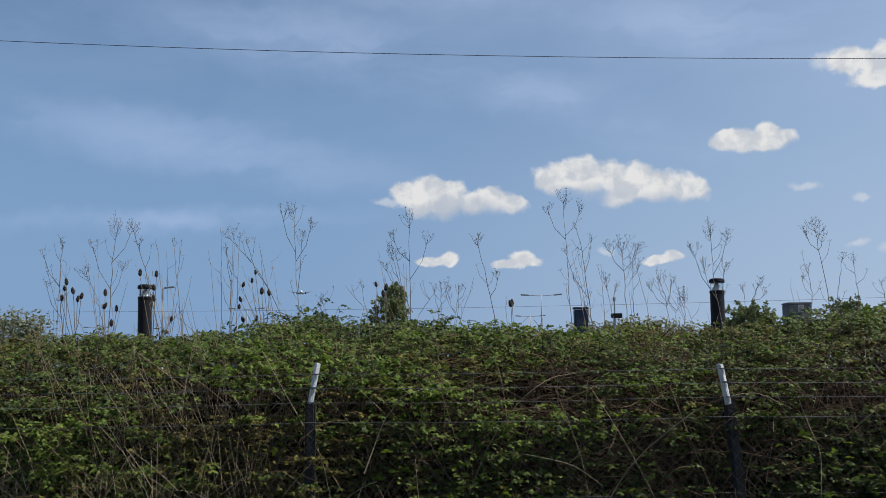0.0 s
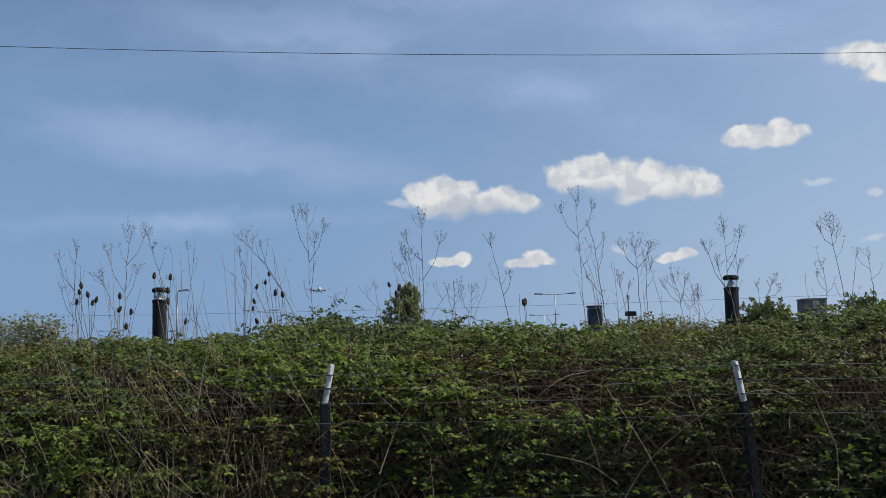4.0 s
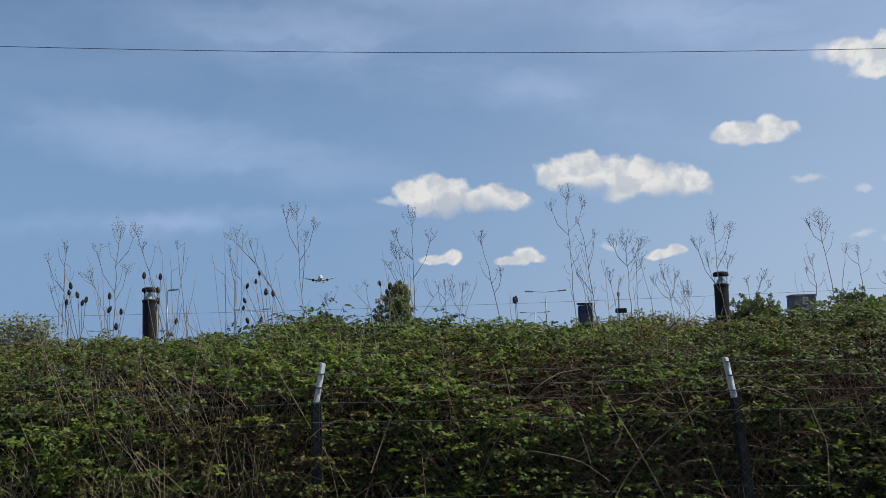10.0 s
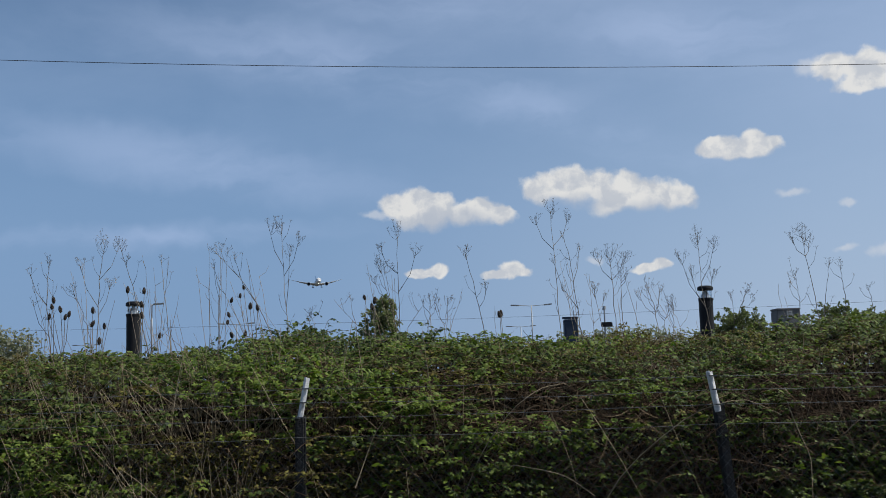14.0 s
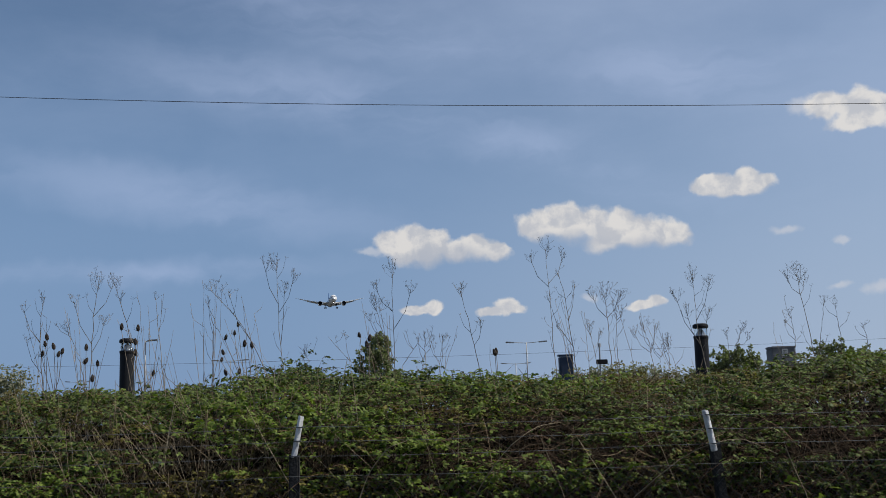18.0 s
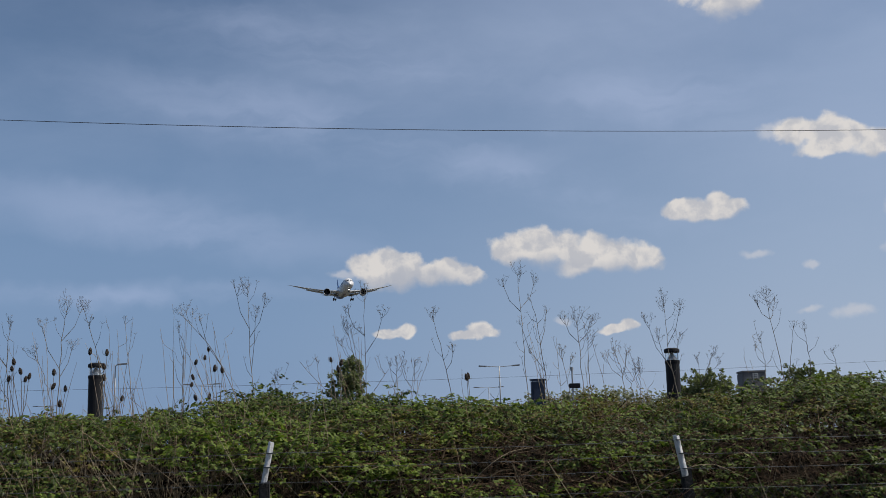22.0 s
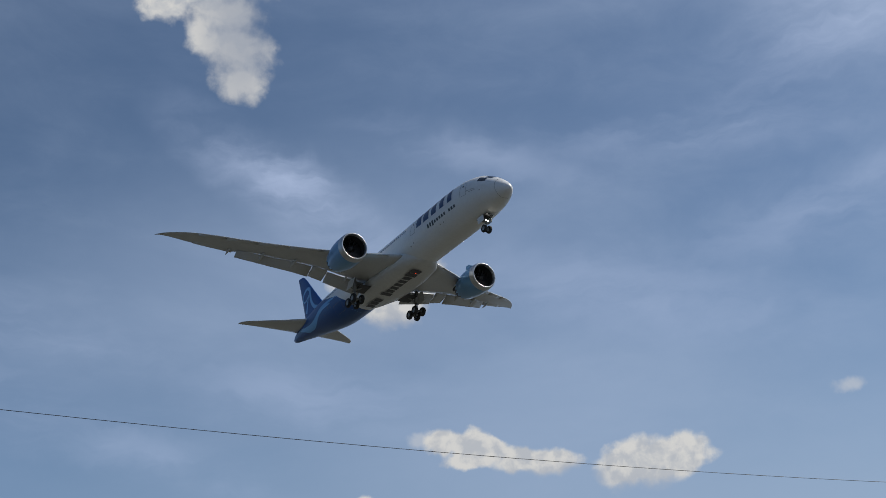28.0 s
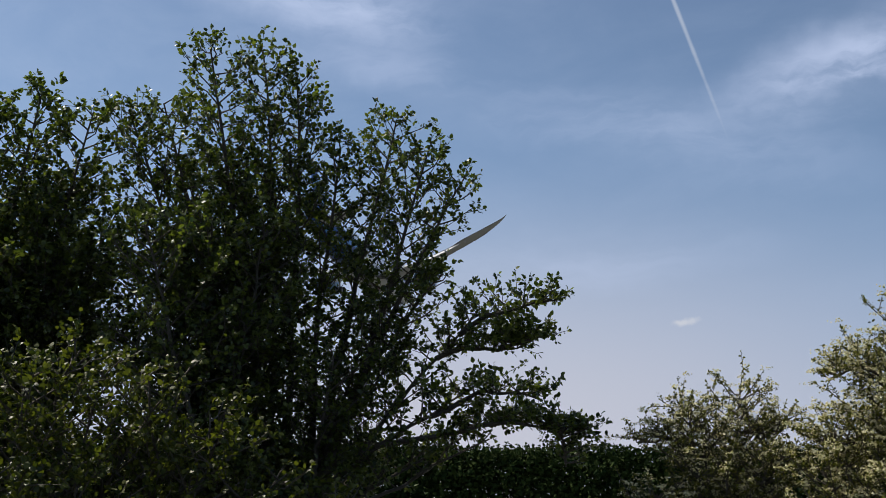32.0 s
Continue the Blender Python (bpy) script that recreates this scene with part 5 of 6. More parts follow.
    for pts in (((0.95, 0.45), (1.25, 0.95), (1.75, 1.35), (2.1, 1.42), (2.35, 1.30)), ((-0.55, 0.9), (-0.42, 1.25), (-0.28, 1.42), (-0.15, 1.46)),
                ((0.15, 0.75), (0.30, 1.1), (0.52, 1.4), (0.72, 1.53), (0.9, 1.55)), ((0.75, 1.45), (0.85, 1.2), (0.92, 0.95), (0.98, 0.5)),
                ((-3.1, 0.75), (-2.9, 0.98), (-2.6, 1.02), (-2.3, 0.88)), ((2.4, 1.35), (2.55, 1.0), (2.5, 0.7)), ((1.9, 1.2), (1.98, 1.0), (1.92, 0.78), (1.95, 0.5)),
                ((0.3, 0.98), (0.5, 1.02), (0.85, 0.95), (1.05, 0.8))):
        p = np.array([(x, 7.22, z) for x, z in pts])
        u = np.linspace(0, len(p) - 1, 14)
        q = np.stack([np.interp(u, np.arange(len(p)), p[:, k]) for k in range(3)], 1)
        q[1:-1] = (q[:-2] + 2 * q[1:-1] + q[2:]) / 4
        q[:, 1] += 0.06 * np.sin(u * 2)
        lines.append((q - org, np.linspace(0.0042, 0.0016, 14)))
    v, f = tubes_arrays(lines, 5)
    child(array_mesh("bare_canes", v, f, M_STRAW), thicket, "pale bare arching canes")


build_thicket()


# ---- dead umbels and teasels that stand over the thicket ----
def umbel(lines, at, size, rng, n=5):
    """A small spent flower head: short rays with a seed at each end."""
    for _ in range(n):
        v = np.array([rng.normal(0, 0.7), rng.normal(0, 0.7), rng.uniform(0.4, 1.1)])
        v *= size / np.linalg.norm(v) * rng.uniform(0.6, 1.15)
        lines.append((np.array([at, at + v * 0.8, at + v]), [0.0007, 0.0006, 0.0011]))


def corymb(lines, at, up, size, rng, n=8):
    """An open, flat-topped head of curved rays that each bear a small umbel."""
    up = up / (np.linalg.norm(up) + 1e-9)
    for k in range(n):
        w = up + np.array([rng.normal(0, 0.50), rng.normal(0, 0.45), 0.15])
        w /= np.linalg.norm(w)
        p = at - up * size * rng.uniform(0, 0.75)
        ln = size * rng.uniform(0.55, 1.1)
        out = np.array([w[0], w[1], 0]) * ln * 0.22
        e = p + w * ln + np.array([0, 0, 0.12 * ln])
        m = p + w * ln * 0.5 + out
        lines.append((np.array([p, p + (m - p) * 0.55 + out * 0.2, m, e]), [0.0014, 0.0012, 0.0010, 0.0008]))
        umbel(lines, e, 0.022, rng, 5)
        if rng.random() < 0.75:
            o = m + (e - m) * rng.uniform(0, 0.5)
            h = o + np.array([rng.normal(0, 0.035), rng.normal(0, 0.03), rng.uniform(0.02, 0.06)])
            lines.append((np.array([o, h]), [0.0013, 0.0010]))
            umbel(lines, h, 0.018, rng, 4)


plant_count = [0]


def umbel_plant(points, arms=(), head=0.13, rays=9, thick=1.0, twigs=3):
    """A dead stalk through (x, z) points, foot first, with arms (share of the stem, tip x, tip z) that fork off it."""
    k = plant_count[0]
    plant_count[0] += 1
    rng = np.random.default_rng(100 + k)
    far = 9.6 + 0.35 * math.sin(k * 2.4)
    g = far / 9.6

    def spot(x, z):
        return np.array([x * g, far, 1.6 + (z - 1.6) * g])

    pts = [spot(*p) for p in points]
    pts.insert(0, pts[0] + (pts[0] - pts[1]) * (0.75 / max(0.1, pts[1][2] - pts[0][2])) * [0.4, 0.4, 1])
    foot = pts[0]
    plant = thing("dead_umbel_plant", tuple(foot), "tall dry brown umbel stalk, bare, standing in the brambles", "dry plant", "dead stalks over the thicket")
    pts = np.array(pts) - foot
    u = np.linspace(0, len(pts) - 1, 17)
    stem = np.stack([np.interp(u, np.arange(len(pts)), pts[:, c]) for c in range(3)], 1)
    for _ in range(2):
        stem[1:-1] = (stem[:-2] + 2 * stem[1:-1] + stem[2:]) / 4
    stem[1:-1] += rng.normal(0, 0.004, (15, 3))
    v, f = tubes_arrays([(stem, np.linspace(0.0053, 0.0018, 17) * thick)], 6)
    child(array_mesh("stem", v, f, M_TWIG, True), plant)
    lines = []
    tip = stem[-1] - stem[-4]
    if rays:
        corymb(lines, stem[-1], tip, head, rng, rays)
    n0 = 5
    for share, x, z in arms:
        q = n0 + share * (16 - n0)
        p = np.array([np.interp(q, np.arange(17), stem[:, c]) for c in range(3)])
        e = spot(x, z) + [0, rng.normal(0, 0.06), 0] - foot
        m = p + (e - p) * 0.5 + np.array([(e - p)[0] * 0.16, 0, -0.02])
        lines.append((np.array([p, p + (m - p) * 0.5, m, m + (e - m) * 0.55, e]), np.array([0.0032, 0.0029, 0.0025, 0.0021, 0.0016]) * thick))
        corymb(lines, e, e - m, head * 0.72, rng, max(4, rays - 3))
    for _ in range(twigs):
        q = rng.uniform(8.5, 15)
        p = np.array([np.interp(q, np.arange(17), stem[:, c]) for c in range(3)])
        w = np.array([rng.choice([-1, 1]) * rng.uniform(0.04, 0.10), rng.normal(0, 0.04), rng.uniform(0.08, 0.2)])
        lines.append((np.array([p, p + w * [0.65, 0.65, 0.4], p + w]), [0.0022, 0.0017, 0.0012]))
        umbel(lines, p + w, 0.03, rng, 5)
    if lines:
        v, f = tubes_arrays(lines, 3)
        tagged(child(array_mesh("flower_head", v, f, M_TWIG), plant, "bare branching seed heads"), kind="stuff")


umbel_plant([(-3.45, 1.95), (-3.50, 2.41), (-3.48, 2.78)], [(0.5, -3.62, 2.68), (0.2, -3.60, 2.40)], 0.09, 7)
umbel_plant([(-3.04, 1.89), (-3.02, 2.61), (-2.98, 2.94)], [(0.35, -3.18, 2.74), (0.55, -2.86, 2.92), (0.3, -2.93, 2.58)], 0.13, 10)
umbel_plant([(-3.08, 1.99), (-3.16, 2.30), (-3.26, 2.52)], (), 0.07, 5, 0.7)
umbel_plant([(-2.52, 1.72), (-2.72, 2.55), (-2.83, 2.90)], [(0.75, -2.74, 2.76)], 0.11, 8)
umbel_plant([(-2.36, 1.84), (-2.43, 2.44), (-2.46, 2.78)], (), 0.06, 4, 0.9, 1)
umbel_plant([(-1.93, 1.91), (-1.94, 2.32), (-1.91, 2.86)], [(0.6, -1.97, 2.68)], 0.07, 3, 0.7, 2)
umbel_plant([(-1.88, 1.95), (-1.87, 2.40), (-1.86, 2.83)], (), 0.05, 3, 0.7, 2)
umbel_plant([(-1.29, 1.69), (-1.64, 2.47), (-1.98, 2.85)], [(0.45, -1.78, 2.76)], 0.08, 4, 1.0, 4)
umbel_plant([(-1.25, 1.64), (-1.34, 2.41), (-1.36, 3.06)], [(0.72, -1.46, 3.02), (0.66, -1.20, 2.92), (0.45, -1.29, 2.80)], 0.12, 10)
umbel_plant([(-0.29, 1.66), (-0.30, 2.38), (-0.30, 2.98)], [(0.68, -0.45, 2.80), (0.55, -0.13, 2.78), (0.35, -0.42, 2.62)], 0.13, 10)
umbel_plant([(-0.32, 2.07), (-0.41, 2.43), (-0.47, 2.66)], [(0.4, -0.52, 2.52)], 0.11, 8, 0.8)
umbel_plant([(-0.39, 1.87), (-0.72, 2.16), (-0.89, 2.37)], [(0.5, -0.74, 2.36)], 0.04, 0, 0.8, 2)
umbel_plant([(-0.30, 1.90), (-0.20, 2.13), (-0.07, 2.31)], (), 0.04, 2, 0.8, 2)
umbel_plant([(-0.06, 2.01), (-0.02, 2.19), (-0.01, 2.34)], [(0.5, 0.05, 2.32)], 0.07, 6, 0.7)
umbel_plant([(0.09, 1.96), (0.12, 2.14), (0.14, 2.30)], [(0.4, 0.06, 2.24)], 0.08, 6, 0.7)
umbel_plant([(0.49, 1.95), (0.40, 2.41), (0.32, 2.75)], [(0.35, 0.50, 2.42)], 0.10, 8, 0.9, 2)
umbel_plant([(1.17, 1.83), (1.15, 2.34), (1.12, 3.12)], [(0.78, 0.99, 3.02), (0.8, 1.29, 3.06)], 0.13, 10)
umbel_plant([(1.37, 1.87), (1.30, 2.49), (1.23, 2.88)], [(0.5, 1.37, 2.76), (0.3, 1.13, 2.66)], 0.06, 4, 1.0, 4)
umbel_plant([(1.45, 1.85), (1.30, 2.10), (1.20, 2.40)], (), 0.05, 3, 0.7, 3)
umbel_plant([(1.68, 1.81), (1.66, 2.43), (1.64, 2.68)], [(0.6, 1.53, 2.68), (0.6, 1.77, 2.66)], 0.14, 12)
umbel_plant([(1.74, 2.02), (1.73, 2.30), (1.74, 2.50)], (), 0.12, 8, 0.8)
umbel_plant([(1.55, 2.00), (1.52, 2.18), (1.49, 2.36)], [(0.4, 1.56, 2.30)], 0.08, 7, 0.7)
umbel_plant([(2.06, 1.88), (2.03, 2.22), (1.98, 2.38)], [(0.4, 2.08, 2.34), (0.4, 1.92, 2.32)], 0.11, 9, 0.8)
umbel_plant([(2.18, 1.90), (2.20, 2.08), (2.20, 2.22)], (), 0.08, 8, 0.7)
umbel_plant([(2.56, 1.79), (2.48, 2.31), (2.46, 2.80)], [(0.42, 2.29, 2.64), (0.62, 2.59, 2.74), (0.4, 2.38, 2.50), (0.3, 2.54, 2.46)], 0.14, 12)
umbel_plant([(2.66, 1.84), (2.78, 2.09), (2.88, 2.32)], [(0.4, 2.76, 2.28), (0.7, 2.93, 2.24)], 0.08, 7, 0.8)
umbel_plant([(3.58, 1.76), (3.49, 2.33), (3.42, 2.84)], [(0.8, 3.33, 2.78), (0.8, 3.51, 2.76)], 0.12, 10)
umbel_plant([(3.55, 1.90), (3.60, 2.25), (3.66, 2.56)], (), 0.06, 6, 0.8, 1)
umbel_plant([(3.35, 2.03), (3.36, 2.28), (3.34, 2.46)], [(0.4, 3.29, 2.36)], 0.05, 4, 0.7)
umbel_plant([(3.78, 1.91), (3.78, 2.32), (3.76, 2.53)], (), 0.06, 5, 0.8, 2)
umbel_plant([(4.06, 1.95), (4.03, 2.20), (4.00, 2.32)], (), 0.05, 3, 0.8, 1)
umbel_plant([(2.14, 1.90), (2.10, 2.05), (2.16, 2.17)], (), 0.06, 5, 0.6)
umbel_plant([(-1.10, 1.95), (-1.06, 2.12), (-1.10, 2.22)], (), 0.08, 6, 0.6)
umbel_plant([(5.50, 1.9), (5.50, 2.4), (5.47, 2.84)], [(0.6, 5.36, 2.74)], 0.12, 9)
umbel_plant([(5.86, 1.9), (5.88, 2.4), (5.88, 2.72)], [(0.6, 5.97, 2.66)], 0.11, 8)
umbel_plant([(6.40, 1.9), (6.36, 2.3), (6.32, 2.58)], (), 0.10, 7)
umbel_plant([(6.60, 1.9), (6.60, 2.5), (6.58, 2.98)], [(0.6, 6.47, 2.86)], 0.12, 9)
umbel_plant([(6.95, 1.9), (6.94, 2.5), (6.91, 3.04)], [(0.7, 7.02, 2.9)], 0.11, 8)


def build_stalk_clump(rows, n, seed, label):
    """Thin dead stems that rise from one root; rows are (foot x, foot z, tip x, tip z, spread)."""
    rng = np.random.default_rng(seed)
    foot = np.array([rows[0][0], 9.5, rows[0][1] - 0.6])
    plant = thing("dead_stalk_clump", tuple(foot), label, "dry plant", "dead stalks over the thicket")
    for x0, z0, x1, z1, spread in rows:
        for _ in range(n):
            yy = 9.5 + rng.normal(0, 0.12)
            a = np.array([x0 + rng.normal(0, spread * 0.6), yy, z0 - 0.5])
            b = np.array([x1 + rng.normal(0, spread), yy + rng.normal(0, 0.08), z1 + rng.normal(0, 0.16)])
            u = np.linspace(0, 1, 9)
            line = a + (b - a) * u[:, None] + np.cumsum(rng.normal(0, 0.007, (9, 3)), 0)
            lines = [(line - foot, np.linspace(0.0030, 0.0012, 9))]
            for k in range(rng.integers(0, 4)):
                p = line[int(rng.integers(5, 9))]
                w = np.array([rng.normal(0, 0.05), rng.normal(0, 0.03), rng.uniform(0.05, 0.16)])
                lines.append((np.array([p, p + w * [0.7, 0.7, 0.45], p + w]) - foot, [0.0016, 0.0013, 0.0010]))
            v, f = tubes_arrays(lines, 4)
            child(array_mesh("stem", v, f, M_DRY), plant)


M_DRY = material("dry_stem", ((0.10, 0.08, 0.055), (0.34, 0.27, 0.19)), 0.8, scale=5, objects=True)
build_stalk_clump([(-1.93, 1.9, -1.95, 2.72, 0.07), (-1.35, 1.9, -1.72, 2.55, 0.12)], 6, 61, "bundle of thin pale dead stems leaning together over the brambles")
build_stalk_clump([(-2.30, 1.9, -2.58, 2.38, 0.07), (-2.45, 1.9, -2.42, 2.5, 0.08)], 5, 62, "few thin pale dead stems beside a black bollard light")
build_stalk_clump([(-3.45, 1.9, -3.52, 2.45, 0.10), (-3.0, 1.9, -3.05, 2.35, 0.12)], 4, 63, "loose pale dead stems in the brambles")
build_stalk_clump([(-0.35, 1.9, -0.40, 2.45, 0.12), (0.0, 1.9, 0.1, 2.3, 0.10)], 4, 64, "loose brown dead stems in front of a small far tree")
build_stalk_clump([(1.45, 1.85, 1.25, 2.55, 0.12), (1.85, 1.85, 1.8, 2.3, 0.14)], 4, 65, "thin brown dead stems crossing one another")
build_stalk_clump([(2.35, 1.85, 2.3, 2.3, 0.14), (3.35, 1.85, 3.3, 2.35, 0.12)], 3, 66, "sparse brown dead stems over the brambles")


def teasel_head(r, h):
    bm = bmesh.new()
    prof = [(0, 0.3), (0.12, 0.75), (0.35, 1.0), (0.62, 0.92), (0.85, 0.62), (1.0, 0.12)]
    revolve(bm, [(u * h, k * r) for u, k in prof], 10, (0, 0, 0), "Z")
    me = bpy.data.meshes.new("seed_head")
    bm.to_mesh(me)
    bm.free()
    me.materials.append(M_TEASEL)
    return me


def build_teasels():
    head = teasel_head(0.0158, 0.060)
    plants = [
        ((-3.25, 1.92), [(-3.33, 2.42), (-3.36, 2.37), (-3.32, 2.35), (-3.38, 2.28), (-3.23, 2.30), (-3.28, 2.28)]),
        ((-2.98, 1.91), [(-3.03, 2.33), (-3.04, 2.21), (-2.89, 2.18), (-2.95, 2.05)]),
        ((-2.50, 1.92), [(-2.68, 2.49), (-2.54, 2.48), (-2.59, 2.37), (-2.58, 2.27), (-2.45, 2.09)]),
        ((-1.44, 1.89), [(-1.72, 2.43), (-1.66, 2.49), (-1.78, 2.38), (-1.62, 2.32), (-1.54, 2.30), (-1.79, 2.25), (-1.82, 2.19), (-1.77, 2.07), (-1.66, 2.08)]),
        ((-0.47, 1.86), [(-0.59, 2.37), (-0.51, 2.33), (-0.53, 2.28)]),
        ((0.62, 1.90), [(0.62, 2.19), (0.60, 2.17)]),
    ]
    rng = np.random.default_rng(3)
    for (x0, z0), heads in plants:
        foot = np.array([x0, 9.4, z0 - 0.7])
        plant = thing("teasel", tuple(foot), "dry brown teasel with dark egg-shaped seed heads in the brambles", "dry plant", "teasels over the thicket")
        lines = []
        for k, (x, z) in enumerate(heads):
            tip = np.array([x, 9.4 + rng.uniform(-0.1, 0.1), z - 0.035]) - foot
            start = np.array([0, 0, 0.0]) if k == 0 else (np.array([heads[0][0], 9.4, heads[0][1]]) - foot) * rng.uniform(0.35, 0.6)
            mid = start + (tip - start) * 0.5 + np.array([rng.normal(0, 0.02), 0, -0.03 if k else 0.0])
            lines.append((np.array([start, mid, tip]), [0.005 if k == 0 else 0.003, 0.003, 0.0022]))
            o = child(new("seed_head", head), plant, "dark spiny seed head")
            s = rng.uniform(0.8, 1.15)
            o.matrix_basis = Matrix.Translation(tip) @ Matrix.Rotation(rng.normal(0, 0.2), 4, "Y") @ Matrix.Scale(s, 4)
            for _ in range(5):
                w = np.array([rng.normal(0, 0.02), rng.normal(0, 0.02), rng.uniform(0.02, 0.06)])
                lines.append((np.array([tip, tip + w * 0.6 * [1.6, 1.6, 0.5], tip + w]), 0.001))
        v, f = tubes_arrays(lines, 5)
        child(array_mesh("stem", v, f, M_TWIG, True), plant)


build_teasels()


# ---- things on the raised field ----
def build_bollard_light():
    b = thing("bollard_light", (0, 0, 0), "black round bollard lamp with a clear lens ring", "bollard", "bollard lamps")
    bm = bmesh.new()
    revolve(bm, [(0, 0.001), (0, 0.088), (0.94, 0.088), (0.965, 0.094), (0.985, 0.094), (0.985, 0.03)], 24, (0, 0, 0), "Z")
    part("shaft", bm, M_BLACK, b, smooth=False)
    bm = bmesh.new()
    revolve(bm, [(0.986, 0.082), (1.085, 0.082)], 24, (0, 0, 0), "Z")
    lens = part("lens", bm, M_CLEAR, b, "clear lens ring", True)
    bm = bmesh.new()
    revolve(bm, [(0.987, 0.058), (1.02, 0.045), (1.08, 0.012)], 16, (0, 0, 0), "Z")
    part("reflector", bm, M_REFLECT, b, "pale cone reflector", True)
    for k in range(4):
        bm = bmesh.new()
        a = math.pi / 4 + k * math.pi / 2
        tube(bm, (0.078 * math.cos(a), 0.078 * math.sin(a), 0.98), (0.078 * math.cos(a), 0.078 * math.sin(a), 1.09), 0.004, sides=6)
        part("strut", bm, M_BLACK, b)
    bm = bmesh.new()
    revolve(bm, [(1.085, 0.001), (1.085, 0.096), (1.10, 0.099), (1.125, 0.096), (1.14, 0.07), (1.145, 0.001)], 24, (0, 0, 0), "Z")
    part("cap", bm, M_BLACK, b, smooth=False)
    return b


bollard = build_bollard_light()
bollard.matrix_basis = pose(-3.753, 13.3, 1.585)
copy_thing(bollard, pose(3.455, 13.3, 1.56, 0, 1.0, 40))


def build_cabinet():
    c = thing("service_pillar", (2.09, 16.0, 1.46), "small dark grey metal service pillar with a sloping lid", "cabinet")
    bm = bmesh.new()
    box(bm, (0.20, 0.17, 1.02), (0, 0, 0.51), None, 0.006)
    body = part("body", bm, M_PILLAR, c)
    bm = bmesh.new()
    box(bm, (0.225, 0.20, 0.035), (0, 0, 1.045), Euler((radians(4), 0, 0)), 0.006)
    part("lid", bm, M_PILLAR, c)
    bm = bmesh.new()
    box(bm, (0.16, 0.008, 0.8), (0, -0.089, 0.5), None, 0.003)
    part("door", bm, M_PILLAR, body)
    c = thing("rendered_pillar", (5.37, 16.0, 1.46), "grey weathered square pillar with a small pale plaque", "pillar")
    bm = bmesh.new()
    box(bm, (0.355, 0.3, 1.05), (0, 0, 0.525), None, 0.012)
    part("shaft", bm, M_STONE, c)
    bm = bmesh.new()
    box(bm, (0.37, 0.31, 0.03), (0, 0, 1.066), None, 0.008)
    part("coping", bm, M_STONE, c)
    bm = bmesh.new()
    box(bm, (0.085, 0.008, 0.11), (0.01, -0.155, 0.985), None, 0.002)
    pl = part("plaque", bm, M_PLAQUE, c, "small pale plaque")
    for z in (1.015, 0.99, 0.965):
        bm = bmesh.new()
        box(bm, (0.055, 0.004, 0.008), (0.01, -0.1605, z))
        part("text_bar", bm, M_SEAM, pl)


build_cabinet()


def build_street_lamp(arm, both=True):
    b = thing("street_lamp", (0, 0, 0), "tall grey street lamp with two arms" if both else "tall grey street lamp with one short arm", "street lamp", "street lamps")
    bm = bmesh.new()
    tube(bm, (0, 0, 0), (0, 0, 1.2), 0.11, 0.11, 12)
    tube(bm, (0, 0, 1.2), (0, 0, 7.5), 0.08, 0.05, 12)
    part("pole", bm, M_GREYMETAL, b, smooth=True)
    for sg in (-1, 1) if both else (1,):
        bm = bmesh.new()
        tube(bm, (0, 0, 7.42), (sg * (arm - 0.6), 0, 7.52), 0.032, sides=8)
        a = part("arm", bm, M_GREYMETAL, b)
        bm = bmesh.new()
        box(bm, (0.85, 0.28, 0.13), (sg * (arm - 0.35), 0, 7.53), Euler((0, radians(-4 * sg), 0)), 0.04)
        part("lantern", bm, M_GREYMETAL, a, "flat lamp head")
    return b


lamp = build_street_lamp(2.0)
lamp.matrix_basis = pose(9.9, 105, 1.58)
for x, y, s in ((12.1, 145, 2), (-22.2, 120, 3), (-52.3, 160, -4), (15.6, 190, 5)):
    copy_thing(lamp, pose(x, y, 1.58, 0, 0, s))
single = build_street_lamp(0.9, False)
single.matrix_basis = pose(-22.8, 86, 1.25)


def build_camera_mast():
    b = thing("sign_mast", (9.8, 60, 1.58), "thin dark mast with a boxy unit on a crossbar", "mast")
    bm = bmesh.new()
    tube(bm, (0, 0, 0), (0, 0, 4.05), 0.045, sides=8)
    tube(bm, (0, 0, 3.9), (0, 0, 4.1), 0.09, sides=8)
    part("pole", bm, M_GREYMETAL, b)
    bm = bmesh.new()
    box(bm, (0.62, 0.3, 0.26), (0.1, 0, 3.05), None, 0.03)
    part("unit", bm, M_BLACK, b)


build_camera_mast()


# ---- overhead lines ----
def build_cable(name, label, y, f, x0, x1, r, n=80):
    xs = np.linspace(x0, x1, n)
    line = np.stack([xs, np.full_like(xs, y), f(xs)], 1)
    v, fc = tubes_arrays([(line, r)], 6)
    ob = array_mesh(name, v, fc, M_CABLE, True)
    tagged(ob, label, "cable")
    for x in (x0, x1):
        p = thing("telegraph_pole", (x, y, -0.02 if y < 20 else 1.58), "brown wooden telegraph pole carrying a black cable", "pole")
        bm = bmesh.new()
        top = float(f(np.array([x]))[0]) + 0.4 - p.location.z
        tube(bm, (0, 0.13, 0), (0, 0.13, top), 0.14, 0.11, 14)
        part("shaft", bm, M_BARK, p, smooth=True)
        bm = bmesh.new()
        tube(bm, (0, -0.02, top - 0.4), (0, 0.05, top - 0.4), 0.03, sides=8)
        part("bracket", bm, M_GREYMETAL, p)


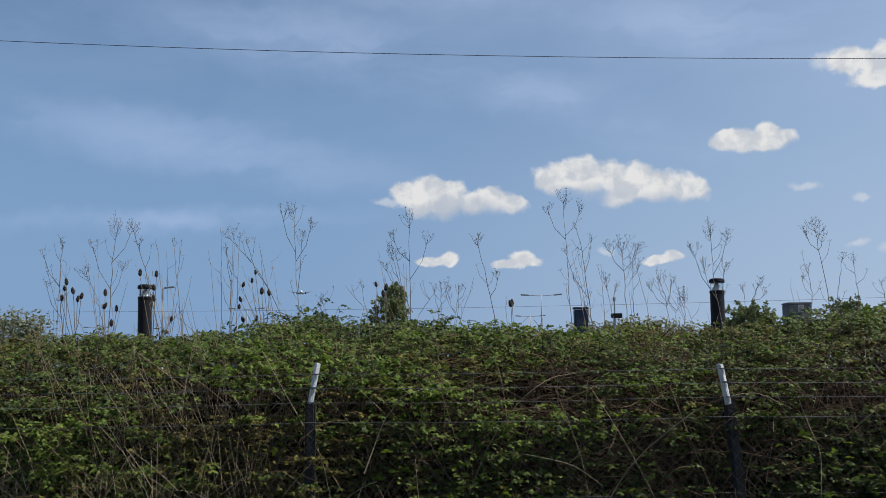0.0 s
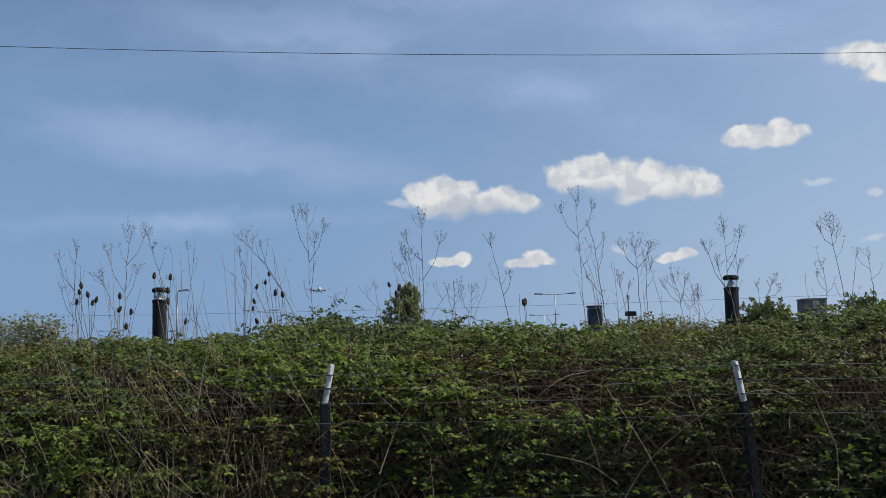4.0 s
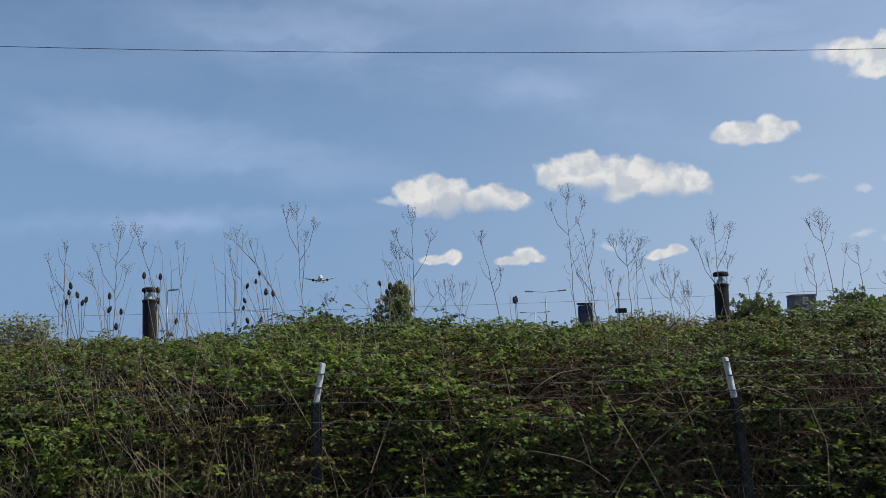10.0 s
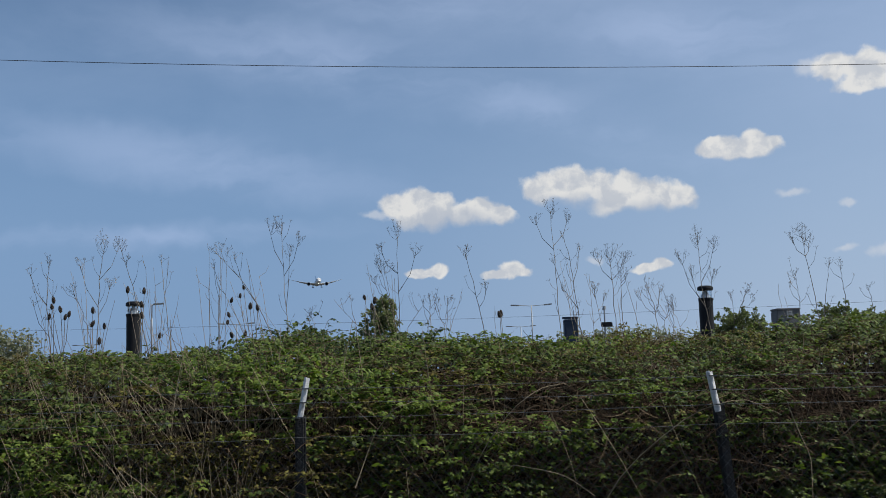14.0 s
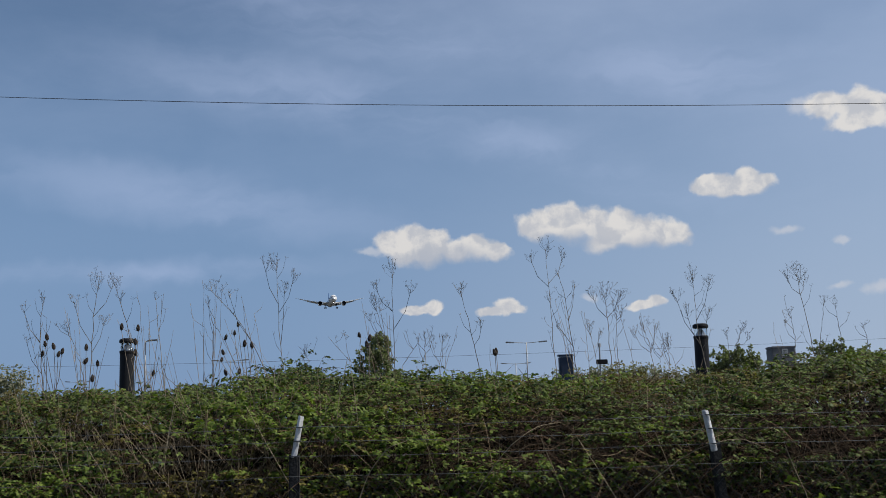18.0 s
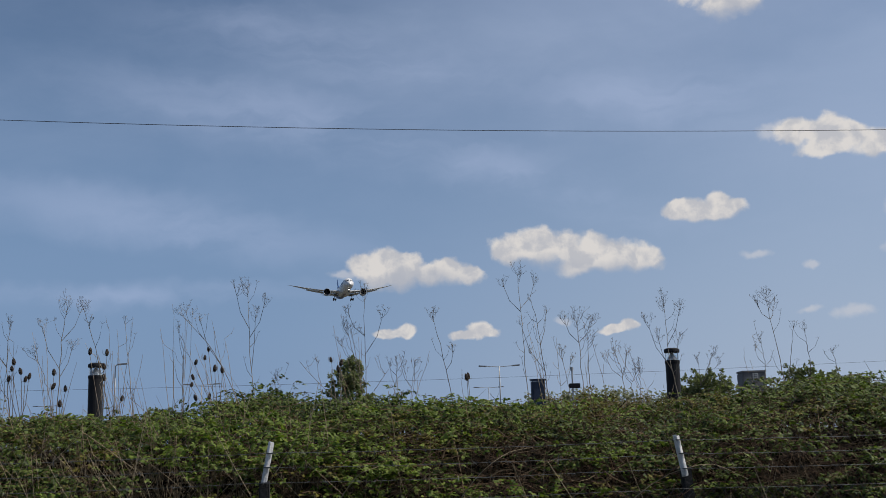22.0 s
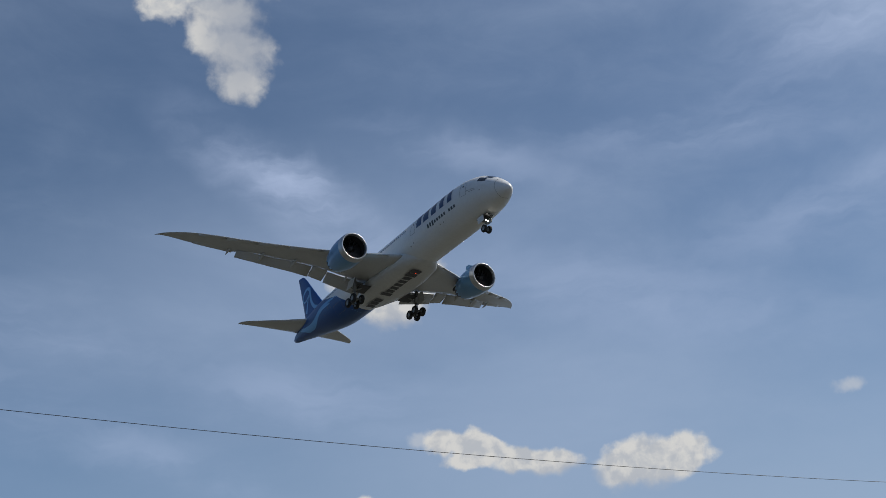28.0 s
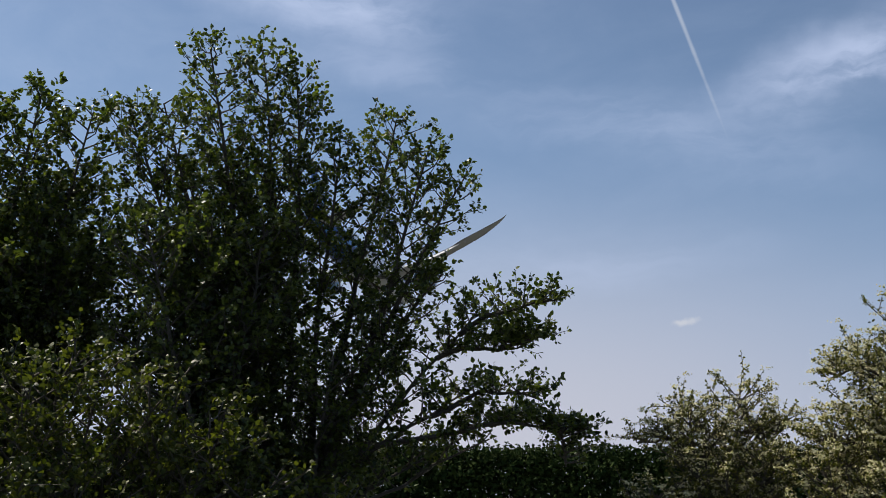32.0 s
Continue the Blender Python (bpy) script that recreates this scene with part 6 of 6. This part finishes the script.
build_cable("overhead_cable", "single thin black overhead cable strung across the sky", 14.0, lambda x: 5.878 - 0.035 * x + 0.002 * x * x, -32, 44, 0.0042)
build_cable("far_cable", "thin dark cable strung low over the far field", 60.0, lambda x: 5.2 + 0.0003 * (x + 4) ** 2, -70, 75, 0.007)


# ---- trees and shrubs ----
def build_tree(name, label, foot, lobes, seed, leaf, leaf_mat, bark=M_BARK, dense=1.0, per=12, trunk_r=0.07, blossom=None, category="tree", gap=0.11, twig=0.005, back=True, trunks=99):
    """A branching plant: one rising stem for each lobe (x, y, z, rx, rz), side shoots on it, twigs on these, leaves on the twigs."""
    rng = np.random.default_rng(seed)
    foot = np.array(foot, float)
    tree = thing(name, tuple(foot), label, category)
    out = np.array([foot[0], foot[1], 0.0])
    out /= np.linalg.norm(out) + 1e-9
    rows = []
    for k, (x, y, z, rx, rz) in enumerate(lobes):
        rows.append((np.array([x, y, z]) - foot, rx, rz, k < trunks))
        if back and rz > 0.75:
            for side, low in ((0.9, 0.45),):
                q = np.array([x, y, z - low * rz]) - foot + out * side * rx + rng.normal(0, 0.2, 3)
                rows.append((q, rx * 0.95, rz * 0.85, False))
    stems, shoots, twigs, E, D, F = [], [], [], [], [], []
    nodes = [np.array([0.0, 0.0, 0.3])]
    for c, rx, rz, main in rows:
        flat = rz < rx * 0.75
        away = np.array([c[0], c[1], 0.0])
        away /= np.linalg.norm(away) + 1e-9
        end = c + (away * rx * 0.95 + [0, 0, rz * 0.3] if flat else np.array([rng.normal(0, 0.1) * rx, rng.normal(0, 0.1) * rx, rz * 0.97]))
        if main and not flat:
            base = np.array([rng.normal(0, 0.14), rng.normal(0, 0.14), -0.1])
            r0 = trunk_r * rng.uniform(0.75, 1.15)
        else:
            base = min(nodes, key=lambda q: np.linalg.norm(q - c) + 2.0 * max(0, q[2] - c[2] + (0.1 if flat else rz)))
            r0 = trunk_r * 0.5
        u = np.linspace(0, 1, 14)[:, None]
        w = u ** (1.0 if flat else 1.35)
        line = base + (end - base) * np.hstack([w, w, u])
        line += np.cumsum(rng.normal(0, 0.022, (14, 3)), 0) * np.sin(np.pi * u)
        if flat:
            line += np.array([0, 0, 0.22 * rx]) * np.sin(np.pi * u)
        stems.append((line, np.linspace(r0, 0.009, 14)))
        nodes += list(line[3:12])
        # side shoots leave the stem inside its lobe, in a spiral
        n = max(8, int((30 * rz if not flat else 44 * rx) * dense))
        lo = 0.0 if flat else max(0.05, (c[2] - rz - base[2]) / max(0.3, end[2] - base[2]))
        if flat:
            lo = 1 - min(1.0, 3.0 * rx / np.linalg.norm(end - base))
        turn = rng.uniform(0, 6.28)
        for k in range(n):
            f = lo + (1 - lo) * ((k + rng.uniform(0, 1)) / n) ** 0.9
            at = np.array([np.interp(f, u[:, 0], line[:, i]) for i in range(3)])
            turn += 2.4 + rng.normal(0, 0.3)
            if flat:
                reach = (0.25 + 0.75 * math.sqrt(max(0.0, 1 - abs(2 * (f - lo) / (1 - lo) - 1) ** 2))) * max(rz, 0.2) * rng.uniform(0.5, 1.25)
                dr = np.array([math.cos(turn), math.sin(turn), 0.35]) * [1, 1, 1] + away * 0.6
            else:
                v = (at[2] - c[2]) / rz
                reach = rx * math.sqrt(max(0.02, 1 - min(1.0, abs(v + 0.1)) ** 2.2)) * rng.uniform(0.6, 1.15) + 0.08
                dr = np.array([math.cos(turn), math.sin(turn), rng.uniform(0.45, 1.0)])
            dr /= np.linalg.norm(dr)
            tip = at + dr * reach * 1.15
            mid = at + dr * reach * 0.55 + np.array([0, 0, -0.05 * reach]) + rng.normal(0, 0.02, 3)
            shoots.append((np.array([at, mid, tip]), [0.011, 0.008, 0.004]))
            m = max(2, int(reach / gap))
            for q in range(m):
                g = 0.25 + 0.75 * (q + rng.uniform(0, 1)) / m
                p = at + (mid - at) * g * 2 if g < 0.5 else mid + (tip - mid) * (g * 2 - 1)
                d2 = dr * 0.8 + rng.normal(0, 0.65, 3) + [0, 0, 0.35]
                d2 /= np.linalg.norm(d2)
                ln = rng.uniform(0.10, 0.32)
                twigs.append((np.array([p, p + d2 * ln * 0.5, p + d2 * ln]), [twig, twig * 0.8, twig * 0.5]))
                E.append(p), D.append(d2 * ln), F.append(rng.uniform(0.6, 1.2))
            d2 = dr + [0, 0, 0.5]
            E.append(tip - d2 * 0.05), D.append(d2 * rng.uniform(0.08, 0.2)), F.append(1.0)
    for k, line in enumerate(stems):
        v, f = tubes_arrays([line], 7)
        child(array_mesh("trunk" if rows[k][3] and rows[k][2] >= rows[k][1] * 0.75 else "limb", v, f, bark, True), tree)
    v, f = tubes_arrays(shoots, 4)
    tagged(child(array_mesh("shoot_mass", v, f, bark), tree), kind="stuff")
    v, f = tubes_arrays(twigs, 3)
    tagged(child(array_mesh("twig_mass", v, f, bark), tree), kind="stuff")
    E, D = np.array(E), np.array(D)
    k = np.repeat(np.arange(len(E)), per)
    g = rng.uniform(0.1, 1.05, len(k)) ** 0.7
    side = rng.normal(size=(len(k), 3))
    side /= np.linalg.norm(side, axis=1)[:, None]
    pos = E[k] + D[k] * g[:, None] + side * leaf * 0.3
    dirs = D / (np.linalg.norm(D, axis=1)[:, None] + 1e-9)
    nrm = side * 0.3 + np.array([0, 0, 0.8]) + rng.normal(0, 0.5, (len(k), 3))
    v, f = blades_arrays(pos, dirs[k] * 0.55 + side, nrm, rng.uniform(leaf * 0.85, leaf * 1.75, len(k)), 0.68)
    child(array_mesh("crown", v, f, leaf_mat), tree, "many small separate leaves")
    if blossom:
        sel = np.flatnonzero(rng.random(len(E)) < blossom[0] * 0.6)
        heads = np.concatenate([E[sel] + D[sel] * 1.05, E[sel] + D[sel] * 0.5]) + [0, 0, leaf * 0.9] + rng.normal(0, 0.025, (2 * len(sel), 3))
        b = np.repeat(np.arange(len(heads)), 15)
        off = rng.normal(0, 1, (len(b), 3)) * [0.027, 0.027, 0.010]
        v, f = leaves_arrays(heads[b] + off, np.array([0, 0, 1.0]) + off * 25 + rng.normal(0, 0.3, (len(b), 3)), rng.uniform(0.016, 0.026, len(b)), rng, 1.0)
        child(array_mesh("blossom", v, f, blossom[1]), tree, "creamy white blossom")
    return tree


def ring(az, d, z):
    a = radians(az)
    return (d * math.sin(a), d * math.cos(a), z)


def lobes_at(rows):
    return [(*ring(az, d, z), r, h) for az, d, z, r, h in rows]


build_tree("tree", "many-stemmed broadleaved tree in dark green leaf", ring(148, 12.2, -0.05), lobes_at([
    (142.9, 12, 5.35, 0.5, 1.6), (145.4, 12.2, 5.45, 0.48, 1.6), (147.9, 12.1, 5.25, 0.5, 1.55), (150.5, 12, 4.15, 0.65, 1.65), (153.3, 12, 4.95, 0.48, 1.3), (140.2, 12.3, 4.8, 0.6, 1.5),
    (155.5, 12, 4.6, 0.42, 1.2), (157.2, 12, 4.3, 0.36, 1.2), (146.5, 11.8, 2.9, 0.9, 1.5), (142.6, 12, 2.8, 1.1, 1.5), (138.4, 12.1, 4.6, 0.6, 1.5),
    (146, 11.6, 1.6, 1.0, 0.7), (141.5, 12.6, 4.0, 0.9, 1.6), (140.0, 12.6, 3.2, 0.9, 1.5), (139.5, 12.0, 2.2, 0.9, 1.3), (139.0, 11.6, 1.4, 1.0, 1.0),
    (141.0, 11.9, 2.6, 0.8, 1.3), (156.4, 12, 3.3, 0.55, 1.0), (157.4, 12, 2.3, 0.5, 0.7), (158.2, 12, 3.0, 0.38, 0.9), (144.5, 12.3, 4.3, 0.8, 1.4), (147.0, 12.4, 4.0, 0.7, 1.3), (152.6, 11.8, 2.7, 0.5, 1.1), (155.0, 11.9, 2.5, 0.4, 1.0),
    (160.0, 11.9, 3.85, 0.55, 0.3), (158.6, 11.8, 3.4, 0.55, 0.3), (159.6, 12.0, 3.45, 0.5, 0.25), (159.0, 12.1, 2.75, 0.55, 0.32), (161.6, 11.9, 2.35, 0.55, 0.16), (160.2, 12.0, 2.0, 0.6, 0.3), (158.2, 12.2, 2.5, 0.5, 0.3), (159.0, 12.1, 1.8, 0.5, 0.6),
    (157.4, 12.0, 1.6, 0.6, 0.8), (139.5, 11.1, 3.2, 0.8, 1.3), (139.3, 11.0, 2.2, 0.7, 1.0), (146.0, 11.1, 2.4, 0.7, 1.1), (146.5, 11.3, 3.5, 0.7, 1.1), (143.0, 11.1, 3.4, 0.7, 1.2), (150.0, 11.3, 2.2, 0.6, 1.0)]),
    21, 0.044, M_OAK, per=11, dense=1.0, back=False, trunks=12)
build_tree("tree", "slim broadleaved tree in dark green leaf beside a larger one", ring(133, 12.4, -0.05), lobes_at([
    (133.8, 12.2, 4.85, 0.45, 1.35), (131.7, 12.2, 4.65, 0.42, 1.25), (137.0, 12.3, 4.6, 0.55, 1.5), (128.9, 12.2, 4.25, 0.42, 1.25), (127.6, 12.2, 3.6, 0.42, 1.1), (132.0, 12, 3.2, 0.9, 1.4),
    (135.4, 12, 2.9, 0.9, 1.3), (137.5, 12.2, 2.9, 0.9, 1.5), (138.8, 12.6, 3.4, 0.9, 1.7), (129.5, 12.2, 2.6, 0.9, 1.3), (126.2, 12.2, 2.9, 0.5, 0.8), (134.8, 12.4, 3.9, 0.7, 1.3)]),
    22, 0.047, M_OAK, per=12, dense=0.95, trunks=5)
build_tree("tree", "slender young broadleaved tree, loose open crown", ring(122, 12.2, -0.05), lobes_at([
    (123.2, 12, 4.2, 0.4, 1.3), (121.2, 12, 3.6, 0.5, 1.2), (124.4, 12, 3.2, 0.5, 1.0), (119.2, 12.1, 2.8, 0.7, 1.0), (122.4, 12, 2.6, 0.8, 1.2)]),
    23, 0.050, M_OAK, per=11, dense=0.95, back=False, trunks=3)
build_tree("shrub", "bushy yellow-green leafy shrub under the trees", ring(137, 9.6, -0.05), lobes_at([
    (134.5, 9.4, 1.7, 0.7, 1.0), (138.6, 9.4, 1.65, 0.7, 0.9), (141.6, 9.7, 1.6, 0.65, 0.8), (144.5, 9.6, 1.3, 0.7, 0.7), (148.0, 9.8, 1.25, 0.65, 0.65), (130.0, 9.5, 1.6, 0.8, 1.0), (151.5, 9.8, 1.1, 0.6, 0.55), (154.5, 10.2, 0.95, 0.5, 0.45), (137.0, 9.3, 2.25, 0.5, 0.6), (141.0, 9.5, 2.1, 0.5, 0.6), (144.0, 9.5, 1.8, 0.55, 0.6), (133.5, 9.2, 1.2, 0.6, 0.6), (137.5, 9.0, 1.1, 0.6, 0.6)]),
    24, 0.043, M_SHRUB, per=9, dense=0.85, trunk_r=0.03, category="shrub", trunks=7)
build_tree("hawthorn", "flowering hawthorn bush covered in creamy white blossom", ring(179.5, 10.6, -0.05), lobes_at([
    (178.4, 10.6, 1.6, 0.55, 0.9), (180.8, 10.6, 2.0, 0.7, 1.1), (182.8, 10.6, 2.4, 0.7, 1.2), (177.9, 10.5, 2.2, 0.35, 0.25), (179.8, 10.5, 2.6, 0.45, 0.25), (184.5, 10.8, 1.9, 0.9, 1.1), (176.0, 10.5, 1.3, 0.6, 0.75), (178.2, 10.5, 2.8, 0.35, 0.10)]),
    25, 0.021, M_HAW, per=17, dense=1.6, trunk_r=0.04, blossom=(0.95, M_BLOSSOM), category="shrub", gap=0.085)
build_tree("hawthorn", "small flowering hawthorn bush, leafier and sparsely blossomed", ring(170.5, 11.2, -0.05), lobes_at([
    (170.4, 11.2, 1.7, 0.55, 0.85), (168.4, 11.2, 2.25, 0.35, 0.2), (172.2, 11.2, 2.15, 0.45, 0.7), (172.4, 11.2, 2.5, 0.35, 0.12), (167.8, 11.1, 1.2, 0.5, 0.6), (173.6, 11.2, 1.5, 0.5, 0.7), (169.4, 11.2, 2.1, 0.35, 0.6)]),
    26, 0.021, M_HAW, per=17, dense=1.6, trunk_r=0.03, blossom=(0.75, M_BLOSSOM), category="shrub", gap=0.085)


def build_hedge(name, label, line, height, deep, n, leaf, mat, seed, rough=0.25):
    """A clipped-to-wild leafy row along a line of (x, y) points, with a ragged top."""
    rng = np.random.default_rng(seed)
    line = np.array(line, float)
    u = rng.uniform(0, len(line) - 1, n)
    x, y = np.interp(u, np.arange(len(line)), line[:, 0]), np.interp(u, np.arange(len(line)), line[:, 1])
    base = ground_height(x, y)
    top = height * (1 + rough * 0.5 * bumps(u * 6.0, u * 9.0, seed) + rough * 0.25 * np.sin(u * 31 + seed))
    k = rng.random(n) ** 0.6
    p = np.stack([x + rng.normal(0, deep, n) * np.sqrt(1.05 - k * k * 0.9), y + rng.normal(0, deep, n) * np.sqrt(1.05 - k * k * 0.9), base + top * k], 1)
    v, f = leaves_arrays(p, rng.normal(0, 0.7, (n, 3)) + [0, 0, 0.6], rng.uniform(leaf * 0.6, leaf * 1.3, n), rng, 1.3)
    # coarser growth inside, which closes the row
    m = n // 2
    q = p[:m] * [1, 1, 0.94] + [0, 0, 0.03]
    w, g = leaves_arrays(q, rng.normal(0, 0.8, (m, 3)), rng.uniform(leaf * 1.2, leaf * 2.0, m), rng, 1.2)
    v, f = np.concatenate([v, w]), np.concatenate([f, g + len(v)])
    ob = array_mesh(name, v, f, mat)
    tagged(ob, label, "hedge", kind="stuff")
    return ob


build_hedge("far_hedge", "dark green hedge row behind the trees", [ring(a, 26, 0)[:2] for a in range(118, 200, 4)], 3.18, 0.5, 110000, 0.075, M_HEDGE, 31, 0.08)
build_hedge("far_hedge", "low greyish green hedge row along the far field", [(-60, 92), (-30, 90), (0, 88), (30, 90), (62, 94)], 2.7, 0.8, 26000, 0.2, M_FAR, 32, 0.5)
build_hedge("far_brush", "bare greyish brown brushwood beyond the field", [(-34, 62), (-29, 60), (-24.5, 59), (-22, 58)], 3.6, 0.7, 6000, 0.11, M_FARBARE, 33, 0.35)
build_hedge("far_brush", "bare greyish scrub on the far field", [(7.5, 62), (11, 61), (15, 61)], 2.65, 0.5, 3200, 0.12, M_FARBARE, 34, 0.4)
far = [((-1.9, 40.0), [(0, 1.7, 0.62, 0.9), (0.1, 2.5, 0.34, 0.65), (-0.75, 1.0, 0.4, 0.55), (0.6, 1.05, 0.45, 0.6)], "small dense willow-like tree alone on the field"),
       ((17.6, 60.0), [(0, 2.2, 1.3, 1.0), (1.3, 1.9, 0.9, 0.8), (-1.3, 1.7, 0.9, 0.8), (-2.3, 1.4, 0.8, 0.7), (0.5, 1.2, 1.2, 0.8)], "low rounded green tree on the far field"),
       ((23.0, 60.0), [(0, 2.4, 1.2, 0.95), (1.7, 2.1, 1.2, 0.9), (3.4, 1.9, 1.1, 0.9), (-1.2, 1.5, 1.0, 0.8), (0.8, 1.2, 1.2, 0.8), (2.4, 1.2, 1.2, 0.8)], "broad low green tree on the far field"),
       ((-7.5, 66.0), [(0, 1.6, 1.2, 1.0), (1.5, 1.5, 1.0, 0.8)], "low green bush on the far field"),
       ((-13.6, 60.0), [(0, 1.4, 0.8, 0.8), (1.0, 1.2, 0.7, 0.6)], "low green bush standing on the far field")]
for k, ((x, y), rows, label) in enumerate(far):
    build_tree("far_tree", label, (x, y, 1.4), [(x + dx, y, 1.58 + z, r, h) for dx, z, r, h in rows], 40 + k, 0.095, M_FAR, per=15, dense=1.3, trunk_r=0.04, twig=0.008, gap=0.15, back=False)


def motions():
    # straight in, 77 m/s down a three-degree path
    rows = []
    for t in (0.0, 8.0, 16.0, 24.0, 28.0, 30.0, 32.0):
        d = t - 29.5
        rows.append((t, pose(67.71 + 12.386 * d, -15.48 - 76.06 * d, 58.07 - 4.013 * d, 0.49, -0.04, 189.68)))
    walk(airliner, rows)


motions()
